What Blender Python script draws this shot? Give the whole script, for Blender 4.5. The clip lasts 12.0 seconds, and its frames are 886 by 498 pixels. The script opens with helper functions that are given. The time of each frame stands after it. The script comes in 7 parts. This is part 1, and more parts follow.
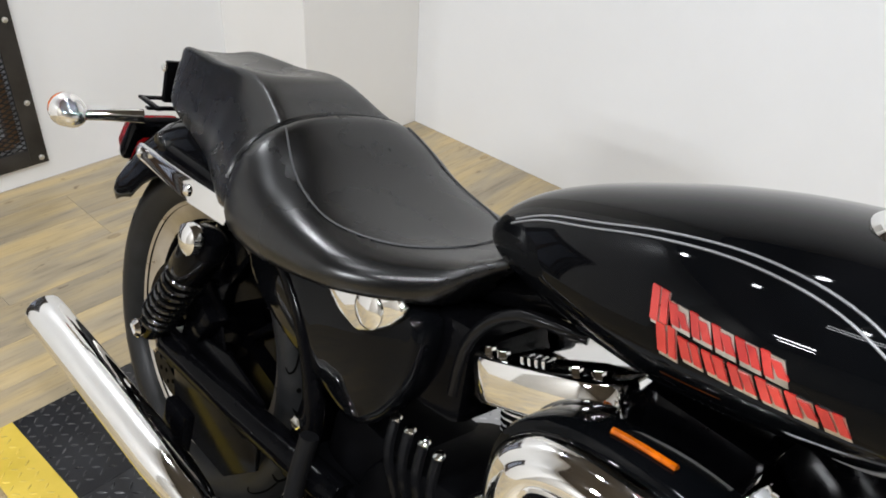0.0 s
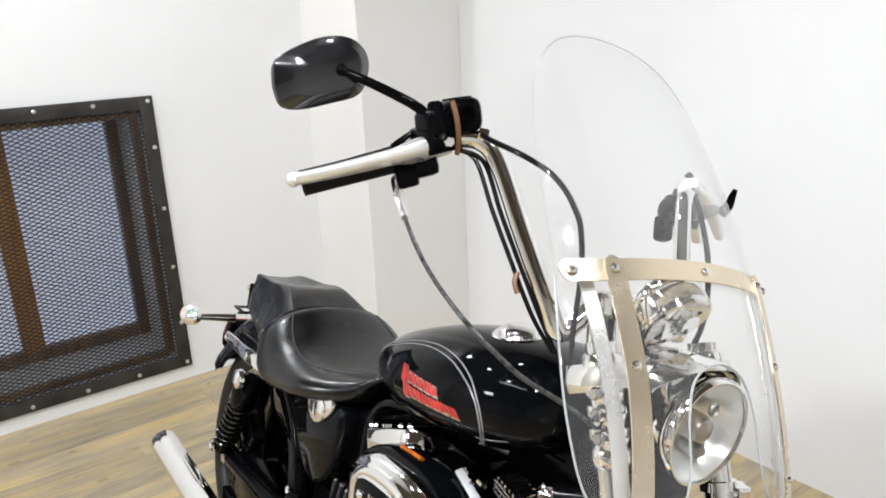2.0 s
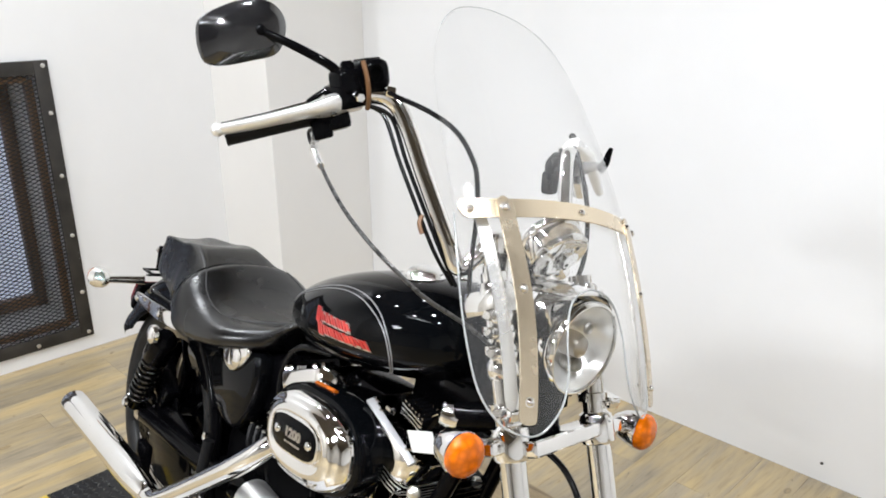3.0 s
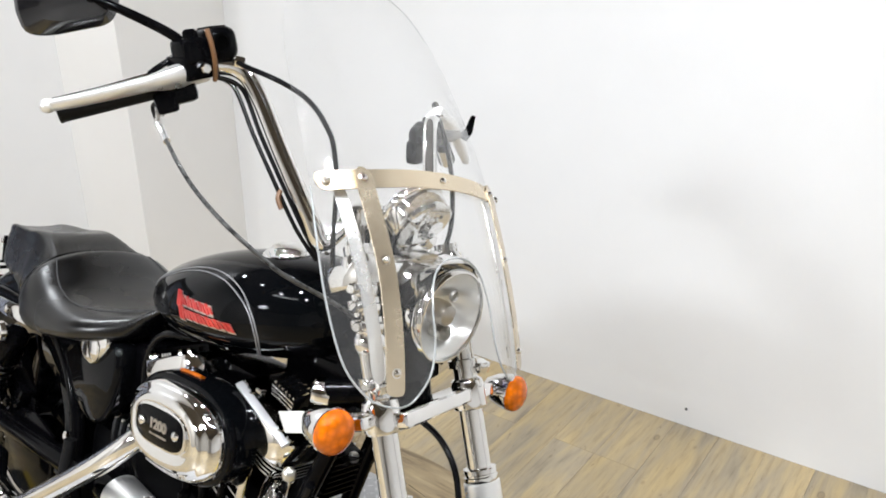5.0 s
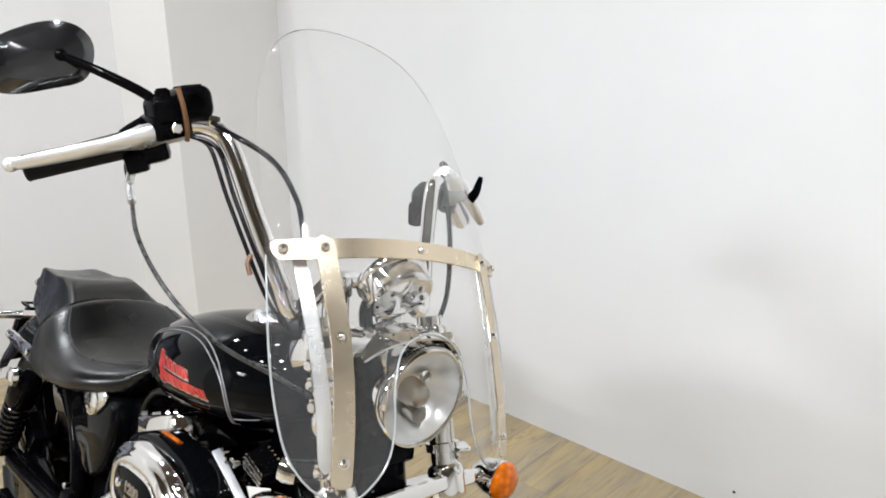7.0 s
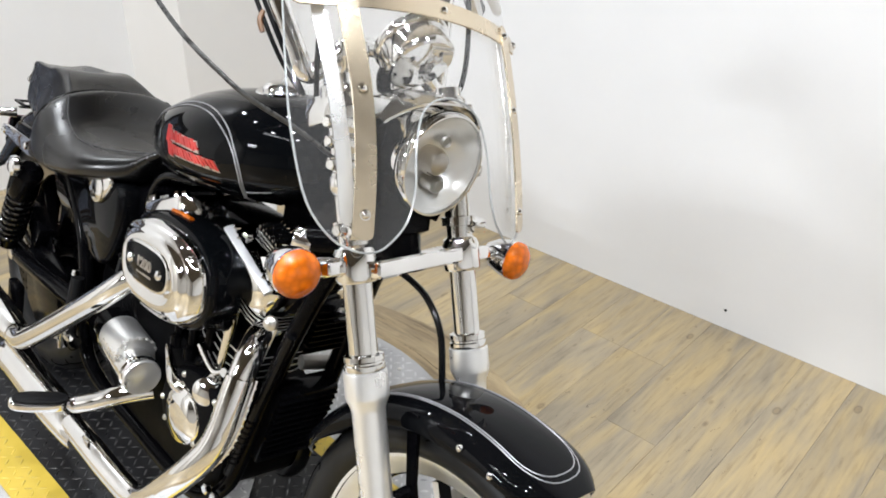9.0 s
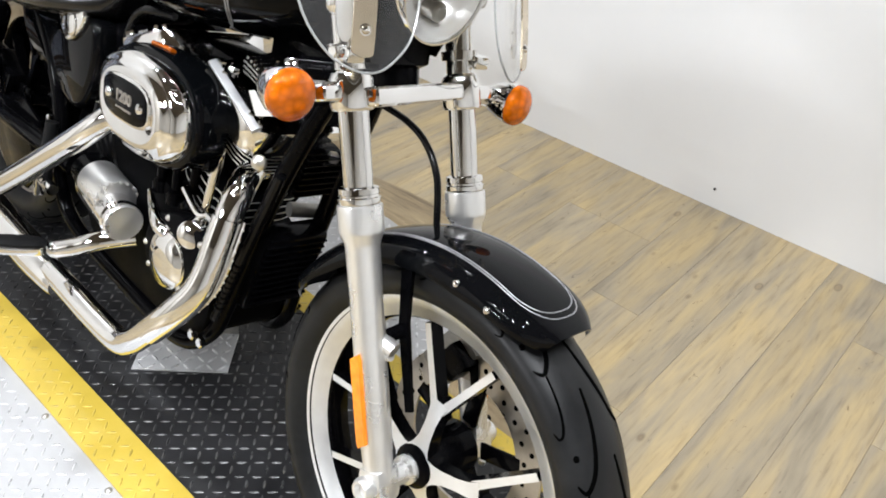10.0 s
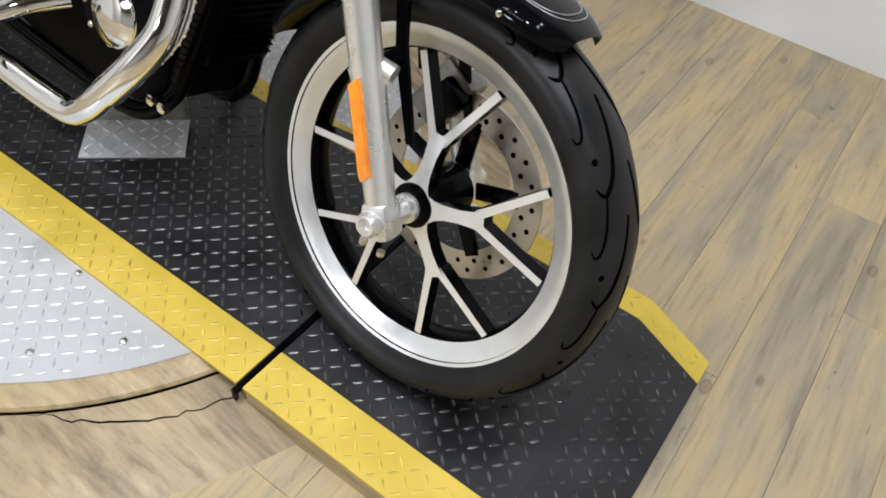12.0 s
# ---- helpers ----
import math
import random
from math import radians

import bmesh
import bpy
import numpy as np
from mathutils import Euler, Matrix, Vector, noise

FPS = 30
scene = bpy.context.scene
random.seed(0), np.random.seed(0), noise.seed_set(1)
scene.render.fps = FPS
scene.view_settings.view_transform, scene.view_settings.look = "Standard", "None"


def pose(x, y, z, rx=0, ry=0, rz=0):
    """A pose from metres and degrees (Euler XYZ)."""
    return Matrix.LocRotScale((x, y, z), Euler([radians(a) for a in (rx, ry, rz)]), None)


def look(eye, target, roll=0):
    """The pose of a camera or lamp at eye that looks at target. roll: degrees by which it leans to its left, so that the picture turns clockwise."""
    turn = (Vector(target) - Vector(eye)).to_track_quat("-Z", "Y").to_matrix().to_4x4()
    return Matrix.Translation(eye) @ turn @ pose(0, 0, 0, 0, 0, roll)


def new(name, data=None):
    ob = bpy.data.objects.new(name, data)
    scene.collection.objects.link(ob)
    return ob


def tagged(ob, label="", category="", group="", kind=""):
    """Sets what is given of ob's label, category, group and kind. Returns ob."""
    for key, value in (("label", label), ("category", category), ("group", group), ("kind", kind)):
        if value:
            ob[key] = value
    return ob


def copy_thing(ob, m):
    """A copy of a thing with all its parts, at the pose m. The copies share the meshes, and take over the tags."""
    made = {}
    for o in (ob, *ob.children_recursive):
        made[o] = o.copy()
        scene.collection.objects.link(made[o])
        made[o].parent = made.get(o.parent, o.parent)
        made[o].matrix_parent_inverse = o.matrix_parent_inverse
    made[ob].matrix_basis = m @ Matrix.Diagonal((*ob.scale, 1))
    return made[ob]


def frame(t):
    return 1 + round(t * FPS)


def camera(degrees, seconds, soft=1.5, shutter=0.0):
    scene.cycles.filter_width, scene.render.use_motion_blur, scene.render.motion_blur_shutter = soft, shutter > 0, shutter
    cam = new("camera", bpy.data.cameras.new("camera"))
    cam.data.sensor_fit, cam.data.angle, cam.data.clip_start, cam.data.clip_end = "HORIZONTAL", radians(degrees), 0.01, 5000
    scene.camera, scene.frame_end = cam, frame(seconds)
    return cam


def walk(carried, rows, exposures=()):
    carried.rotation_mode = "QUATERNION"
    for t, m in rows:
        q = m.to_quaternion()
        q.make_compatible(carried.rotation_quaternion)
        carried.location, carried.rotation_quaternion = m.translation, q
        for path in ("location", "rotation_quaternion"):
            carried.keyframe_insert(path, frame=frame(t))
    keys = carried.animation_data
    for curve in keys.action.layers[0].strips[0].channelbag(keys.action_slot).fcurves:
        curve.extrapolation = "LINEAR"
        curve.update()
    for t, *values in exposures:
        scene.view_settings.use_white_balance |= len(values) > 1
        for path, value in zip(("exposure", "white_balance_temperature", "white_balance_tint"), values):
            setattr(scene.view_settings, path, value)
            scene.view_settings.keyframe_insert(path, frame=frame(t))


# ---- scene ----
cam = camera(60.32, 12.0, 1.8)
PATH = [
    (0, 0.3005, -0.4019, 1.1981, 55.76, -3.18, 42.98),
    (0.5, 0.4696, -0.5208, 1.2263, 61.63, -1.67, 48.34),
    (1, 0.7357, -0.5510, 1.2653, 64.52, -1.29, 56.21),
    (1.5, 0.9701, -0.4914, 1.3305, 68.46, 0.33, 58.99),
    (2, 1.0803, -0.5567, 1.3899, 73.29, 2.55, 52.68),
    (2.5, 1.1458, -0.6467, 1.4068, 74.92, 0.30, 48.11),
    (3, 1.1779, -0.6535, 1.3803, 71.47, 0.73, 45.49),
    (3.2, 1.1884, -0.6501, 1.3662, 70.65, 0.76, 44.76),
    (4.8, 1.1911, -0.6236, 1.3699, 68.80, 0.92, 37.21),
    (5, 1.1923, -0.6225, 1.3724, 69.38, 0.49, 36.41),
    (5.5, 1.2162, -0.5778, 1.3839, 71.22, 0.42, 38.30),
    (6, 1.2536, -0.4935, 1.3943, 72.59, 0.51, 41.47),
    (6.5, 1.2530, -0.4612, 1.3959, 73.35, 0.61, 42.67),
    (6.7, 1.2508, -0.4611, 1.3939, 73.38, 0.45, 42.64),
    (8.3, 1.2372, -0.4876, 1.3162, 65.17, 0.65, 42.52),
    (8.5, 1.2369, -0.4893, 1.3056, 64.85, -0.03, 42.16),
    (9, 1.2312, -0.5013, 1.2692, 61.59, -1.28, 42.74),
    (9.5, 1.2252, -0.5078, 1.2255, 57.80, -3.34, 43.11),
    (10, 1.2192, -0.5204, 1.1833, 53.71, -3.62, 42.35),
    (10.5, 1.2104, -0.5394, 1.1417, 50.10, -4.38, 40.47),
    (11, 1.1935, -0.5823, 1.0980, 47.05, -4.98, 37.81),
    (11.5, 1.1857, -0.6321, 1.0596, 45.75, -5.30, 36.01),
    (12, 1.1861, -0.6416, 1.0350, 42.80, -5.72, 35.55),
]
EXPOSURE = [(0.0, -0.93), (1.0, -0.78), (2.5, -0.80), (3.0, -0.77), (5.0, -0.82), (6.5, -0.99), (9.0, -0.80), (11.0, -0.98), (12.0, -1.28)]
# quick turns at the start: time, eye, point looked at, roll
TURNS = [
    (0.2, (0.350, -0.437, 1.198), (-0.855, 0.804, 0.193), 2.5),
    (0.8, (0.625, -0.552, 1.243), (-0.768, 0.575, 0.355), 0.5),
    (1.3, (0.923, -0.515, 1.291), (-0.649, 0.425, 0.488), 4.0),
    (1.8, (1.048, -0.511, 1.365), (-0.539, 0.546, 0.761), -1.8),
]
walk(cam, sorted([(t, pose(*p)) for t, *p in PATH] + [(t, look(*q)) for t, *q in TURNS], key=lambda row: row[0]), EXPOSURE)

# ---- light ----
world = bpy.data.worlds.new("showroom_world")
world.use_nodes = True
world.node_tree.nodes["Background"].inputs[0].default_value = (0.9, 0.93, 1.0, 1)
world.node_tree.nodes["Background"].inputs[1].default_value = 0.02
scene.world = world
LAMP_COLOUR = (0.945, 0.98, 1.03)
CEIL = 2.75
SPOTS = [(-0.4, 0.45, 9), (1.5, 0.45, 24), (-0.9, -0.45, 9), (0.55, -0.45, 46), (1.7, -0.45, 60), (0.1, -1.0, 17), (1.2, -1.0, 34), (-1.75, 0.15, 24)]
# wide flat panels further back: x, y, watts
PANELS = [(-0.80, -4.1, 215), (-0.85, -4.8, 215)]
# one pair of tube lamps over the camera's side: x, y
TUBES = [(0.35, -1.30), (0.35, -1.42)]


def lamp(x, y, z, sx, sy, watts, shape="RECTANGLE"):
    data = bpy.data.lights.new("lamp", "AREA")
    data.shape, data.size, data.size_y, data.energy, data.color = shape, sx, sy, watts, LAMP_COLOUR
    ob = new("lamp", data)
    ob.matrix_world = pose(x, y, z)
    return ob


for x, y in TUBES:
    lamp(x, y, CEIL - 0.075, 1.15, 0.03, 12)
for x, y, w in PANELS:
    lamp(x, y, CEIL - 0.034, 0.86, 0.13, w)
for x, y, w in SPOTS:
    lamp(x, y, CEIL - 0.16, 0.11, 0.11, w, "DISK")


# ---- materials ----
def material(name, colour, rough=0.5, metal=0.0, coat=0.0, coat_rough=0.05, spec=0.5):
    m = bpy.data.materials.new(name)
    m.use_nodes = True
    b = m.node_tree.nodes["Principled BSDF"]
    b.inputs["Base Color"].default_value = (*colour, 1)
    b.inputs["Roughness"].default_value = rough
    b.inputs["Metallic"].default_value = metal
    b.inputs["Coat Weight"].default_value = coat
    b.inputs["Coat Roughness"].default_value = coat_rough
    b.inputs["Specular IOR Level"].default_value = spec
    return m


def node(m, kind, **values):
    n = m.node_tree.nodes.new(kind)
    for key, value in values.items():
        n.inputs[key.replace("_", " ")].default_value = value
    return n


def link(m, a, out, b, into):
    m.node_tree.links.new(a.outputs[out], b.inputs[into])


def bsdf(m):
    return m.node_tree.nodes["Principled BSDF"]


def ramp(m, source, out, stops):
    r = m.node_tree.nodes.new("ShaderNodeValToRGB")
    els = r.color_ramp.elements
    while len(els) < len(stops):
        els.new(0.5)
    for e, (at, c) in zip(els, stops):
        e.position, e.color = at, (*c, 1) if len(c) == 3 else c
    link(m, source, out, r, "Fac")
    return r


def coords(m, scale=(1, 1, 1)):
    tc = m.node_tree.nodes.new("ShaderNodeTexCoord")
    mp = m.node_tree.nodes.new("ShaderNodeMapping")
    mp.inputs["Scale"].default_value = scale
    link(m, tc, "Object", mp, "Vector")
    return mp


def grain(m, scale, strength, dist=0.001, stretch=(1, 1, 1), detail=4.0):
    """Fine relief."""
    mp = coords(m, stretch)
    n = node(m, "ShaderNodeTexNoise", Scale=scale, Detail=detail)
    link(m, mp, "Vector", n, "Vector")
    b = node(m, "ShaderNodeBump", Strength=strength, Distance=dist)
    link(m, n, "Fac", b, "Height")
    link(m, b, "Normal", bsdf(m), "Normal")
    return m


def vary(m, colours, scale, rough=None, stretch=(1, 1, 1)):
    """Colour and roughness that drift over the surface."""
    mp = coords(m, stretch)
    n = node(m, "ShaderNodeTexNoise", Scale=scale, Detail=5.0, Roughness=0.6)
    link(m, mp, "Vector", n, "Vector")
    r = ramp(m, n, "Fac", [(0.3, colours[0]), (0.7, colours[1])])
    link(m, r, "Color", bsdf(m), "Base Color")
    if rough:
        q = ramp(m, n, "Fac", [(0.3, (rough[0],) * 3), (0.7, (rough[1],) * 3)])
        link(m, q, "Color", bsdf(m), "Roughness")
    return m


CHROME = vary(material("chrome", (0.84, 0.835, 0.825), 0.06, 1.0), ((0.80, 0.795, 0.785), (0.87, 0.865, 0.855)), 9, (0.03, 0.08))
ALLOY = vary(material("satin_aluminium", (0.82, 0.815, 0.80), 0.30, 0.8), ((0.78, 0.775, 0.76), (0.86, 0.855, 0.84)), 14, (0.24, 0.36))
MACHINED = vary(material("machined_aluminium", (0.78, 0.79, 0.80), 0.36, 0.65), ((0.74, 0.745, 0.755), (0.84, 0.845, 0.855)), 22, (0.28, 0.42))
# the strap's tan puts warm mirrored surroundings into a neutral metal's colour
STRAP = vary(material("satin_strap", (0.67, 0.57, 0.42), 0.24, 0.85), ((0.63, 0.53, 0.39), (0.71, 0.61, 0.46)), 14, (0.20, 0.30))
PAINT = vary(material("black_gloss_paint", (0.002, 0.002, 0.0025), 0.035, 0.0, 0.0, 0.02, 0.11), ((0.0010, 0.0015, 0.002), (0.003, 0.003, 0.0035)), 6)
BLACK = vary(material("black_powder_coat", (0.002, 0.002, 0.0025), 0.13, spec=0.06), ((0.0010, 0.0010, 0.0013), (0.0025, 0.0025, 0.003)), 18, (0.09, 0.18))
CASE = grain(vary(material("wrinkle_black_case", (0.002, 0.002, 0.0025), 0.5, spec=0.03), ((0.0010, 0.0010, 0.0013), (0.0025, 0.0025, 0.003)), 12, (0.42, 0.58)), 420, 0.2)
LEATHER = grain(vary(material("black_vinyl_leather", (0.002, 0.002, 0.0023), 0.28, spec=0.55), ((0.0012, 0.0012, 0.0014), (0.0025, 0.0025, 0.0028)), 7, (0.23, 0.32)), 560, 0.16, 0.0005)
RUBBER = grain(vary(material("tyre_rubber", (0.008, 0.008, 0.009), 0.42, spec=0.20), ((0.006, 0.0062, 0.0066), (0.016, 0.0162, 0.0168)), 16, (0.32, 0.5)), 300, 0.15, 0.0005)
GROOVE = material("tread_groove", (0.0008, 0.0008, 0.0008), 0.9, spec=0.02)
HOSE = material("black_cable_jacket", (0.004, 0.004, 0.0045), 0.22, spec=0.18)
CABLE = vary(material("grey_braided_cable", (0.09, 0.09, 0.09), 0.28, 0.5), ((0.02, 0.02, 0.02), (0.10, 0.10, 0.097)), 90, (0.2, 0.4))
SPRING = material("gloss_black_spring", (0.003, 0.003, 0.003), 0.08, spec=0.6)
MIRRORBACK = vary(material("black_gloss_mirror_shell", (0.006, 0.006, 0.007), 0.18, spec=1.0), ((0.005, 0.005, 0.006), (0.009, 0.009, 0.010)), 20, (0.12, 0.20))
GRIP = grain(material("black_grip_rubber", (0.004, 0.004, 0.0045), 0.5, spec=0.15), 260, 0.3)
SILVERLINE = material("silver_pinstripe", (0.26, 0.26, 0.27), 0.35, 0.3)
REDPAINT = vary(material("red_emblem_enamel", (0.42, 0.022, 0.018), 0.3, 0.0, 0.4), ((0.30, 0.012, 0.012), (0.54, 0.04, 0.03)), 35)
WHITEPAINT = material("white_label", (0.75, 0.75, 0.74), 0.45)
STITCH = material("seat_stitching", (0.05, 0.05, 0.052), 0.6)
BRONZE = material("brown_cable_tie", (0.13, 0.06, 0.022), 0.5)
REFLECTOR = vary(material("orange_reflector", (0.95, 0.28, 0.01), 0.22, 0.0, 0.5), ((0.85, 0.22, 0.01), (1.0, 0.34, 0.02)), 60)
CALIPER = vary(material("grey_cast_caliper", (0.30, 0.29, 0.27), 0.45, 0.7), ((0.2, 0.2, 0.19), (0.38, 0.36, 0.33)), 30)
DISC = vary(material("ground_steel_disc", (0.50, 0.47, 0.43), 0.32, 1.0), ((0.42, 0.39, 0.35), (0.56, 0.53, 0.49)), 30, (0.25, 0.42))


def lens_material(name, colour, rough=0.12):
    m = material(name, colour, rough)
    bsdf(m).inputs["Transmission Weight"].default_value = 0.25
    bsdf(m).inputs["IOR"].default_value = 1.45
    bsdf(m).inputs["Coat Weight"].default_value = 0.12
    cell = node(m, "ShaderNodeTexVoronoi", Scale=95.0)
    link(m, coords(m), "Vector", cell, "Vector")
    tone = ramp(m, cell, "Distance", [(0.15, colour), (0.75, tuple(0.58 * c for c in colour))])
    link(m, tone, "Color", bsdf(m), "Base Color")
    return grain(m, 120, 0.35, 0.001)


AMBER = lens_material("amber_lens", (0.84, 0.18, 0.002), 0.06)
REDLENS = lens_material("red_lens", (0.40, 0.008, 0.012))


def clear_material(name, tint, low, high, power=4.0, haze=0.0):
    """Thin clear sheet: see-through, with a mirror gloss that rises at grazing angles."""
    m = bpy.data.materials.new(name)
    m.use_nodes = True
    t = m.node_tree
    t.nodes.remove(t.nodes["Principled BSDF"])
    out = t.nodes["Material Output"]
    clear, shine, mix = t.nodes.new("ShaderNodeBsdfTransparent"), t.nodes.new("ShaderNodeBsdfGlossy"), t.nodes.new("ShaderNodeMixShader")
    clear.inputs["Color"].default_value = (*tint, 1)
    shine.inputs["Roughness"].default_value = 0.03
    lw = t.nodes.new("ShaderNodeLayerWeight")
    lw.inputs["Blend"].default_value = 0.5
    up, add = t.nodes.new("ShaderNodeMath"), t.nodes.new("ShaderNodeMath")
    up.operation, add.operation = "POWER", "MULTIPLY_ADD"
    up.inputs[1].default_value = power
    add.inputs[1].default_value, add.inputs[2].default_value = high, low
    t.links.new(lw.outputs["Facing"], up.inputs[0])
    t.links.new(up.outputs[0], add.inputs[0])
    t.links.new(add.outputs[0], mix.inputs[0])
    t.links.new(clear.outputs[0], mix.inputs[1])
    t.links.new(shine.outputs[0], mix.inputs[2])
    t.links.new(mix.outputs[0], out.inputs["Surface"])
    if haze:
        # even white veil standing in for bright surroundings mirrored in the sheet
        film, veil = t.nodes.new("ShaderNodeBsdfDiffuse"), t.nodes.new("ShaderNodeMixShader")
        film.inputs["Color"].default_value = (0.9, 0.9, 0.9, 1)
        veil.inputs[0].default_value = haze
        t.links.new(mix.outputs[0], veil.inputs[1])
        t.links.new(film.outputs[0], veil.inputs[2])
        t.links.new(veil.outputs[0], out.inputs["Surface"])
    return m


CLEAR = clear_material("clear_polycarbonate", (0.994, 0.995, 0.994), 0.022, 0.7, 4.2, 0.016)
EDGE = material("polished_sheet_edge", (0.30, 0.31, 0.31), 0.15)
LENSGLASS = clear_material("headlamp_glass", (0.96, 0.965, 0.965), 0.035, 0.7)
BOWL = vary(material("headlamp_reflector", (0.86, 0.85, 0.83), 0.20, 0.55), ((0.80, 0.79, 0.76), (0.90, 0.89, 0.87)), 45, (0.14, 0.26))

WALL = grain(vary(material("white_wall_paint", (0.79, 0.79, 0.79), 0.55), ((0.765, 0.765, 0.765), (0.81, 0.81, 0.812)), 1.3, (0.5, 0.62)), 90, 0.06)
COLUMN = grain(vary(material("beige_wall_paint", (0.76, 0.745, 0.72), 0.55), ((0.74, 0.725, 0.70), (0.78, 0.765, 0.74)), 1.6), 90, 0.06)
CEILING = vary(material("tan_matt_ceiling_paint", (0.07, 0.057, 0.043), 0.8), ((0.06, 0.049, 0.037), (0.08, 0.066, 0.05)), 2)
LAMPBODY = material("dark_lamp_housing", (0.03, 0.03, 0.03), 0.6)
FARWALL = vary(material("light_taupe_wall_paint", (0.36, 0.345, 0.32), 0.7), ((0.33, 0.315, 0.29), (0.39, 0.375, 0.35)), 1.2)
REVEAL = vary(material("grey_reveal_paint", (0.55, 0.55, 0.54), 0.6), ((0.48, 0.48, 0.47), (0.6, 0.6, 0.59)), 5)
STEEL = grain(vary(material("dark_steel_frame", (0.030, 0.028, 0.026), 0.42, 0.4), ((0.018, 0.017, 0.016), (0.05, 0.045, 0.04)), 9, (0.35, 0.6)), 80, 0.2)
MESHSTEEL = material("expanded_steel_mesh", (0.025, 0.024, 0.023), 0.45, 0.5)
BOLT = material("zinc_bolt", (0.65, 0.64, 0.61), 0.3, 1.0)


def wood_material(name, dark, mid, light, along, rough=(0.34, 0.55), scale=1.0):
    """Long streaks along one axis, broad tone patches, knots and dark cracks; tone differs from piece to piece."""
    m = material(name, mid, 0.45)
    st = [9.0, 9.0, 9.0]
    st[along] = 0.9
    info = m.node_tree.nodes.new("ShaderNodeObjectInfo")
    tc = m.node_tree.nodes.new("ShaderNodeTexCoord")
    off = node(m, "ShaderNodeVectorMath")
    off.operation = "MULTIPLY_ADD"
    off.inputs[1].default_value = (1, 1, 1)
    shift = node(m, "ShaderNodeVectorMath")
    shift.operation = "SCALE"
    shift.inputs[0].default_value = (17.0, 31.0, 5.0)
    link(m, info, "Random", shift, "Scale")
    link(m, tc, "Object", off, 0)
    link(m, shift, "Vector", off, 2)
    mp = m.node_tree.nodes.new("ShaderNodeMapping")
    mp.inputs["Scale"].default_value = [s * scale for s in st]
    link(m, off, "Vector", mp, "Vector")
    fine = node(m, "ShaderNodeTexNoise", Scale=7.0, Detail=8.0, Roughness=0.68, Distortion=0.4)
    broad = node(m, "ShaderNodeTexNoise", Scale=0.85, Detail=6.0, Roughness=0.66, Distortion=1.2)
    patch = node(m, "ShaderNodeTexNoise", Scale=0.55, Detail=5.0, Roughness=0.72, Distortion=2.2)
    pm = m.node_tree.nodes.new("ShaderNodeMapping")
    pst = [11.0 * scale] * 3
    pst[along] = 3.4 * scale
    pm.inputs["Scale"].default_value = pst
    link(m, off, "Vector", pm, "Vector")
    link(m, pm, "Vector", patch, "Vector")
    link(m, mp, "Vector", fine, "Vector")
    link(m, mp, "Vector", broad, "Vector")
    a = ramp(m, broad, "Fac", [(0.36, dark), (0.50, mid), (0.64, light)])
    b = ramp(m, fine, "Fac", [(0.30, (0.42, 0.38, 0.35)), (0.50, (0.93, 0.92, 0.90)), (0.75, (1.16, 1.13, 1.06))])
    w = ramp(m, patch, "Fac", [(0.36, (0.55, 0.52, 0.50)), (0.48, (0.95, 0.95, 0.95)), (0.62, (1.12, 1.10, 1.02))])
    mul0 = node(m, "ShaderNodeMixRGB", Fac=0.55)
    mul0.blend_type = "MULTIPLY"
    link(m, a, "Color", mul0, "Color1")
    link(m, w, "Color", mul0, "Color2")
    mul = node(m, "ShaderNodeMixRGB", Fac=0.7)
    mul.blend_type = "MULTIPLY"
    link(m, mul0, "Color", mul, "Color1")
    link(m, b, "Color", mul, "Color2")
    tone = ramp(m, info, "Random", [(0.0, (0.74, 0.73, 0.72)), (0.5, (0.98, 0.98, 0.98)), (1.0, (1.14, 1.12, 1.08))])
    mul2 = node(m, "ShaderNodeMixRGB", Fac=1.0)
    mul2.blend_type = "MULTIPLY"
    link(m, mul, "Color", mul2, "Color1")
    link(m, tone, "Color", mul2, "Color2")
    knot = node(m, "ShaderNodeTexVoronoi", Scale=1.0)
    kst = [s * 0.9 for s in st]
    kst[along] = 3.2
    km = m.node_tree.nodes.new("ShaderNodeMapping")
    km.inputs["Scale"].default_value = kst
    link(m, off, "Vector", km, "Vector")
    link(m, km, "Vector", knot, "Vector")
    kr = ramp(m, knot, "Distance", [(0.05, (0.26, 0.21, 0.16)), (0.10, (1, 1, 1))])
    mul3 = node(m, "ShaderNodeMixRGB", Fac=0.8)
    mul3.blend_type = "MULTIPLY"
    link(m, mul2, "Color", mul3, "Color1")
    link(m, kr, "Color", mul3, "Color2")
    link(m, mul3, "Color", bsdf(m), "Base Color")
    q = ramp(m, fine, "Fac", [(0.3, (rough[1],) * 3), (0.7, (rough[0],) * 3)])
    link(m, q, "Color", bsdf(m), "Roughness")
    bump = node(m, "ShaderNodeBump", Strength=0.25, Distance=0.001)
    link(m, fine, "Fac", bump, "Height")
    link(m, bump, "Normal", bsdf(m), "Normal")
    return m


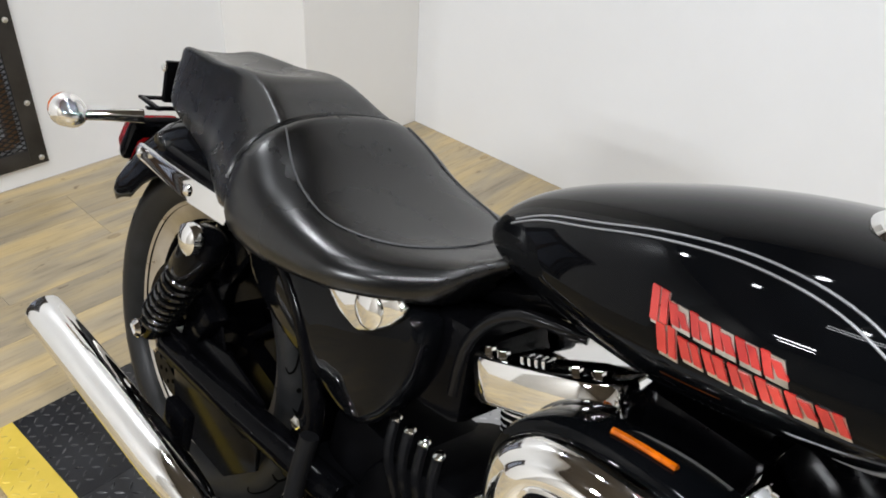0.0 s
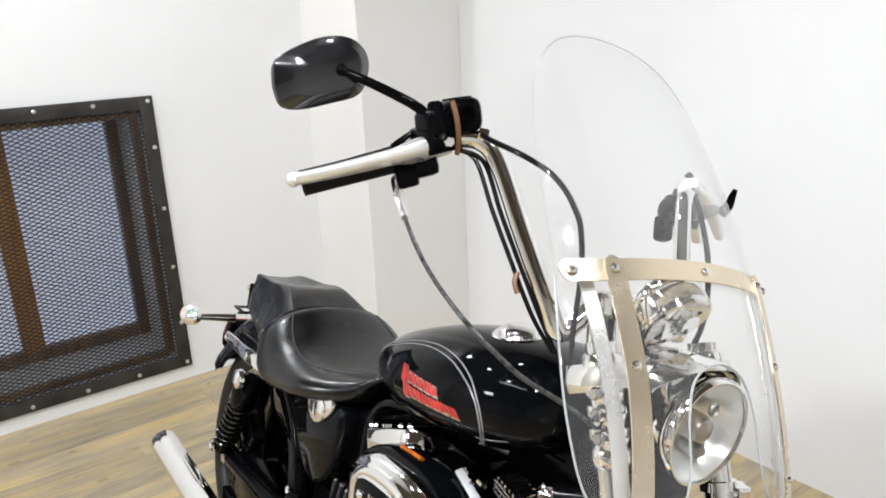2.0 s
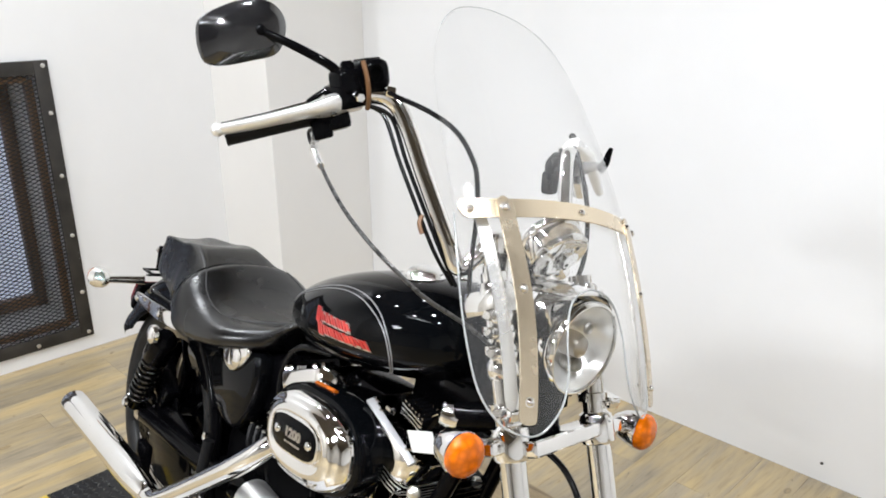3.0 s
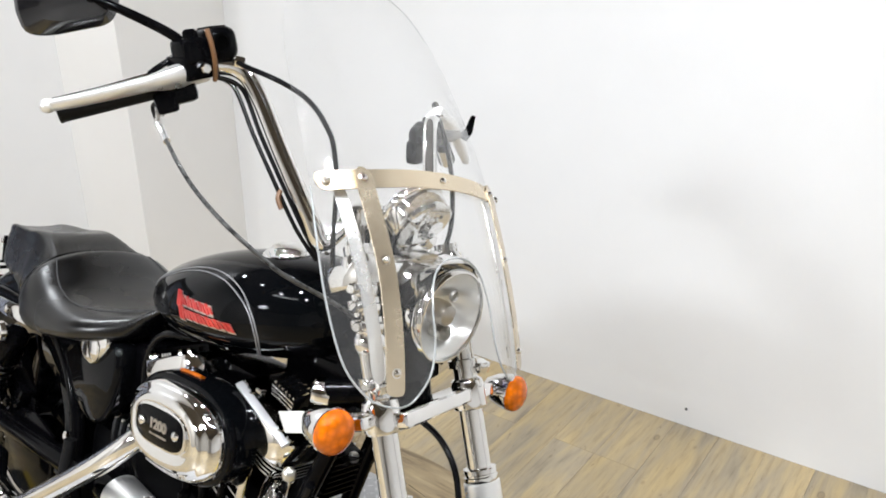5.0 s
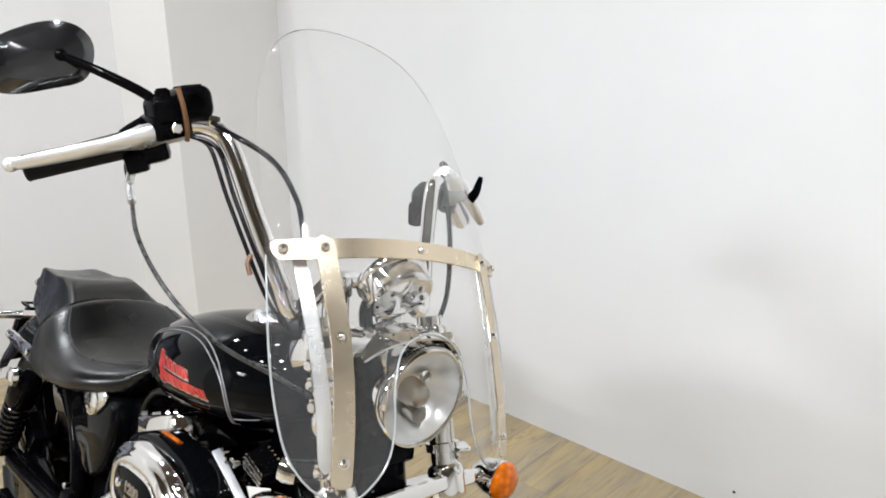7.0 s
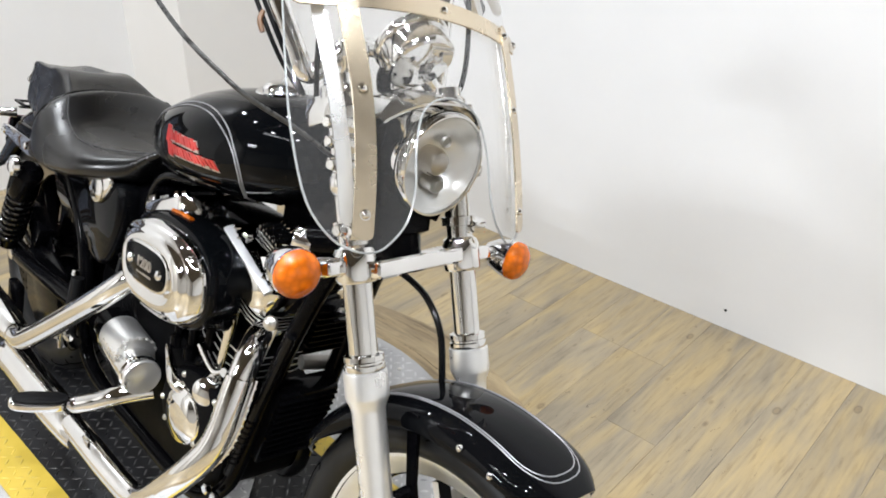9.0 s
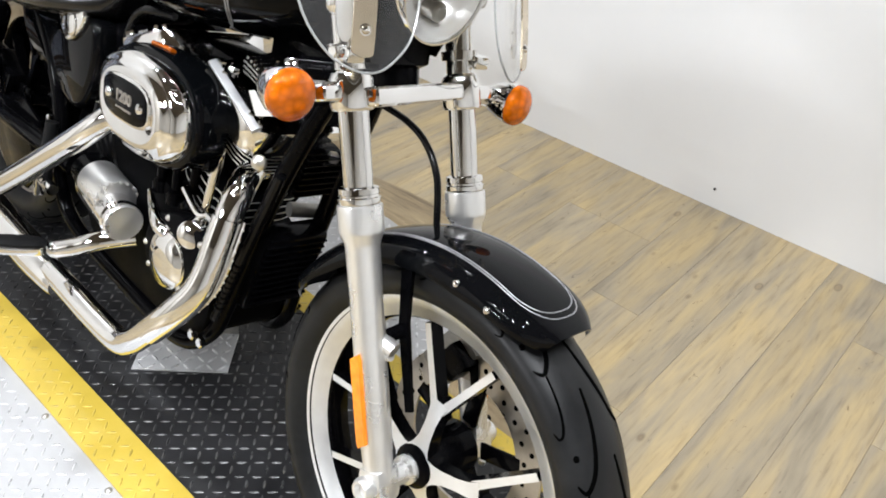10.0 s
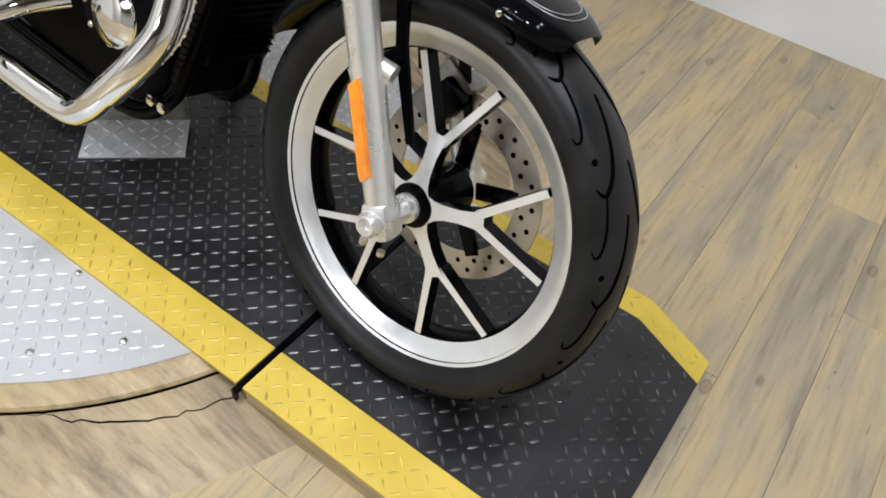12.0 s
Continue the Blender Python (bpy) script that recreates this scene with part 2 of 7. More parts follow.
def vinyl_material(name, warm, grey):
    """Printed oak: warm boards weathered to grey in long soft patches, with fine grain, flecks and a few knots."""
    m = material(name, warm, 0.4)
    info = m.node_tree.nodes.new("ShaderNodeObjectInfo")
    tc = m.node_tree.nodes.new("ShaderNodeTexCoord")
    shift = node(m, "ShaderNodeVectorMath")
    shift.operation = "SCALE"
    shift.inputs[0].default_value = (17.0, 31.0, 5.0)
    link(m, info, "Random", shift, "Scale")
    off = node(m, "ShaderNodeVectorMath")
    off.operation = "ADD"
    link(m, tc, "Object", off, 0)
    link(m, shift, "Vector", off, 1)

    def noise(scale, detail, rough, twist):
        mp = m.node_tree.nodes.new("ShaderNodeMapping")
        mp.inputs["Scale"].default_value = scale
        link(m, off, "Vector", mp, "Vector")
        n = node(m, "ShaderNodeTexNoise", Scale=1.0, Detail=detail, Roughness=rough, Distortion=twist)
        link(m, mp, "Vector", n, "Vector")
        return n

    def times(a, ao, b, fac):
        mul = node(m, "ShaderNodeMixRGB", Fac=fac)
        mul.blend_type = "MULTIPLY"
        link(m, a, ao, mul, "Color1")
        link(m, b, "Color", mul, "Color2")
        return mul
    patch = noise((13.0, 1.9, 8.0), 4.0, 0.58, 0.5)
    grain_n = noise((95.0, 7.0, 40.0), 6.0, 0.66, 0.3)
    fleck = noise((60.0, 18.0, 40.0), 3.0, 0.6, 1.2)
    mixed = tuple((a + b) / 2 for a, b in zip(warm, grey))
    base = ramp(m, patch, "Fac", [(0.29, tuple(c * 0.72 for c in grey)), (0.42, grey), (0.53, mixed), (0.67, warm)])
    fine = ramp(m, grain_n, "Fac", [(0.28, (0.66, 0.63, 0.60)), (0.47, (0.96, 0.95, 0.94)), (0.75, (1.12, 1.10, 1.05))])
    dark = ramp(m, fleck, "Fac", [(0.27, (0.42, 0.37, 0.32)), (0.33, (1, 1, 1))])
    tone = ramp(m, info, "Random", [(0.0, (0.90, 0.895, 0.89)), (1.0, (1.07, 1.06, 1.04))])
    c = times(base, "Color", fine, 0.85)
    c = times(c, "Color", dark, 0.8)
    c = times(c, "Color", tone, 1.0)
    knot = node(m, "ShaderNodeTexVoronoi", Scale=1.0)
    km = m.node_tree.nodes.new("ShaderNodeMapping")
    km.inputs["Scale"].default_value = (9.0, 4.5, 4.0)
    link(m, off, "Vector", km, "Vector")
    link(m, km, "Vector", knot, "Vector")
    kr = ramp(m, knot, "Distance", [(0.02, (0.62, 0.57, 0.50)), (0.055, (0.70, 0.66, 0.60)), (0.075, (0.42, 0.37, 0.32)), (0.105, (1, 1, 1))])
    c = times(c, "Color", kr, 0.7)
    link(m, c, "Color", bsdf(m), "Base Color")
    q = ramp(m, grain_n, "Fac", [(0.3, (0.46,) * 3), (0.7, (0.27,) * 3)])
    link(m, q, "Color", bsdf(m), "Roughness")
    bump = node(m, "ShaderNodeBump", Strength=0.2, Distance=0.001)
    link(m, grain_n, "Fac", bump, "Height")
    link(m, bump, "Normal", bsdf(m), "Normal")
    return m


PLANK = vinyl_material("weathered_oak_vinyl", (0.475, 0.366, 0.193), (0.335, 0.284, 0.202))
JOINT = material("plank_joint", (0.30, 0.24, 0.15), 0.8)
WOODEDGE = wood_material("oak_vinyl_edging", (0.19, 0.137, 0.075), (0.33, 0.25, 0.142), (0.44, 0.345, 0.205), 0)
BROWNWOOD = wood_material("stained_brown_wood", (0.09, 0.045, 0.018), (0.18, 0.095, 0.04), (0.25, 0.14, 0.07), 2)
MULLION = wood_material("orange_stained_wood", (0.30, 0.115, 0.02), (0.46, 0.19, 0.035), (0.54, 0.25, 0.06), 2)


def tread_material(name, low, high, rough, metal, scale=7):
    m = material(name, low, rough[0], metal)
    return vary(m, (low, high), scale, rough)


BLACKPLATE = grain(tread_material("worn_black_tread_plate", (0.005, 0.005, 0.006), (0.022, 0.022, 0.024), (0.34, 0.5), 0.1, 5), 200, 0.15)
LUG = tread_material("worn_black_tread_lug", (0.010, 0.010, 0.011), (0.13, 0.13, 0.13), (0.24, 0.38), 0.5, 30)
YELLOW = grain(tread_material("yellow_safety_paint", (0.52, 0.372, 0.042), (0.65, 0.468, 0.07), (0.38, 0.55), 0.0, 9), 160, 0.15)
YELLOWLUG = tread_material("worn_yellow_lug", (0.36, 0.265, 0.045), (0.74, 0.54, 0.09), (0.35, 0.5), 0.0, 28)
SILVERPLATE = grain(tread_material("bright_tread_plate", (0.40, 0.40, 0.405), (0.50, 0.50, 0.505), (0.34, 0.5), 0.2), 160, 0.12)
SILVERLUG = tread_material("bright_tread_lug", (0.50, 0.50, 0.505), (0.72, 0.72, 0.725), (0.24, 0.34), 0.35, 30)


def glow(name, colour, strength):
    m = bpy.data.materials.new(name)
    m.use_nodes = True
    b = bsdf(m)
    b.inputs["Base Color"].default_value = (0.8, 0.8, 0.8, 1)
    b.inputs["Emission Color"].default_value = (*colour, 1)
    b.inputs["Emission Strength"].default_value = strength
    return m


DAYLIGHT = glow("outside_daylight", (0.62, 0.72, 1.0), 0.72)
TUBE = glow("lit_diffuser", LAMP_COLOUR, 9.0)
BULB = glow("lit_spot_lens", LAMP_COLOUR, 60.0)


# ---- geometry ----
def axes(d):
    """A frame whose z runs along d."""
    return Vector(d).normalized().to_track_quat("Z", "Y").to_matrix().to_4x4()


def spline(pts, steps=8):
    """A smooth line through the points."""
    p = [Vector(q) for q in pts]
    if len(p) < 3:
        return p
    out = []
    for i in range(len(p) - 1):
        a, b, c, d = p[max(i - 1, 0)], p[i], p[i + 1], p[min(i + 2, len(p) - 1)]
        for k in range(steps):
            t = k / steps
            out.append(0.5 * ((2 * b) + (c - a) * t + (2 * a - 5 * b + 4 * c - d) * t * t + (3 * b - a - 3 * c + d) * t ** 3))
    return out + [p[-1]]


class Mesh:
    """Gathers faces for one mesh object."""

    def __init__(self):
        self.v, self.f, self.m = [], [], []

    def add(self, vs, fs, mi=0, mat=None):
        n = len(self.v)
        self.v += [tuple(mat @ Vector(q)) for q in vs] if mat else [tuple(q) for q in vs]
        self.f += [tuple(i + n for i in f) for f in fs]
        self.m += list(mi) if isinstance(mi, (list, tuple)) else [mi] * len(fs)
        return self

    def rings(self, rings, mi=0, closed=True, caps=True, mat=None, loop=False):
        k = len(rings[0])
        vs = [q for r in rings for q in r]
        fs = []
        n = len(rings)
        for i in range(n if loop else n - 1):
            j = (i + 1) % n
            for a in range(k if closed else k - 1):
                b = (a + 1) % k
                fs.append((i * k + a, i * k + b, j * k + b, j * k + a))
        if caps and not loop and closed:
            fs += [tuple(range(k))[::-1], tuple((n - 1) * k + a for a in range(k))]
        return self.add(vs, fs, mi, mat)

    def tube(self, pts, r, seg=10, mi=0, smooth=8, caps=True, mat=None, flat=1.0):
        p = spline(pts, smooth) if smooth else [Vector(q) for q in pts]
        rr = r if callable(r) else (lambda t: r)
        t0 = (p[1] - p[0]).normalized()
        side = t0.orthogonal().normalized()
        rings = []
        for i, q in enumerate(p):
            t = (p[min(i + 1, len(p) - 1)] - p[max(i - 1, 0)]).normalized()
            side = (side - t * side.dot(t)).normalized()
            up = t.cross(side)
            w = rr(i / (len(p) - 1))
            rings.append([q + side * (w * math.cos(a)) + up * (w * flat * math.sin(a)) for a in (2 * math.pi * s / seg for s in range(seg))])
        return self.rings(rings, mi, True, caps, mat)

    def lathe(self, prof, mat=None, seg=32, mi=0, caps=True):
        """prof: (radius, height) about z."""
        rings = [[(r * math.cos(a), r * math.sin(a), h) for a in (2 * math.pi * s / seg for s in range(seg))] for r, h in prof]
        return self.rings(rings, mi, True, caps, mat)

    def ball(self, c, r, seg=16, mi=0, scale=(1, 1, 1)):
        prof = [(max(1e-4, r * math.sin(math.pi * i / 10)), -r * math.cos(math.pi * i / 10)) for i in range(11)]
        return self.lathe(prof, Matrix.Translation(c) @ Matrix.Diagonal((*scale, 1)), seg, mi)

    def box(self, size, mat=None, bevel=0.0, mi=0, segs=2):
        bm = bmesh.new()
        bmesh.ops.create_cube(bm, size=1, matrix=Matrix.Diagonal((*size, 1)))
        if bevel:
            bmesh.ops.bevel(bm, geom=bm.edges[:], offset=bevel, segments=segs, profile=0.6, affect="EDGES")
        bm.verts.index_update()
        self.add([v.co[:] for v in bm.verts], [[v.index for v in f.verts] for f in bm.faces], mi, mat)
        bm.free()
        return self

    def prism(self, outline, depth, mat=None, bevel=0.0, mi=0, side=None):
        """A plate: outline in x, y, from z = 0 to depth, its rims rounded off."""
        cx, cy = sum(q[0] for q in outline) / len(outline), sum(q[1] for q in outline) / len(outline)

        def inset(z, b):
            out = []
            for x, y in outline:
                d = math.hypot(x - cx, y - cy) or 1
                out.append((x - (x - cx) / d * b, y - (y - cy) / d * b, z))
            return out
        rs = [inset(0, bevel), inset(bevel * 0.3, bevel * 0.3), inset(bevel, 0), inset(depth - bevel, 0), inset(depth - bevel * 0.3, bevel * 0.3), inset(depth, bevel)] if bevel else [inset(0, 0), inset(depth, 0)]
        k, n = len(outline), len(rs)
        s = mi if side is None else side
        return self.rings(rs, [s] * (k * (n - 1)) + [mi, mi], True, True, mat)


def oval(a, b, seg=32, power=2.0):
    out = []
    for i in range(seg):
        t = 2 * math.pi * i / seg
        c, s = math.cos(t), math.sin(t)
        out.append((a * math.copysign(abs(c) ** (2 / power), c), b * math.copysign(abs(s) ** (2 / power), s)))
    return out


def solid(name, g, mats, smooth=35):
    me = bpy.data.meshes.new(name)
    me.from_pydata(g.v, [], g.f)
    for m in mats if isinstance(mats, (list, tuple)) else [mats]:
        me.materials.append(m)
    me.polygons.foreach_set("material_index", g.m)
    bm = bmesh.new()
    bm.from_mesh(me)
    bmesh.ops.recalc_face_normals(bm, faces=bm.faces[:])
    bm.to_mesh(me)
    bm.free()
    me.polygons.foreach_set("use_smooth", [smooth > 0] * len(me.polygons))
    if smooth:
        me.set_sharp_from_angle(angle=radians(smooth))
    me.update()
    return me


def part(name, g, mats, parent, label="", smooth=35):
    ob = new(name, solid(name, g, mats, smooth) if isinstance(g, Mesh) else g)
    ob.parent = parent
    return tagged(ob, label)


def structure(name, g, mats, label, category, smooth=0):
    ob = new(name, solid(name, g, mats, smooth))
    return tagged(ob, label, category, kind="structure")


def block(x0, x1, y0, y1, z0, z1, bevel=0.0):
    return Mesh().box((x1 - x0, y1 - y0, z1 - z0), Matrix.Translation(((x0 + x1) / 2, (y0 + y1) / 2, (z0 + z1) / 2)), bevel)


def lerp_keys(keys, x):
    """Smoothly blended columns of a table by its first column."""
    xs = [k[0] for k in keys]
    x = min(max(x, xs[0]), xs[-1])
    i = max(j for j in range(len(xs) - 1) if xs[j] <= x)
    n = len(keys)
    t = (x - xs[i]) / (xs[i + 1] - xs[i])
    out = []
    for c in range(1, len(keys[0])):
        a, b = keys[i][c], keys[i + 1][c]
        ma = (b - keys[i - 1][c]) / (xs[i + 1] - xs[i - 1]) if i > 0 else (b - a) / (xs[i + 1] - xs[i])
        mb = (keys[i + 2][c] - a) / (xs[i + 2] - xs[i]) if i + 2 < n else (b - a) / (xs[i + 1] - xs[i])
        h = xs[i + 1] - xs[i]
        out.append((2 * t ** 3 - 3 * t * t + 1) * a + (t ** 3 - 2 * t * t + t) * h * ma + (-2 * t ** 3 + 3 * t * t) * b + (t ** 3 - t * t) * h * mb)
    return out


# ---- the room ----
FLOOR = -0.05
WX, WY = -2.03, 1.55        # faces of the window wall and of the long wall
EX, EY = 4.2, -7.5          # the walls behind the camera
TOP = CEIL
floor = structure("floor", block(WX - 0.4, EX + 0.2, EY - 0.2, WY + 0.2, FLOOR - 0.1, FLOOR - 0.004), JOINT, "weathered oak-look vinyl plank floor", "floor")
structure("ceiling", block(WX - 0.4, EX + 0.2, EY - 0.2, WY + 0.2, TOP, TOP + 0.15), CEILING, "plain tan painted ceiling", "ceiling")
structure("wall_north", block(WX - 0.6, EX + 0.2, WY, WY + 0.2, FLOOR, TOP), WALL, "plain white painted long wall", "wall")
# tiny dark dome for a speck on the wall
part("wall_speck", Mesh().lathe([(0.0045, 0), (0.0045, 0.002), (0.001, 0.003)], Matrix.Translation((0.554, WY, 0.012)) @ axes((0, -1, 0)), 10), LAMPBODY, bpy.data.objects["wall_north"], "small dark speck on the wall")
structure("wall_south", block(WX - 0.6, EX + 0.2, EY - 0.2, EY, FLOOR, TOP), FARWALL, "plain light taupe wall across the room", "wall")
structure("wall_east", block(EX, EX + 0.2, EY, WY, FLOOR, TOP), WALL, "plain white painted end wall", "wall")
OY0, OY1, OZ0, OZ1, DEEP = -0.65, 0.315, 0.06, 1.115, 0.38
ww = Mesh()
for y0, y1, z0, z1 in ((-0.95, OY0, FLOOR, TOP), (OY1, WY, FLOOR, TOP), (OY0, OY1, FLOOR, OZ0), (OY0, OY1, OZ1, TOP)):
    ww.box((DEEP + 0.1, y1 - y0, z1 - z0), Matrix.Translation((WX - (DEEP + 0.1) / 2, (y0 + y1) / 2, (z0 + z1) / 2)))
structure("wall_west", ww, WALL, "white painted wall with a screened window", "wall")
structure("wall_west_middle", block(WX - DEEP - 0.1, WX, -2.4, -0.95, FLOOR, TOP), WALL, "plain white painted wall beside the window", "wall")
# unseen stretch, set in taupe so the muffler mirrors less white
structure("wall_west_south", block(WX - DEEP - 0.1, WX, EY, -2.4, FLOOR, TOP), FARWALL, "unseen taupe wall, added to tone down chrome reflections", "wall")
structure("wall_column", block(WX, -1.57, 1.04, WY, FLOOR, TOP, 0.004), COLUMN, "boxed beige corner column", "column")


def build_window():
    win = structure("window_1", Mesh().box((0.02, OY1 - OY0 + 0.3, OZ1 - OZ0 + 0.3), Matrix.Translation((WX - DEEP - 0.12, (OY0 + OY1) / 2, (OZ0 + OZ1) / 2))), DAYLIGHT,
                    "daylit window behind a dark steel frame and expanded mesh", "window")
    x = WX
    # deep reveal boards
    d = DEEP
    for nm, sy, sz, cy, cz in (("reveal", 0.012, OZ1 - OZ0, OY1 - 0.006, (OZ0 + OZ1) / 2), ("reveal", 0.012, OZ1 - OZ0, OY0 + 0.006, (OZ0 + OZ1) / 2),
                               ("window_sill", OY1 - OY0 - 0.026, 0.012, (OY0 + OY1) / 2, OZ0 + 0.006), ("reveal", OY1 - OY0 - 0.026, 0.012, (OY0 + OY1) / 2, OZ1 - 0.006)):
        part(nm, Mesh().box((d - 0.06, sy, sz), Matrix.Translation((x - 0.045 - d / 2, cy, cz))), REVEAL, win, "grey painted reveal board")
    # brown inner frame and mullion, set deep
    xi = x - d
    for nm, sy, sz, cy, cz, mt in (("inner_frame_post", 0.045, 1.03, OY1 - 0.036, 0.587, BROWNWOOD), ("inner_frame_post", 0.045, 1.03, OY0 + 0.036, 0.587, BROWNWOOD),
                                   ("inner_frame_rail", 0.862, 0.05, -0.1675, OZ0 + 0.04, BROWNWOOD), ("inner_frame_rail", 0.862, 0.04, -0.1675, OZ1 - 0.035, BROWNWOOD),
                                   ("mullion", 0.085, 0.94, -0.175, 0.585, MULLION)):
        part(nm, Mesh().box((0.05, sy, sz), Matrix.Translation((xi + 0.02, cy, cz)), 0.004), mt, win, "orange-stained wooden mullion" if nm == "mullion" else "")
    for cy, sy in ((0.071, 0.39), (-0.42, 0.39)):
        pane = part("pane", Mesh().box((0.006, sy, 0.93), Matrix.Translation((xi - 0.005, cy, 0.585))), LENSGLASS, win)
        pane.visible_shadow = False
    # wooden lining strip just behind the mesh
    for sy, sz, cy, cz in ((0.03, 1.0, OY1 - 0.028, 0.588), (0.03, 1.0, OY0 + 0.028, 0.588), (0.9, 0.025, -0.1675, OZ0 + 0.026), (0.9, 0.022, -0.1675, OZ1 - 0.024)):
        part("lining_strip", Mesh().box((0.035, sy, sz), Matrix.Translation((x - 0.022, cy, cz)), 0.003), BROWNWOOD, win)
    # expanded mesh: two families of slanting strands
    g = Mesh()
    py, pz, y0, y1, z0, z1 = 0.034, 0.0162, OY0 - 0.01, OY1 + 0.01, OZ0 - 0.01, OZ1 + 0.01
    s = pz / py
    n = int(((y1 - y0) + (z1 - z0) / s) / py) + 2
    for k in range(n):
        for sgn in (1, -1):
            # z = z0 + s * (y - c) for one family, mirrored for the other
            c = y0 - (z1 - z0) / s + k * py
            ya, yb = max(y0, c), min(y1, c + (z1 - z0) / s)
            if yb - ya < 0.01:
                continue
            za, zb = z0 + s * (ya - c), z0 + s * (yb - c)
            if sgn < 0:
                ya, yb = y0 + y1 - ya, y0 + y1 - yb
            a, b = Vector((x + 0.004, ya, za)), Vector((x + 0.004, yb, zb))
            dr = (b - a).normalized()
            nn = Vector((0, -dr.z, dr.y)) * 0.0018
            xx = Vector((0.0012 + 0.0004 * sgn, 0, 0))
            g.add([a - nn - xx, a + nn - xx, a + nn + xx, a - nn + xx, b - nn - xx, b + nn - xx, b + nn + xx, b - nn + xx],
                  [(0, 1, 5, 4), (1, 2, 6, 5), (2, 3, 7, 6), (3, 0, 4, 7)])
    tagged(part("expanded_mesh", g, MESHSTEEL, win, "dark expanded-steel diamond mesh", 0), kind="stuff")
    # steel angle frame with bolts
    w = 0.052
    fy0, fy1, fz0, fz1 = OY0 - 0.045, OY1 + 0.045, OZ0 - 0.045, OZ1 + 0.045
    for sy, sz, cy, cz in ((w, fz1 - fz0, fy1 - w / 2, (fz0 + fz1) / 2), (w, fz1 - fz0, fy0 + w / 2, (fz0 + fz1) / 2),
                           (fy1 - fy0 - 2 * w, w, (fy0 + fy1) / 2, fz0 + w / 2), (fy1 - fy0 - 2 * w, w, (fy0 + fy1) / 2, fz1 - w / 2)):
        part("steel_frame_bar", Mesh().box((0.014, sy, sz), Matrix.Translation((x + 0.014, cy, cz)), 0.002), STEEL, win)
    spots = [(y, z) for z in (fz0 + 0.02, fz1 - 0.02) for y in np.linspace(fy0 + 0.03, fy1 - 0.02, 6)] + [(y, z) for y in (fy0 + 0.02, fy1 - 0.02) for z in np.linspace(fz0 + 0.2, fz1 - 0.2, 4)]
    for y, z in spots:
        part("bolt", Mesh().lathe([(0.0085, 0), (0.0085, 0.003), (0.006, 0.0055), (0.001, 0.006)], Matrix.Translation((x + 0.021, y, z)) @ axes((1, 0, 0)), 10), BOLT, win)


build_window()


# ---- ceiling lights ----
def build_tube_light():
    root = tagged(new("tube_light"), "slim lit tube lamp under the tan ceiling", "tube light", "ceiling tube lights")
    part("housing", Mesh().box((1.2, 0.04, 0.035), Matrix.Translation((0, 0, -0.0175)), 0.006), LAMPBODY, root)
    part("tube", Mesh().tube([(-0.57, 0, -0.052), (0.57, 0, -0.052)], 0.013, 12, smooth=0), TUBE, root, "lit tube")
    return root


def build_panel():
    root = tagged(new("panel_light"), "flat white rectangular panel lamp on the ceiling", "panel light", "ceiling panel lights")
    g = Mesh()
    for sx, sy, cx, cy in ((0.92, 0.015, 0, 0.0775), (0.92, 0.015, 0, -0.0775), (0.015, 0.14, 0.4525, 0), (0.015, 0.14, -0.4525, 0)):
        g.box((sx, sy, 0.034), Matrix.Translation((cx, cy, -0.017)))
    part("frame", g, WHITEPAINT, root, "white metal frame", 0)
    part("diffuser", Mesh().box((0.888, 0.138, 0.006), Matrix.Translation((0, 0, -0.026))), TUBE, root, "lit diffuser", 0)
    return root


def build_spot():
    root = tagged(new("ceiling_spot"), "small round lit spot lamp on the ceiling", "spot lamp", "ceiling spots")
    part("stem", Mesh().lathe([(0.012, 0), (0.012, -0.06)], None, 10), LAMPBODY, root)
    part("can", Mesh().lathe([(0.035, -0.055), (0.055, -0.06), (0.060, -0.15), (0.056, -0.152)], None, 20), BLACK, root)
    part("bulb", Mesh().lathe([(0.001, -0.1535), (0.050, -0.1535), (0.050, -0.152), (0.001, -0.152)], None, 16), BULB, root, "lit lens")
    return root


first = build_tube_light()
first.matrix_basis = pose(*TUBES[0], CEIL)
for x, y in TUBES[1:]:
    copy_thing(first, pose(x, y, CEIL))
first = build_panel()
first.matrix_basis = pose(*PANELS[0][:2], CEIL)
for x, y, w in PANELS[1:]:
    copy_thing(first, pose(x, y, CEIL))
first = None
for x, y, w in SPOTS:
    if first is None:
        first = build_spot()
        first.matrix_basis = pose(x, y, CEIL)
    else:
        copy_thing(first, pose(x, y, CEIL))


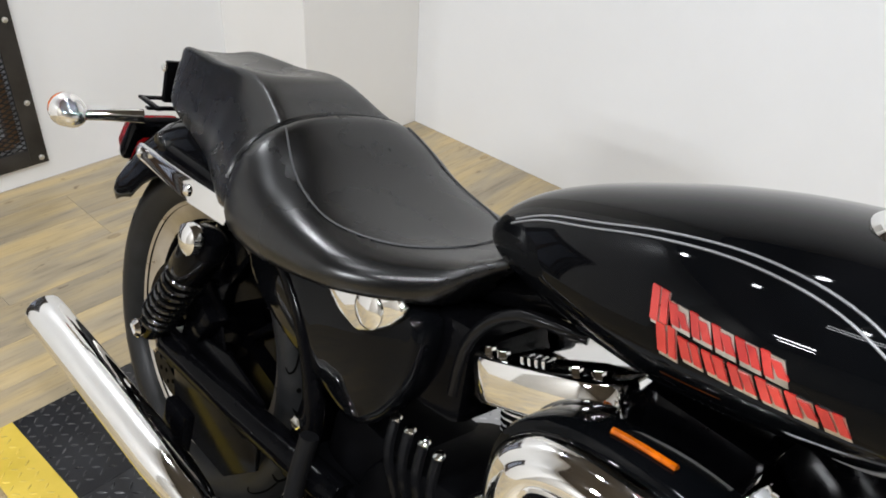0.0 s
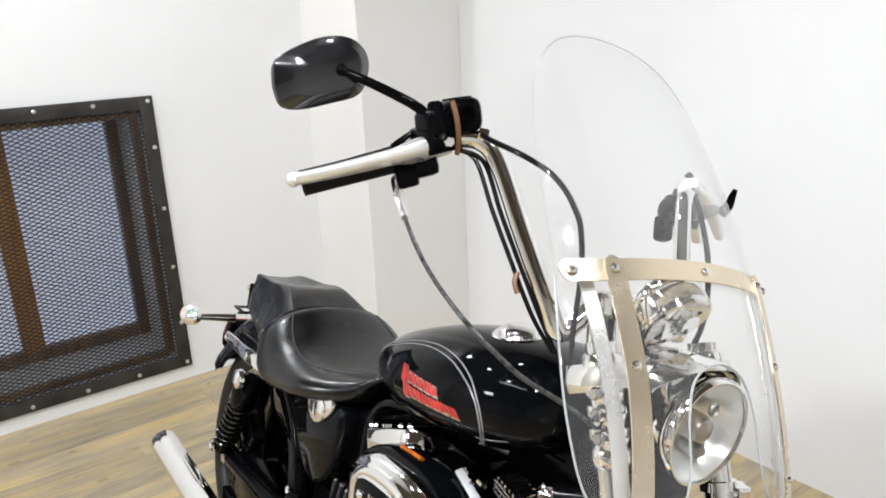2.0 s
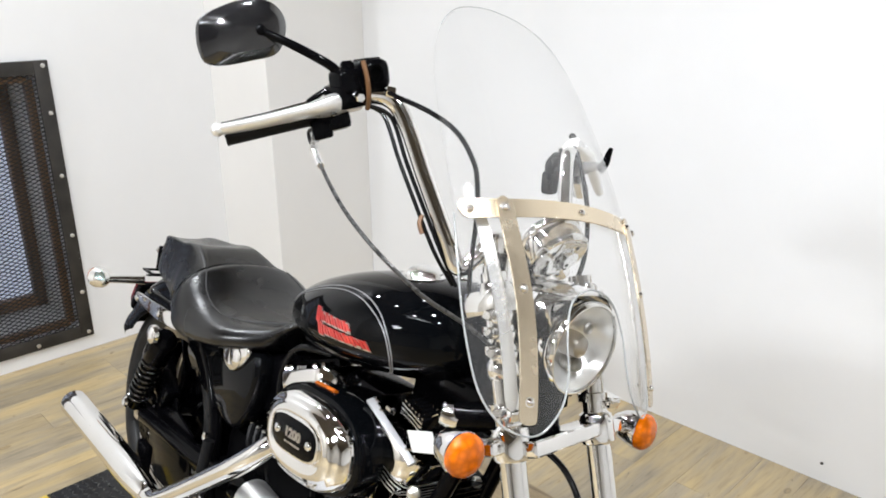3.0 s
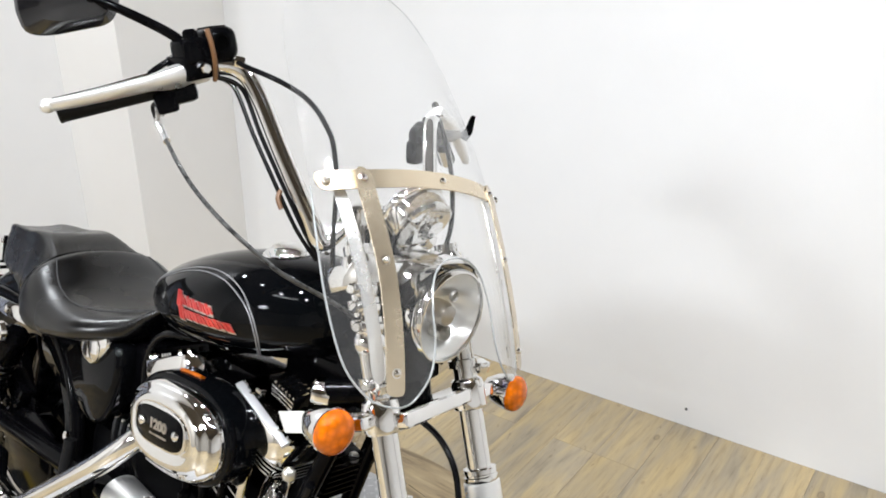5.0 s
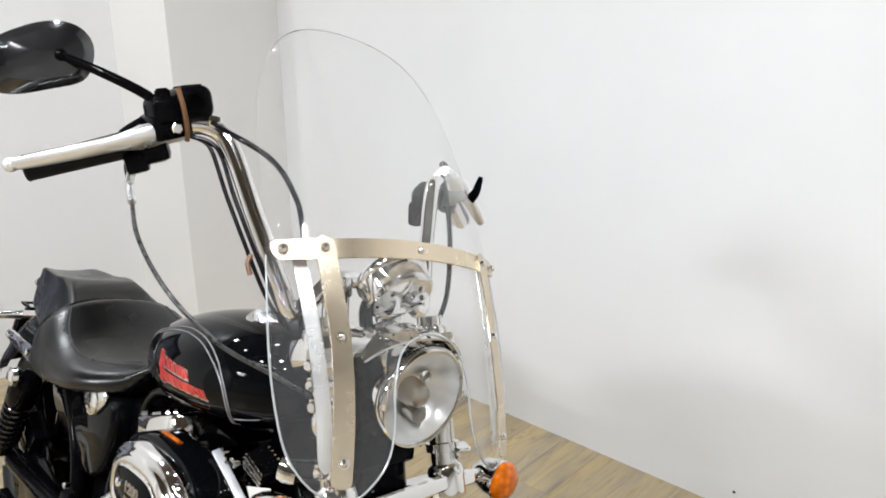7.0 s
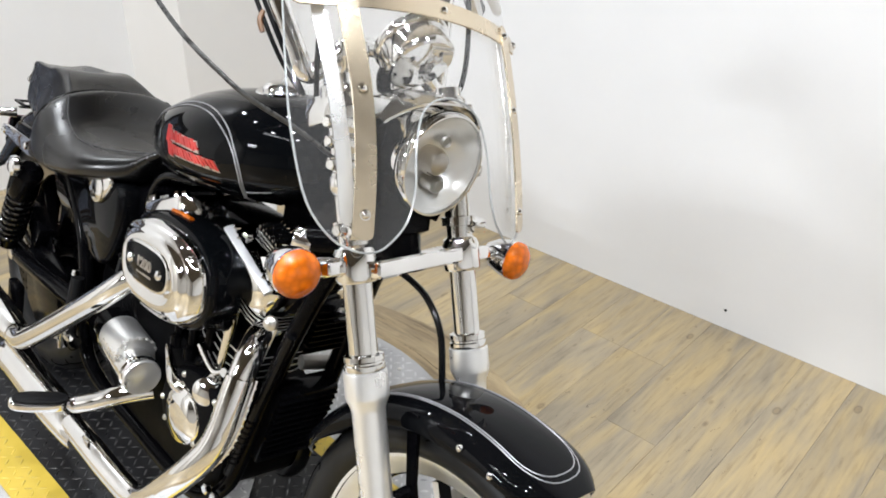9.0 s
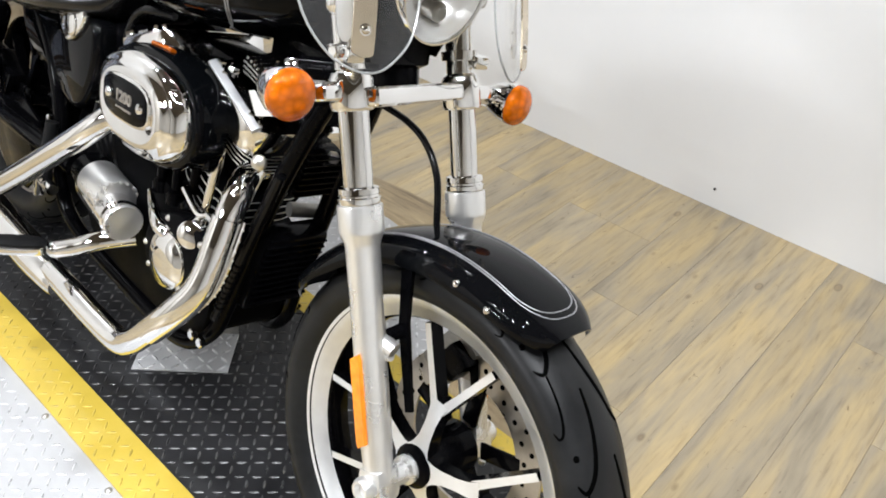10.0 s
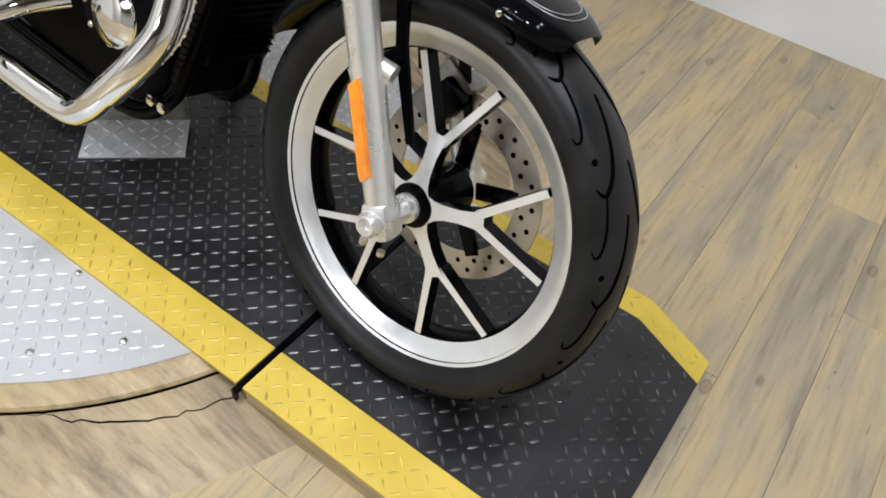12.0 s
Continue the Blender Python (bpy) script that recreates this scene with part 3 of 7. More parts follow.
# ---- turntable and tread-plate runway ----
def lugs(inside, x0, x1, y0, y1, pitch, z, length=0.021, width=0.0052, high=0.0013, turn=0.0):
    """Raised tread bars, each lens-shaped, turned alternately."""
    g = Mesh()
    c0, s0 = math.cos(turn), math.sin(turn)
    nx, ny = int((x1 - x0) / pitch) + 1, int((y1 - y0) / pitch) + 1
    for i in range(nx):
        for j in range(ny):
            x, y = x0 + (i + 0.5) * pitch, y0 + (j + 0.5) * pitch
            a = (math.pi / 4 if (i + j) % 2 else -math.pi / 4) + turn
            zz = z(x, y)
            if not inside(x, y, length * 0.5):
                continue
            c, s = math.cos(a), math.sin(a)
            pts = [(-length / 2, 0, 0), (-length * 0.2, -width / 2, 0), (length * 0.2, -width / 2, 0), (length / 2, 0, 0), (length * 0.2, width / 2, 0), (-length * 0.2, width / 2, 0),
                   (-length * 0.22, 0, high), (length * 0.22, 0, high)]
            g.add([(x + c * px - s * py, y + s * px + c * py, zz + pz) for px, py, pz in pts],
                  [(0, 1, 6), (1, 2, 7, 6), (2, 3, 7), (3, 4, 7), (4, 5, 6, 7), (5, 0, 6)])
    return g


DX, DY, DR = -0.06, 0.055, 0.665       # turntable centre and radius
RY0, RY1, SY0, SY1 = -0.242, 0.352, -0.156, 0.296   # runway edges and inner edges of the yellow bands
RX0, RX1, HINGE, HINGE2 = -1.06, 1.212, 0.640, -0.745


BEND = 1.075


def deck(x):
    """Height of the runway: level over the turntable, its front flap bent down at the lip, its rear flap sloping to the floor."""
    if x > BEND:
        return -0.003 - (x - BEND) / (RX1 - BEND) * 0.039
    if x > HINGE:
        return 0.006 - (x - HINGE) / (BEND - HINGE) * 0.009
    if x < HINGE2:
        return 0.006 - (HINGE2 - x) / (HINGE2 - RX0) * 0.045
    return 0.006


def build_turntable():
    root = tagged(new("turntable"), "round bright tread-plate turntable with oak-look edging", "turntable")
    root.location = (DX, DY, FLOOR)
    h = -FLOOR
    ring = Mesh().lathe([(DR + 0.040, 0.0), (DR + 0.040, h - 0.016), (DR + 0.036, h - 0.011), (DR + 0.008, h - 0.003), (DR + 0.0005, h - 0.002), (DR - 0.01, h - 0.006), (DR - 0.01, 0)], None, 120, caps=False)
    part("edging", ring, WOODEDGE, root, "oak-look vinyl edging")
    apron = Mesh().lathe([(DR + 0.20, 0.0), (DR + 0.19, 0.002), (DR + 0.12, 0.016), (DR + 0.043, h - 0.020), (DR + 0.041, h - 0.024), (DR + 0.041, 0)], None, 120, caps=False)
    rn = random.Random(3)
    crack, joint = [], []
    for i in range(150):
        a = math.radians(-176 + 155 * i / 149)
        r = DR + 0.085 + 0.035 * math.sin(3.1 * a + 1.2) + 0.018 * math.sin(8.3 * a) + rn.uniform(-0.004, 0.004)
        z = 0.002 + (h - 0.022) * max(0.0, min(1.0, (DR + 0.20 - r) / 0.157)) + 0.0006
        crack.append((r * math.cos(a), r * math.sin(a), z))
    for i in range(121):
        a = 2 * math.pi * i / 120
        joint.append(((DR + 0.0415) * math.cos(a), (DR + 0.0415) * math.sin(a), h - 0.0195))
    part("torn_edge", Mesh().tube(crack, lambda u: 0.0011 + 0.0007 * math.sin(40 * u) * math.sin(13 * u), 5, smooth=0), GROOVE, root, "dark torn edge of the vinyl")
    part("edging_joint", Mesh().tube(joint, 0.0022, 5, smooth=0), GROOVE, root, "dark joint beside the edging")
    part("apron", apron, WOODEDGE, root, "sloping oak-look vinyl apron")
    part("top_plate", Mesh().lathe([(DR, 0.012), (DR, h - 0.001), (DR - 0.001, h), (0.001, h)], None, 120), SILVERPLATE, root, "bright aluminium tread plate")
    keep = lambda x, y, e: math.hypot(x, y) < DR - e - 0.004 and not (RY0 - DY - 0.012 < y < RY1 - DY + 0.012)  # noqa: E731
    tagged(part("tread_pattern", lugs(keep, -DR, DR, -DR, DR, 0.0235, lambda x, y: h), SILVERLUG, root), kind="stuff")
    for k in range(28):
        a = 2 * math.pi * k / 28 + 0.06
        x, y = (DR - 0.055) * math.cos(a), (DR - 0.055) * math.sin(a)
        if not (RY0 - DY - 0.02 < y < RY1 - DY + 0.02):
            part("rivet", Mesh().lathe([(0.007, 0), (0.0065, 0.002), (0.003, 0.0032), (0.0005, 0.0034)], Matrix.Translation((x, y, h)), 12), BOLT, root)
    for x in (0.03 - DX, 0.27 - DX):
        part("rivet", Mesh().lathe([(0.007, 0), (0.0065, 0.002), (0.003, 0.0032), (0.0005, 0.0034)], Matrix.Translation((x, -0.252 - DY, h)), 12), BOLT, root)


build_turntable()


def sheet(x0, x1, y0, y1, lift=0.0, thick=0.006, n=1, pull=0.0):
    """A strip of plate on the deck; pull draws its far edges in towards the strip's end."""
    g = Mesh()
    for i in range(n):
        a, b = x0 + (x1 - x0) * i / n, x0 + (x1 - x0) * (i + 1) / n
        za, zb = deck(a + 1e-5) + lift, deck(b - 1e-5) + lift
        p0, p1 = (pull, pull) if y0 > 0 else (0.0, pull)
        g.add([(a, y0, za - thick), (b, y0 - p0, zb - thick), (b, y1 - p1, zb - thick), (a, y1, za - thick), (a, y0, za), (b, y0 - p0, zb), (b, y1 - p1, zb), (a, y1, za)],
              [(0, 3, 2, 1), (4, 5, 6, 7), (0, 1, 5, 4), (1, 2, 6, 5), (2, 3, 7, 6), (3, 0, 4, 7)])
    return g


def build_runway():
    root = tagged(new("tread_plate_runway"), "black tread-plate runway with worn yellow edge bands", "runway")
    gap = 0.007
    for nm, a, b in (("rear_flap", RX0, HINGE2 - 0.0006), ("centre_plate", HINGE2 + 0.0006, HINGE - gap), ("front_flap", HINGE + gap, BEND), ("flap_lip", BEND + 0.0002, RX1)):
        pull = 0.028 if nm == "flap_lip" else 0.0
        pl = part(nm, sheet(a, b, SY0, SY1, pull=pull), BLACKPLATE, root, "worn black tread plate")
        part("yellow_band", sheet(a, b, RY0, SY0 - 0.0005, 0.0006), YELLOW, pl, "worn yellow safety band")
        part("yellow_band", sheet(a, b, SY1 + 0.0005, RY1, 0.0006, pull=pull), YELLOW, pl, "worn yellow safety band")
        far = lambda x, a=a, b=b, p=pull: p * (x - a) / (b - a)  # noqa: E731
        keep = lambda x, y, e, a=a, b=b, far=far: a + 0.008 < x < b - 0.008 and SY0 + 0.006 < y < SY1 - 0.006 - far(x)  # noqa: E731
        tagged(part("tread_pattern", lugs(keep, RX0, RX1, SY0, SY1, 0.0228, lambda x, y: deck(x)), LUG, pl), kind="stuff")
        keep2 = lambda x, y, e, a=a, b=b, far=far: a + 0.008 < x < b - 0.008 and (RY0 + 0.008 < y < SY0 - 0.008 or SY1 + 0.006 < y + far(x) < RY1 - 0.008)  # noqa: E731
        tagged(part("tread_pattern", lugs(keep2, RX0, RX1, RY0 + 0.001, RY1, 0.0228, lambda x, y: deck(x) + 0.0006), YELLOWLUG, pl), kind="stuff")
    for x in (HINGE,):
        g = Mesh().tube([(x, RY0 - 0.012, deck(x) - 0.004), (x, RY1 + 0.012, deck(x) - 0.004)], 0.0062, 10, smooth=0)
        g.box((0.008, 0.006, 0.022), Matrix.Translation((x, RY0 - 0.010, deck(x) - 0.014)))
        part("hinge", g, BLACK, root, "oily black hinge rod")
    g = Mesh().prism([(HINGE + 0.012, FLOOR), (RX1 - 0.02, FLOOR), (RX1 - 0.02, deck(RX1 - 0.02) - 0.0065), (BEND, deck(BEND) - 0.0065), (HINGE + 0.012, deck(HINGE + 0.012) - 0.0065)], 0.006, Matrix.Translation((0, RY0 + 0.007, 0)) @ pose(0, 0, 0, 90, 0, 0))
    part("side_skirt", g, WOODEDGE, root, "oak-look vinyl side skirt")
    # support frame under the flaps and between plate and floor
    for a, b in ((RX0 + 0.28, HINGE2), (HINGE, BEND)):
        for y in (RY0 + 0.016, RY1 - 0.008, 0.0):
            za = min(deck(a + 0.001), deck(b - 0.001)) - 0.0065
            part("support_rail", Mesh().box((b - a - 0.02, 0.012, max(0.004, za - FLOOR)), Matrix.Translation(((a + b) / 2, y, (za + FLOOR) / 2))), BLACK, root)


build_runway()


def build_chock():
    root = tagged(new("tread_plate_stand"), "small bent bright tread-plate stand under the engine", "stand")
    root.matrix_basis = pose(0.069, 0.036, 0.0062, 0, 0, 43)
    part("base_sheet", Mesh().box((0.198, 0.118, 0.004), Matrix.Translation((0, 0, 0.0022)), 0.001), SILVERPLATE, root, "scuffed bright tread plate")
    part("rear_fold", Mesh().box((0.198, 0.004, 0.060), Matrix.Translation((0, 0.059, 0.030)), 0.001), CALIPER, root)
    tagged(part("tread_pattern", lugs(lambda x, y, e: abs(x) < 0.090 and abs(y) < 0.050, -0.096, 0.096, -0.06, 0.06, 0.024, lambda x, y: 0.0042, 0.026, 0.0065, 0.0018), SILVERLUG, root), kind="stuff")


build_chock()


# ---- the motorcycle: built upright, x ahead, y to its left, then leaned on its stand ----
bike = tagged(new("motorcycle"), "black and chrome cruiser motorcycle with windshield, leaning on its side stand", "motorcycle")
bike.matrix_basis = pose(0, 0.005, 0.006, -15.5, 0, -4.5)
FA = Vector((0.769, 0.004, 0.301))     # front axle
RA = Vector((-0.660, 0.0, 0.307))      # rear axle
RAKE = (Vector((0.5815, -0.0225, 0.780)) - Vector((0.766, 0.004, 0.307))).normalized()   # turned a little on the steering head
FORK_Y = 0.0975


def fork_at(z, y=0.0):
    """A point on the fork's line at a height."""
    t = (z - FA.z) / RAKE.z
    return Vector((FA.x + RAKE.x * t, y + RAKE.y * t, z))


def nut(g, at, d, r=0.009, h=0.008, mi=0):
    g.lathe([(r, 0), (r, h * 0.8), (r * 0.8, h), (r * 0.3, h)], Matrix.Translation(at) @ axes(d), 6, mi)


def dome(g, at, d, r=0.007, h=0.005, mi=0):
    g.lathe([(r, 0), (r * 0.9, h * 0.5), (r * 0.5, h * 0.9), (r * 0.05, h)], Matrix.Translation(at) @ axes(d), 12, mi)


# --- wheels ---
def tyre_mesh(c, major, minor, width, rim_r, seg=96):
    prof = []
    pts = [(-0.66, 0.0), (-0.75, 0.05), (-0.84, 0.14), (-0.96, 0.30), (-1.0, 0.46), (-0.945, 0.66), (-0.76, 0.85), (-0.41, 0.965), (0, 1.0)]
    pts = pts + [(-a, b) for a, b in pts[-2::-1]]
    outer = major + minor
    base = rim_r - 0.006
    for a, b in pts:
        prof.append((base + (outer - base) * b, a * width / 2))
    rings = []
    for s in range(seg):
        t = 2 * math.pi * s / seg
        rings.append([(c.x + r * math.cos(t), c.y + y, c.z + r * math.sin(t)) for r, y in prof])
    g = Mesh().rings(rings, 0, False, False, loop=True)
    return g, base, outer


def wheel(name, c, major, minor, width, rim_r, label, face):
    # hub is the carrier of the rest
    hub = Mesh().lathe([(0.018, -0.047), (0.026, -0.045), (0.032, -0.041), (0.034, -0.034), (0.036, -0.02), (0.036, 0.0), (0.040, 0.02), (0.040, 0.055), (0.02, 0.06)], Matrix.Translation(c) @ axes((0, 1, 0)), 32)
    w = part(name, hub, BLACK, bike, label)
    part("axle_spacer", Mesh().lathe([(0.014, -0.098), (0.0165, -0.097), (0.0165, -0.060), (0.021, -0.057), (0.021, -0.047)], Matrix.Translation(c) @ axes((0, 1, 0)), 24), ALLOY, w)
    g, base, outer = tyre_mesh(c, major, minor, width, rim_r)
    ty = part("tyre", g, RUBBER, w, "black road tyre with curved grooves", 60)
    # tread: sweeping main grooves, short shoulder grooves and wear dimples on either side of the crown
    def skin(t, q, sgn):
        """A point of the tread and its normal: q from 0 on the crown to 1 low on the shoulder."""
        pts = [(0.0, 1.0), (0.41, 0.965), (0.76, 0.85), (0.945, 0.66), (1.0, 0.46)]
        k = min(3, int(q * 4))
        u = q * 4 - k
        a, r = (pts[k][i] + (pts[k + 1][i] - pts[k][i]) * u for i in (0, 1))
        r = base + (outer - base) * r
        na, nr = ((0.0, 1.0), (0.18, 0.98), (0.45, 0.89), (0.85, 0.52), (1.0, 0.1))[k], ((0.0, 1.0), (0.18, 0.98), (0.45, 0.89), (0.85, 0.52), (1.0, 0.1))[k + 1]
        nx, nz = na[0] + (nr[0] - na[0]) * u, na[1] + (nr[1] - na[1]) * u
        return Vector((c.x + r * math.cos(t), c.y + sgn * a * width / 2, c.z + r * math.sin(t))), Vector((nz * math.cos(t), sgn * nx, nz * math.sin(t))).normalized()

    def groove(line, half, sgn):
        ln = [skin(q.x, max(0.0, min(0.999, q.y)), sgn) for q in spline([(t, q, 0) for t, q in line], 6)]
        rows = []
        for i, (p, n) in enumerate(ln):
            d = (ln[min(i + 1, len(ln) - 1)][0] - ln[max(i - 1, 0)][0]).normalized()
            side = n.cross(d) * half * (0.25 + 0.75 * math.sin(math.pi * min(1.0, 0.06 + i / len(ln))) ** 0.6)
            rows.append([p - side - n * 0.004, p - side + n * 0.0007, p + side + n * 0.0007, p + side - n * 0.004])
        return Mesh().rings(rows)
    n = 13
    for k in range(n):
        for sgn in (-1, 1):
            t0 = 2 * math.pi * k / n + (0.20 if sgn > 0 else 0.0)
            part("tread_groove", groove([(t0, 0.10), (t0 - 0.14, 0.17), (t0 - 0.30, 0.31), (t0 - 0.37, 0.47), (t0 - 0.375, 0.57), (t0 - 0.345, 0.67)], 0.0030, sgn), GROOVE, ty)
            part("tread_sipe", groove([(t0 + 0.10, 0.50), (t0 - 0.04, 0.56), (t0 - 0.13, 0.66), (t0 - 0.15, 0.78), (t0 - 0.12, 0.86)], 0.0017, sgn), GROOVE, ty)
            p, nn = skin(t0 - 0.24, 0.58, sgn)
            dm = Mesh()
            dome(dm, p, nn, 0.0042, 0.001)
            part("tread_dimple", dm, GROOVE, ty)
    # rim: black barrel, bright machined lips
    hw = width * 0.36
    near = [(rim_r, -hw), (rim_r + 0.001, -hw + 0.004), (rim_r - 0.004, -hw + 0.006), (rim_r - 0.018, -hw + 0.009), (rim_r - 0.021, -hw + 0.014), (rim_r - 0.037, -hw + 0.019), (rim_r - 0.040, -hw + 0.024)]
    prof = near + [(rim_r - 0.042, 0.0)] + [(r, -y) for r, y in near[::-1]] + [(rim_r - 0.01, hw - 0.004), (rim_r - 0.012, 0), (rim_r - 0.01, -hw + 0.004)]
    seg = 96
    rings = []
    for s in range(seg):
        t = 2 * math.pi * s / seg
        rings.append([(c.x + r * math.cos(t), c.y + y, c.z + r * math.sin(t)) for r, y in prof])
    g = Mesh()
    k = len(prof)
    mi = []
    bright = {0, 1, 2, 3, 4, 9, 10, 11, 12, 13, k - 1}
    for s in range(seg):
        mi += [0 if a in bright else 1 for a in range(k)]
    g.rings(rings, mi, True, False, loop=True)
    part("rim", g, [MACHINED if face is MACHINED else DISC, BLACK], w, "black cast rim with a machined lip", 50)
    # five split spokes, machined faces, black flanks
    r_out = rim_r - 0.043
    for k in range(5):
        a0 = math.radians(17 + 72 * k)
        sp = Mesh()

        def arm(pts, widths, d0, d1):
            left, right = [], []
            for i, p in enumerate(pts):
                p = Vector(p)
                t = (Vector(pts[min(i + 1, len(pts) - 1)]) - Vector(pts[max(i - 1, 0)])).normalized()
                nrm = Vector((-t.y, t.x))
                left.append(p + nrm * widths[i])
                right.append(p - nrm * widths[i])
            m = len(pts)
            yf = [d0 + (d1 - d0) * i / (m - 1) for i in range(m)]
            vs, fs, ms = [], [], []
            for i in range(m):
                for p, y in ((left[i], yf[i] + 0.001), (right[i], yf[i] + 0.001), (right[i] * 1.0, yf[i] + 0.024), (left[i] * 1.0, yf[i] + 0.024)):
                    vs.append((c.x + p.x, c.y + y, c.z + p.y))
            for i in range(m - 1):
                b = 4 * i
                fs += [(b, b + 1, b + 5, b + 4), (b + 1, b + 2, b + 6, b + 5), (b + 2, b + 3, b + 7, b + 6), (b + 3, b, b + 4, b + 7)]
                ms += [0, 1, 1, 1]
            fs += [(0, 3, 2, 1), (4 * m - 4, 4 * m - 3, 4 * m - 2, 4 * m - 1)]
            ms += [1, 1]
            sp.add(vs, fs, ms)
        pol = lambda r, a: (r * math.cos(a), r * math.sin(a))  # noqa: E731
        arm([pol(0.026, a0), pol(0.036, a0), pol(0.050, a0), pol(0.075, a0), pol(0.095, a0), pol(0.110, a0)], [0.021, 0.0145, 0.0108, 0.0098, 0.0118, 0.0165], -0.040, -0.0266)
        for sg in (-1, 1):
            e = math.radians(17.3) * sg
            i0, i1 = Vector(pol(0.099, a0 + e * 0.24)), Vector(pol(r_out + 0.002, a0 + e))
            arm([tuple(i0 + (i1 - i0) * q) for q in (0.0, 0.3, 0.65, 1.0)], [0.0066, 0.0058, 0.0054, 0.0054], -0.0268, -0.024)
        part("spoke", sp, [face, BLACK], w, "split cast spoke", 30)
    return w


fw = wheel("front_wheel", FA, 0.244, 0.060, 0.112, 0.2495, "black five-split-spoke cast front wheel", MACHINED)
rw = wheel("rear_wheel", RA, 0.248, 0.062, 0.150, 0.232, "black cast rear wheel with machined lip", BLACK)


def brake_disc(c, y, r, parent, metal):
    g = Mesh()
    hole_rows = ((0.90, 0.0), (0.80, 0.5))
    m = Matrix.Translation((c.x, c.y + y, c.z)) @ axes((0, 1, 0))
    g.lathe([(r * 0.70, -0.0022), (r, -0.0022), (r, 0.0022), (r * 0.70, 0.0022)], m, 64, 0, caps=False)
    g.rings([[(rr * math.cos(a), rr * math.sin(a), h) for a in (2 * math.pi * s / 64 for s in range(64))] for rr, h in ((r * 0.70, 0.0022), (r * 0.70, -0.0022))], 0, True, False, m)
    for k in range(5):
        a = 2 * math.pi * k / 5 + 0.3
        g.box((r * 0.5, 0.026, 0.006), m @ Matrix.Rotation(a, 4, "Z") @ Matrix.Translation((r * 0.5, 0, 0)), 0.002, 1)
    for fr, ph in hole_rows:
        for k in range(24):
            a = 2 * math.pi * (k + ph) / 24
            for h in (-0.0026, 0.0018):
                g.lathe([(0.0042, 0), (0.0042, 0.0008)], m @ Matrix.Translation((r * fr * math.cos(a), r * fr * math.sin(a), h)), 8, 2)
    return part("brake_disc", g, [metal, BLACK, GROOVE], parent, "drilled brake disc")


brake_disc(FA, 0.066, 0.146, fw, DISC)
part("belt_side_disc", Mesh().lathe([(0.001, 0.0), (0.196, 0.0), (0.196, 0.006), (0.001, 0.006)], Matrix.Translation((RA.x, RA.y + 0.045, RA.z)) @ axes((0, 1, 0)), 48), BLACK, rw, "solid black wheel web")
brake_disc(RA, -0.088, 0.130, rw, BLACK)
g = Mesh().box((0.062, 0.05, 0.10), Matrix.Translation(FA + Vector((-0.065, 0.078, 0.120))) @ pose(0, 0, 0, 0, 28, 0), 0.010)
g.box((0.045, 0.05, 0.05), Matrix.Translation(FA + Vector((-0.045, 0.06, 0.125))) @ pose(0, 0, 0, 0, 28, 0), 0.008, 1)
part("front_brake_caliper", g, [CALIPER, BLACK], bike, "grey cast brake caliper")

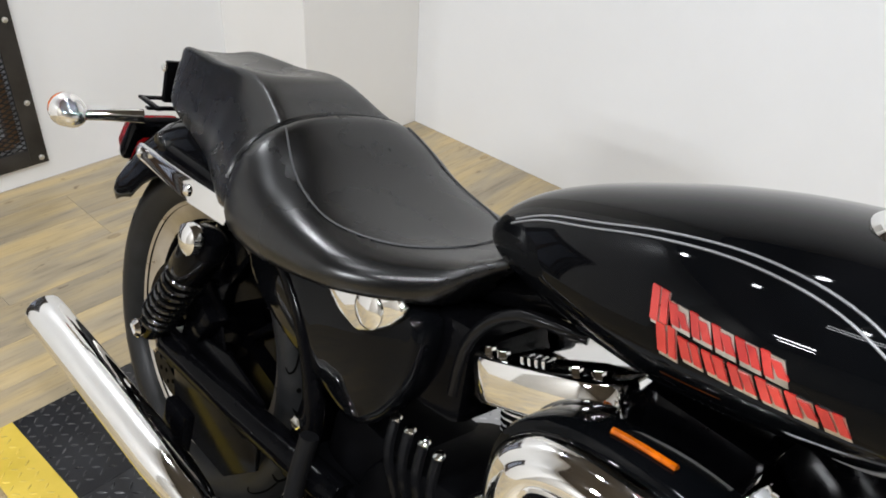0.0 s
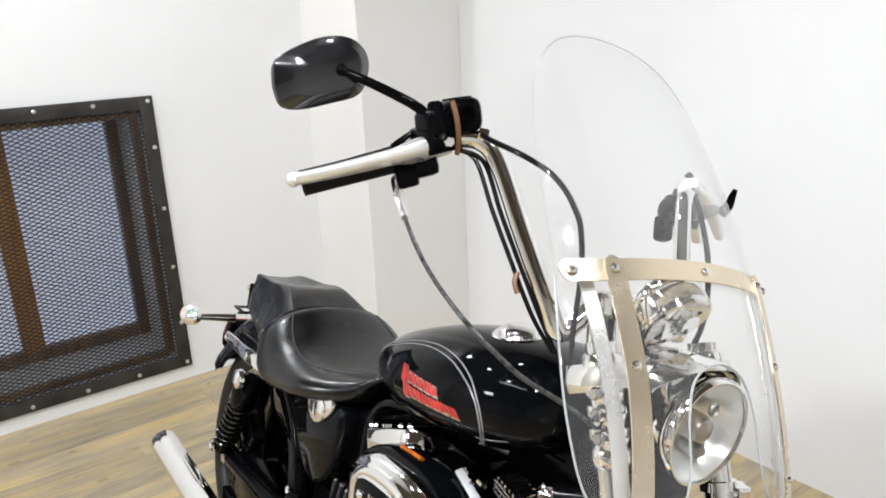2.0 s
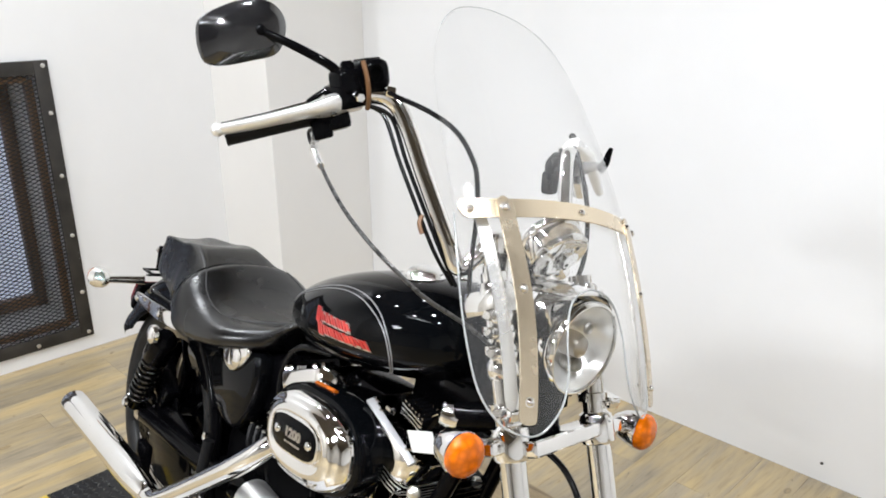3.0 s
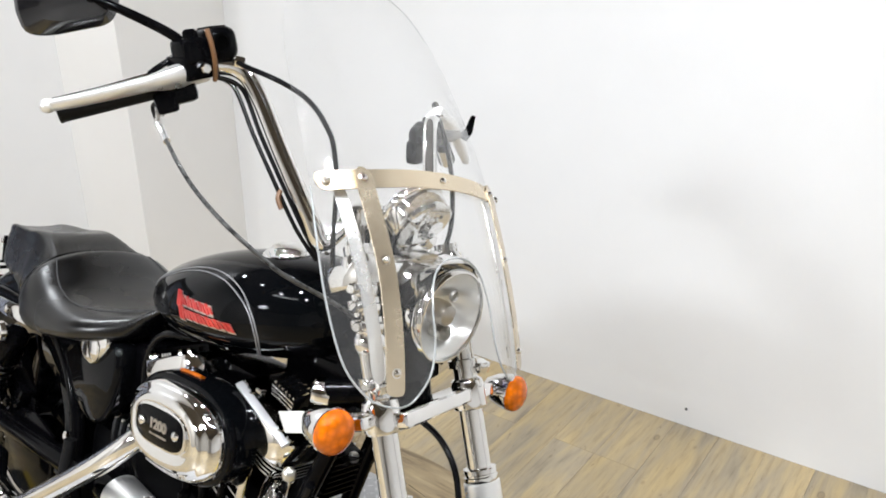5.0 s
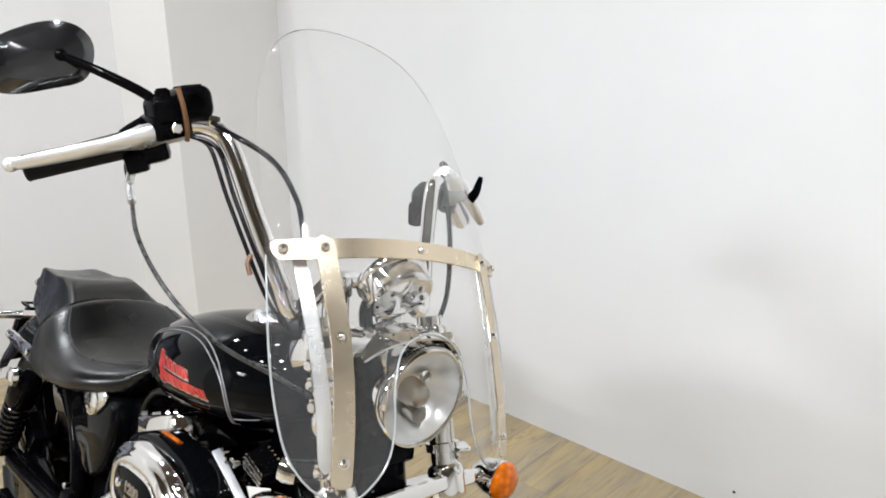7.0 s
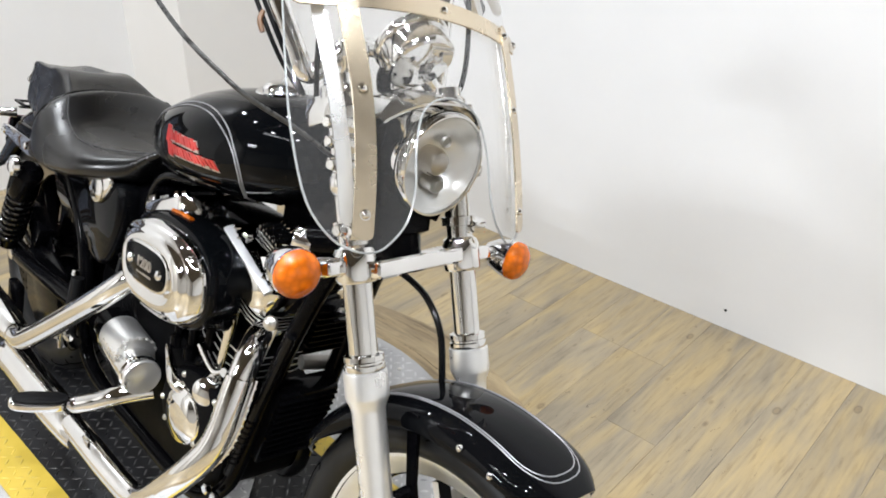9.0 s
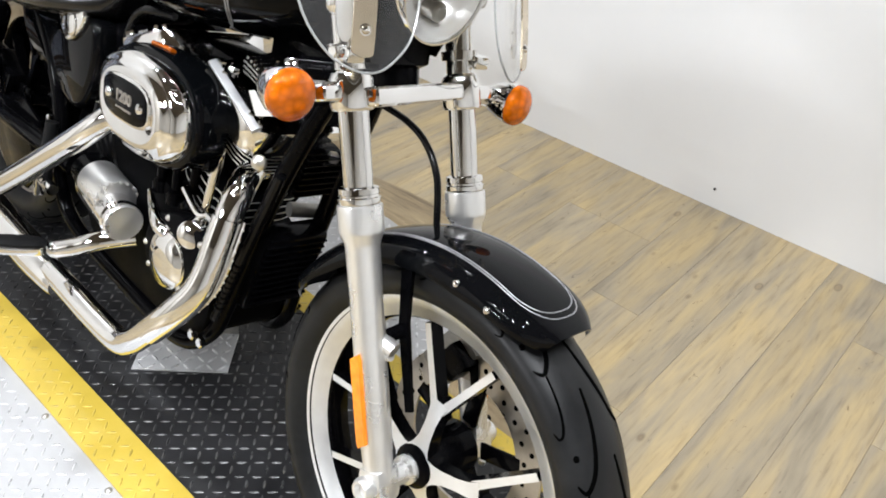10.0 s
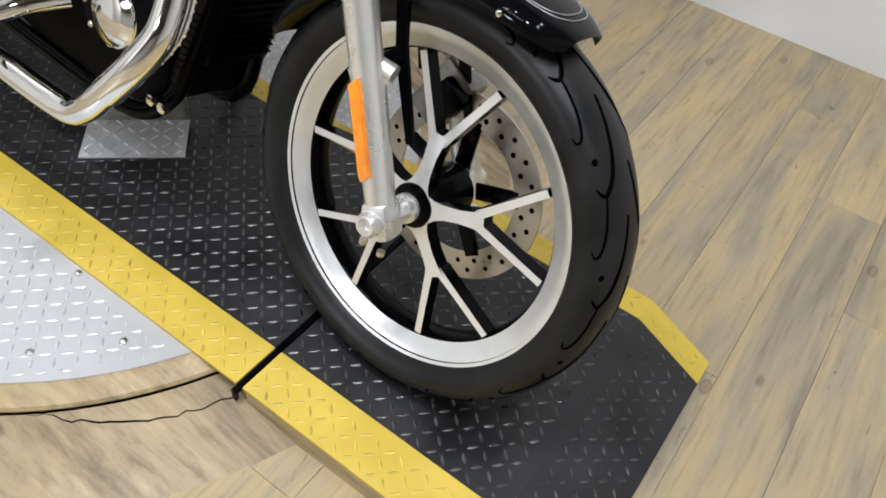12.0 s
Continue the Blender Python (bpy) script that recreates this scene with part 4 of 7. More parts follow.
# --- fork ---
for sgn in (-1, 1):
    y = sgn * FORK_Y
    d = RAKE
    m = Matrix.Translation((FA.x, y, FA.z)) @ axes(d)
    L = (0.655 - FA.z) / RAKE.z
    slider = Mesh().lathe([(0.015, -0.016), (0.0195, -0.010), (0.0200, 0.02), (0.0212, 0.05), (0.0215, L * 0.55), (0.0222, L - 0.056), (0.0232, L - 0.050), (0.0275, L - 0.040), (0.0286, L - 0.037), (0.0288, L - 0.034), (0.0288, L - 0.006), (0.0282, L - 0.003),
                           (0.0255, L - 0.002), (0.0190, L - 0.002)], m, 40)
    # axle clamp foot and cap nut
    slider.box((0.046, 0.040, 0.054), Matrix.Translation((FA.x, y, FA.z)) @ axes(d) @ Matrix.Translation((0, 0, 0.0)), 0.012)
    leg = part("fork_slider", slider, ALLOY, bike, "satin aluminium lower fork slider", 25)
    seal = Mesh().lathe([(0.0262, L - 0.0018), (0.0268, L), (0.0268, L + 0.006), (0.0250, L + 0.0075), (0.0250, L + 0.010), (0.0262, L + 0.0115), (0.0258, L + 0.018), (0.0195, L + 0.020)], m, 40)
    part("dust_seal", seal, CHROME, leg, "chrome seal cap", 25)
    cap = Mesh().lathe([(0.0175, 0), (0.0175, 0.014), (0.014, 0.020), (0.0105, 0.020), (0.009, 0.012), (0.001, 0.012)], Matrix.Translation((FA.x, y + sgn * 0.016, FA.z)) @ axes((0, sgn, 0)), 24)
    part("axle_cap", cap, ALLOY, leg)
    for dx in (-0.016, 0.016):
        g = Mesh()
        nut(g, (FA.x + dx + 0.004, y + sgn * 0.012, FA.z - 0.036), (0, 0, -1), 0.006, 0.008)
        part("clamp_nut", g, BOLT, leg)
    lug = fork_at(0.492, y)
    g = Mesh().tube([lug + Vector((0.006, -sgn * 0.01, 0)), lug + Vector((0.034, -sgn * 0.016, -0.004))], 0.011, 12, smooth=0)
    g.tube([lug + Vector((0.0, -sgn * 0.01, -0.03)), lug + Vector((0.030, -sgn * 0.016, -0.014))], 0.008, 10, smooth=0)
    part("fender_lug", g, ALLOY, leg)
    # orange reflector strip on the outer face
    a, b = fork_at(0.478, y), fork_at(0.355, y)
    up = (a - b).normalized()
    front = Vector((0, sgn, 0)).cross(up)
    ctr = (a + b) / 2 + Vector((0.000, sgn * 0.0205, -0.002))
    rot = Matrix((front, up, Vector((0, sgn, 0)))).transposed().to_4x4()
    outline = [(-0.008, -0.058), (0.006, -0.066), (0.008, -0.058), (0.008, 0.058), (-0.006, 0.066), (-0.008, 0.058)]
    part("side_reflector", Mesh().prism(outline, 0.007, Matrix.Translation(ctr) @ rot, 0.0012), REFLECTOR, leg, "orange plastic side reflector")
    tube = Mesh().lathe([(0.0190, L), (0.0190, (1.0 - FA.z) / RAKE.z)], m, 28)
    part("fork_tube", tube, CHROME, bike, "chrome upper fork tube")
    # covers and clamps on the tube up to the bars
    for z0, z1, r in ((0.865, 0.885, 0.024), (0.955, 0.985, 0.026)):
        t0, t1 = (z0 - FA.z) / RAKE.z, (z1 - FA.z) / RAKE.z
        g = Mesh().lathe([(0.0192, t0 - 0.004), (r - 0.003, t0 - 0.002), (r, t0 + 0.004), (r, t1 - 0.004), (r - 0.003, t1 + 0.002), (0.0192, t1 + 0.004)], m, 28)
        part("fork_clamp", g, CHROME, bike, "chrome fork clamp")
    for z in (0.825, 0.900, 0.925, 0.948):
        p = fork_at(z, y)
        g = Mesh().lathe([(0.0192, -0.007), (0.025, -0.006), (0.025, 0.006), (0.0192, 0.007)], Matrix.Translation(p) @ axes(RAKE), 24)
        g.box((0.022, 0.026, 0.018), Matrix.Translation(p + Vector((0.022, sgn * 0.014, 0.0))), 0.004)
        nut(g, p + Vector((0.012, sgn * 0.026, 0)), (0.2, sgn, 0), 0.008, 0.010)
        part("windshield_clamp", g, CHROME, bike, "chrome quick-release windshield clamp")

# lower triple clamp with signal arms
c0 = fork_at(0.778)
outline = [(-0.145, -0.020), (-0.075, -0.017), (0, -0.015), (0.075, -0.017), (0.145, -0.020), (0.150, 0.0), (0.145, 0.022), (0.075, 0.017), (0, 0.015), (-0.075, 0.017), (-0.145, 0.022), (-0.150, 0.0)]
g = Mesh().box((0.200, 0.046, 0.024), Matrix.Translation(c0 + Vector((0.008, 0, 0.002))) @ axes(RAKE), 0.007, 0, 3)
for sgn in (-1, 1):
    cm = Matrix.Translation(fork_at(0.778, sgn * FORK_Y)) @ axes(RAKE)
    g.lathe([(0.0195, -0.022), (0.025, -0.021), (0.027, -0.017), (0.027, 0.016), (0.0245, 0.023), (0.0195, 0.027)], cm, 32)
    g.box((0.040, 0.024, 0.020), Matrix.Translation(fork_at(0.778, sgn * (FORK_Y + 0.034))) @ axes(RAKE), 0.006, 0, 3)
part("lower_triple_clamp", g, CHROME, bike, "polished cast lower triple clamp", 30)
g = Mesh()
c1 = fork_at(0.972)
g.prism([(y * 0.84, z * 0.8) for y, z in outline], 0.07, Matrix.Translation(c1 + Vector((0.030, 0, 0.0))) @ pose(0, 0, 0, 90, 0, 90) @ pose(0, 0, 0, -25, 0, 0) @ Matrix.Translation((0, 0, -0.07)), 0.008)
for y in (-0.05, 0.05):
    g.lathe([(0.020, 0.0), (0.020, 0.045), (0.024, 0.05), (0.024, 0.075), (0.018, 0.08)], Matrix.Translation((0.428, y - 0.006, 0.962)) @ axes((-0.25, 0, 1)), 20)
part("upper_triple_clamp", g, CHROME, bike, "chrome upper clamp with bar risers", 40)


def signal(at, face, arm_from, chrome_r, lens_r, colour, name):
    d = Vector(face).normalized()
    g = Mesh().lathe([(0.004, -0.052), (chrome_r * 0.45, -0.046), (chrome_r * 0.8, -0.030), (chrome_r, -0.008), (chrome_r * 1.03, 0.0), (chrome_r * 0.97, 0.003)], Matrix.Translation(at) @ axes(d), 32)
    s = part(name, g, CHROME, bike, "chrome bullet turn signal")
    h = Mesh().lathe([(lens_r * 0.98, 0.0), (lens_r, 0.006), (lens_r * 0.97, 0.012), (lens_r * 0.86, 0.0166), (lens_r * 0.68, 0.0206), (lens_r * 0.45, 0.0236), (lens_r * 0.2, 0.0250), (lens_r * 0.02, 0.0252)], Matrix.Translation(at) @ axes(d), 32)
    part("lens", h, colour, s, "amber signal lens" if colour is AMBER else "chrome back")
    st = Mesh().tube([Vector(arm_from), (Vector(arm_from) + Vector(at)) / 2 - d * 0.012, Vector(at) - d * 0.028], lambda u: 0.0135 - 0.004 * u, 14, smooth=6)
    part("stem", st, CHROME, s)
    return s


for sgn in (-1, 1):
    signal((0.584 + 0.006 * sgn, -0.0140 + sgn * 0.1985, 0.770 - 0.005 * sgn), (1, 0.06 + 0.12 * sgn, 0.02), fork_at(0.778, sgn * 0.122), 0.030, 0.0305, AMBER, "front_turn_signal")
    signal((-1.004, sgn * 0.170, 0.586), (-1, sgn * 0.1, 0.0), (-0.955, sgn * 0.055, 0.592), 0.030, 0.028, AMBER, "rear_turn_signal")

# --- front fender ---
def fender_mesh(c, r, w, t0, t1, n=40, k=13, skirt=0.05, thick=0.003, taper=0.25, nar=0.42):
    g = Mesh()
    outer, inner = [], []
    for i in range(n + 1):
        u = i / n
        t = math.radians(t0 + (t1 - t0) * u)
        e = min(u, 1 - u) / taper
        ww = w * (1 - nar * max(0, 1 - e * 1.6) ** 3)
        ro, ri = [], []
        for j in range(k):
            a = math.pi * (j / (k - 1) - 0.5)
            sy, cz = math.sin(a), math.cos(a)
            y = ww * math.copysign(abs(sy) ** 0.75, sy)
            drop = (1 - abs(cz) ** 0.8) * skirt * (0.55 + 0.45 * min(1, e))
            for ring, q in ((ro, 0.0), (ri, thick)):
                rr = r - drop - q
                ring.append((c.x + rr * math.cos(t), c.y + y * (1 - q * 4), c.z + rr * math.sin(t)))
        outer.append(ro)
        inner.append(ri)
    loops = [a + b[::-1] for a, b in zip(outer, inner)]
    g.rings(loops, 0, True, True)
    return g


def fender_line(c, r, w, a, t0, t1, lift=0.0012, n=40):
    out = []
    sy, cz = math.sin(a), math.cos(a)
    for i in range(n + 1):
        t = math.radians(t0 + (t1 - t0) * i / n)
        rr = r - (1 - abs(cz) ** 0.8) * FSKIRT + lift
        out.append(Vector((c.x + rr * math.cos(t), c.y + w * math.copysign(abs(sy) ** 0.75, sy), c.z + rr * math.sin(t))))
    return out


FSKIRT = 0.038
ff = part("front_fender", fender_mesh(FA, 0.335, 0.076, 65.2, 160, skirt=FSKIRT), PAINT, bike, "gloss black front fender", 60)
for edge, tip in ((0.62, 69.2), (0.56, 70.8)):
    left = fender_line(FA, 0.335, 0.076, -edge, 79, 153, 0.0006)
    right = fender_line(FA, 0.335, 0.076, edge, 79, 153, 0.0006)
    nose = [fender_line(FA, 0.335, 0.076, edge * math.sin(q), 79 - (79 - tip) * math.cos(q), 90, 0.0006)[0] for q in (math.radians(-90 + 180 * i / 16) for i in range(17))]
    part("pinstripe", Mesh().tube(left[::-1] + nose[1:-1] + right, 0.0010, 5, smooth=0), SILVERLINE, ff)
for sgn in (-1, 1):
    g = Mesh()
    lug = fork_at(0.492, sgn * FORK_Y)
    g.prism([(0.676, 0.605), (0.696, 0.610), (0.717, 0.520), (0.765, 0.405), (0.755, 0.398), (0.704, 0.500)], 0.006, Matrix.Translation((0, sgn * 0.066 + 0.003, 0)) @ pose(0, 0, 0, 90, 0, 0), 0.002)
    g.tube([lug + Vector((0.010, -sgn * 0.015, 0.0)), Vector((0.708, sgn * 0.066, 0.500))], 0.010, 10, smooth=0)
    part("fender_bracket", g, BLACK, ff)
    for t in (79, 89):
        g = Mesh()
        p = fender_line(FA, 0.335, 0.076, sgn * 1.35, t, t + 1)[0]
        dome(g, p, (0, sgn, 0.2), 0.005, 0.004)
        part("rivet", g, CHROME, ff)

# --- headlamp ---
HL = Vector((0.562, -0.008, 0.912))
hd = Vector((1, 0, -0.06)).normalized()
hm = Matrix.Translation(HL) @ axes(hd) @ Matrix.Scale(0.98, 4)
shell = Mesh().lathe([(0.012, -0.105), (0.04, -0.098), (0.056, -0.075), (0.067, -0.04), (0.070, 0.0), (0.070, 0.012)], hm, 48, caps=False)
lampo = part("headlamp", shell, CHROME, bike, "round chrome headlamp with clear lens")
part("rim_ring", Mesh().lathe([(0.070, 0.002), (0.0735, 0.006), (0.0748, 0.013), (0.0740, 0.020), (0.0715, 0.025), (0.0695, 0.025), (0.069, 0.021)], hm, 64, caps=False), CHROME, lampo)
part("bowl", Mesh().lathe([(0.0692, 0.020), (0.064, 0.004), (0.052, -0.014), (0.036, -0.030), (0.016, -0.038), (0.001, -0.039)], hm @ Matrix.Rotation(0.2, 4, "Z"), 48, caps=False), BOWL, lampo, "bright mirror bowl", 60)
part("lens_glass", Mesh().lathe([(0.0695, 0.022), (0.064, 0.029), (0.050, 0.036), (0.030, 0.040), (0.001, 0.041)], hm, 48, caps=False), LENSGLASS, lampo, "clear headlamp glass")
part("bulb_shield", Mesh().lathe([(0.020, -0.012), (0.020, 0.006), (0.016, 0.016), (0.008, 0.021), (0.001, 0.022)], hm, 28), DISC, lampo)
part("side_bulb", Mesh().lathe([(0.013, -0.02), (0.013, 0.004), (0.008, 0.009), (0.001, 0.010)], hm @ Matrix.Translation((0.018, -0.034, 0)), 20), CALIPER, lampo)
part("marker_ring", Mesh().lathe([(0.0075, 0.024), (0.009, 0.027), (0.0075, 0.030), (0.006, 0.027)], hm @ Matrix.Translation((-0.012, 0.036, 0)), 20), CALIPER, lampo)
# thin hood from the upper clamp out to the top of the headlamp
g = Mesh()
rows = []
for i in range(13):
    u = i / 12
    hw = 0.090 - 0.006 * u
    top, bot = [], []
    for j in range(21):
        v = -1 + 2 * j / 20
        y = hw * v
        x = 0.556 - 0.020 * abs(v) ** 2.2 - 0.098 * u * (1 - 0.12 * abs(v))
        z = 0.990 - 0.034 * abs(v) ** 2.6 + 0.006 * math.sin(math.pi * u) - 0.004 * u
        x, y, z = x + 0.019, y - 0.010, z + 0.003
        top.append((x, y, z))
        bot.append((x, y * 0.98, z - 0.003))
    rows.append(top + bot[::-1])
g.rings(rows, 0, True, True)
part("headlamp_visor", g, CHROME, bike, "thin chrome headlamp visor", 50)
for sgn in (-1, 1):
    g = Mesh().prism([(0.445, 0.955), (0.535, 0.948), (0.530, 0.900), (0.540, 0.860), (0.520, 0.808), (0.490, 0.806), (0.476, 0.86)], 0.006, Matrix.Translation((0.012, sgn * 0.070 - 0.010, 0.004)) @ pose(0, 0, 0, 90, 0, 0), 0.002)
    part("headlamp_bracket", g, BLACK, bike, "black headlamp side bracket")
g = Mesh().box((0.05, 0.13, 0.17), Matrix.Translation(fork_at(0.87) + Vector((-0.045, 0, 0.0))) @ pose(0, 0, 0, 0, -25, 0), 0.02)
g.box((0.06, 0.05, 0.05), Matrix.Translation((0.42, 0.0, 0.86)), 0.01)
part("steering_neck", g, BLACK, bike, "black steering neck")
g = Mesh()
for k, (dx, dy) in enumerate(((0.0, -0.03), (0.01, 0.0), (0.0, 0.03), (-0.02, 0.015))):
    g.tube([(0.47 + dx, dy, 0.90), (0.465 + dx, dy * 1.5, 0.82), (0.42, dy, 0.80), (0.34, dy * 0.6, 0.78)], 0.006, 8)
part("wiring", g, HOSE, bike, "black wiring looms behind the headlamp")

# --- instrument ---
sp = Vector((0.470, -0.003, 1.050))
sd = Vector((-0.79, 0, 0.61)).normalized()
sm = Matrix.Translation(sp) @ axes(sd)
spd = part("speedometer", Mesh().lathe([(0.001, -0.0405), (0.030, -0.0400), (0.0455, -0.0385), (0.0490, -0.0360), (0.0500, -0.0320), (0.0490, -0.0290), (0.0495, -0.0275), (0.0510, -0.006), (0.0525, -0.004), (0.0540, -0.001), (0.0540, 0.006), (0.0525, 0.009), (0.049, 0.010)], sm, 56), CHROME, bike, "chrome cup speedometer", 28)
part("dial", Mesh().lathe([(0.0505, 0.0085), (0.001, 0.0085)], sm, 32), BLACK, spd)
for a in (0.4, 2.0, 3.6, 5.2):
    g = Mesh()
    dome(g, sm @ Vector((0.030 * math.cos(a), 0.030 * math.sin(a), -0.0388)), -sd, 0.004, 0.003)
    part("screw", g, BLACK, spd)
part("speedometer_bracket", Mesh().tube([sp - sd * 0.03, sp + Vector((-0.02, -0.02, -0.045)), fork_at(0.955) + Vector((0.01, -0.03, 0.01))], 0.010, 12), BLACK, bike)

# --- bars ---
BAR = [(0.405, 0.0, 1.030), (0.405, 0.055, 1.030), (0.410, 0.095, 1.000), (0.408, 0.122, 0.985), (0.392, 0.137, 1.02), (0.345, 0.165, 1.105), (0.302, 0.190, 1.185), (0.280, 0.212, 1.212), (0.262, 0.250, 1.208), (0.240, 0.290, 1.186), (0.182, 0.405, 1.122)]
for sgn in (-1, 1):
    pts = [(x + 0.09 * max(0.0, z - 1.05) * (sgn > 0), sgn * y, z - 0.16 * max(0.0, z - 1.05) * (sgn > 0)) for x, y, z in BAR]
    b = part("handlebar", Mesh().tube(pts, 0.0135, 16, smooth=8), CHROME, bike, "chrome mini-ape handlebar")
    e0, e1 = Vector((0.235, sgn * 0.300, 1.172)), Vector((0.180, sgn * 0.412, 1.116))
    part("grip", Mesh().tube([e0, e0 + (e1 - e0) * 0.06, e0 + (e1 - e0) * 0.1, e1 - (e1 - e0) * 0.06, e1], lambda u: 0.0175 + 0.003 * (u < 0.12) + 0.001 * (u > 0.95), 18, smooth=3), GRIP, b, "black rubber grip")
    d = (e1 - e0).normalized()
    # switch housing
    sw = part("switch_housing", Mesh().box((0.044, 0.044, 0.052), Matrix.Translation(e0 - d * 0.020 + Vector((0.002, 0, -0.010))) @ axes(d) @ pose(0, 0, 0, 0, 0, 0), 0.010), BLACK, bike, "black switch housing")
    g = Mesh().box((0.03, 0.03, 0.03), Matrix.Translation(e0 - d * 0.002 + Vector((0.012, 0, -0.024))) @ axes(d), 0.006)
    part("throttle_block", g, BLACK, sw)
    part("button", Mesh().box((0.012, 0.010, 0.016), Matrix.Translation(e0 - d * 0.03 + Vector((-0.024, 0, 0.004))) @ axes(d), 0.003), CASE, sw)
    # lever
    l0, l1 = Vector((0.262, sgn * 0.252, 1.203)), Vector((0.210, sgn * 0.440, 1.121))
    prof = lambda u: 0.0205 - 0.0075 * max(0.0, min(1.0, (u - 0.26) / 0.16)) - 0.0035 * max(0.0, u - 0.42) / 0.58  # noqa: E731
    lv = part("lever", Mesh().tube([l0, l0 + (l1 - l0) * 0.25 + Vector((0.014, 0, 0.002)), l0 + (l1 - l0) * 0.5 + Vector((0.016, 0, 0.002)), l0 + (l1 - l0) * 0.8 + Vector((0.008, 0, 0)), l1], prof, 14, smooth=6, flat=0.7), ALLOY, bike, "polished aluminium hand lever")
    part("ball_end", Mesh().ball(l1, 0.0095, 14), ALLOY, lv)
    arch = [l0 + (l1 - l0) * u + Vector((-0.010, 0, h)) for u, h in ((0.36, 0.010), (0.28, 0.019), (0.18, 0.026), (0.09, 0.028), (0.04, 0.020))]
    part("cable_guard", Mesh().tube(arch, 0.0042, 10), BLACK, lv, "black arched cable guard")
# brake master cylinder and right mirror
mcm = pose(0.264, -0.244, 1.240, 16, -8, 0) @ Matrix.Scale(0.84, 4)
g = Mesh().box((0.066, 0.060, 0.056), mcm, 0.022, 0, 5)
g.box((0.050, 0.050, 0.046), mcm @ Matrix.Translation((-0.004, -0.045, -0.008)), 0.012, 0, 3)
mc = part("brake_master_cylinder", g, BLACK, bike, "black front brake reservoir", 50)
part("lid", Mesh().box((0.036, 0.034, 0.005), mcm @ Matrix.Translation((0, 0, 0.027)), 0.002), BLACK, mc)
part("stem_nut", Mesh().lathe([(0.012, 0), (0.012, 0.012), (0.008, 0.016)], mcm @ Matrix.Translation((0.004, -0.046, 0.012)), 18), BLACK, mc)
part("sight_glass", Mesh().lathe([(0.013, 0), (0.013, 0.003), (0.009, 0.004), (0.009, 0.001), (0.001, 0.001)], Matrix.Translation((0.2915, -0.252, 1.243)) @ axes((1, 0, 0.14)), 20), GROOVE, mc)
g = Mesh()
g.box((0.05, 0.055, 0.035), Matrix.Translation((0.258, -0.270, 1.205)) @ pose(0, 0, 0, 20, 0, 0), 0.008)
nut(g, (0.285, -0.268, 1.204), (1, -0.2, 0), 0.008, 0.008, 1)
nut(g, (0.286, -0.222, 1.222), (0.6, 0.8, 0), 0.009, 0.014, 1)
part("lever_clamp", g, [BLACK, CHROME], mc)
part("cable_tie", Mesh().tube([(0.290, -0.276, 1.256), (0.2955, -0.268, 1.235), (0.294, -0.258, 1.210), (0.285, -0.250, 1.190)], 0.0035, 6), BRONZE, mc, "brown rubber strap")


def mirror(sgn):
    c = Vector((0.185, sgn * 0.414, 1.260))
    outline = [(-0.070, -0.018), (-0.062, -0.043), (-0.035, -0.048), (0.010, -0.040), (0.048, -0.030), (0.064, -0.006), (0.067, 0.022), (0.052, 0.043), (0.022, 0.050), (-0.020, 0.040), (-0.064, 0.016)]
    smooth = [(q.x, q.y) for q in spline([(x, y, 0) for x, y in outline] + [(*outline[0], 0)], 4)][:-1]
    rot = Matrix((Vector((0.12, 1, 0.0)).normalized() * 1, Vector((-0.15, 0, 1)).normalized(), Vector((1, -0.12, 0.15)).normalized())).transposed().to_4x4()
    flip = Matrix.Rotation(radians(-11 * sgn), 4, "Z")
    rings = []
    for s, z in ((0.90, -0.004), (0.96, 0.0), (0.96, 0.004), (0.94, 0.008), (0.70, 0.0205), (0.66, 0.0220), (0.3, 0.0236), (0.02, 0.024)):
        rings.append([(x * s + 0.01 * (1 - s), y * s + 0.004 * (1 - s), z) for x, y in smooth])
    mr = part("mirror", Mesh().rings(rings, 0, True, True, Matrix.Translation(c) @ rot @ flip), MIRRORBACK, bike, "black teardrop mirror", 28)
    part("mirror_glass", Mesh().prism([(x * 0.92, y * 0.92) for x, y in smooth], 0.002, Matrix.Translation(c) @ rot @ flip @ Matrix.Translation((0, 0, -0.006))), CHROME, mr, "mirror glass")
    piv = Vector((0.205, sgn * 0.398, 1.268))
    part("ball_socket", Mesh().ball(piv, 0.0095, 14), BLACK, mr)
    part("mirror_stem", Mesh().tube([piv, (0.226, sgn * 0.355, 1.258), (0.250, sgn * 0.300, 1.240), (0.255, sgn * 0.278, 1.222)], lambda u: 0.0058 + 0.002 * u, 12), BLACK, mr)


mirror(-1)
# clutch lever perch on the left bar, with its small mirror turned edge-on
g = Mesh().box((0.044, 0.046, 0.046), Matrix.Translation((0.272, 0.224, 1.160)) @ pose(0, 0, 0, -18, 0, 0), 0.016, 0, 4)
g.lathe([(0.018, -0.018), (0.024, -0.012), (0.025, 0.0), (0.021, 0.012), (0.010, 0.016), (0.001, 0.016)], Matrix.Translation((0.274, 0.216, 1.158)) @ axes((1, -0.35, 0)), 28)
g.box((0.026, 0.028, 0.044), Matrix.Translation((0.266, 0.209, 1.126)) @ pose(0, 0, 0, 12, 0, 0), 0.009, 0, 3)
g.box((0.020, 0.020, 0.016), Matrix.Translation((0.280, 0.196, 1.150)), 0.005)
nut(g, (0.292, 0.232, 1.186), (0.2, 0, 1), 0.008, 0.009)
cp = part("clutch_perch", g, BLACK, bike, "black clutch lever perch and switch cluster", 50)
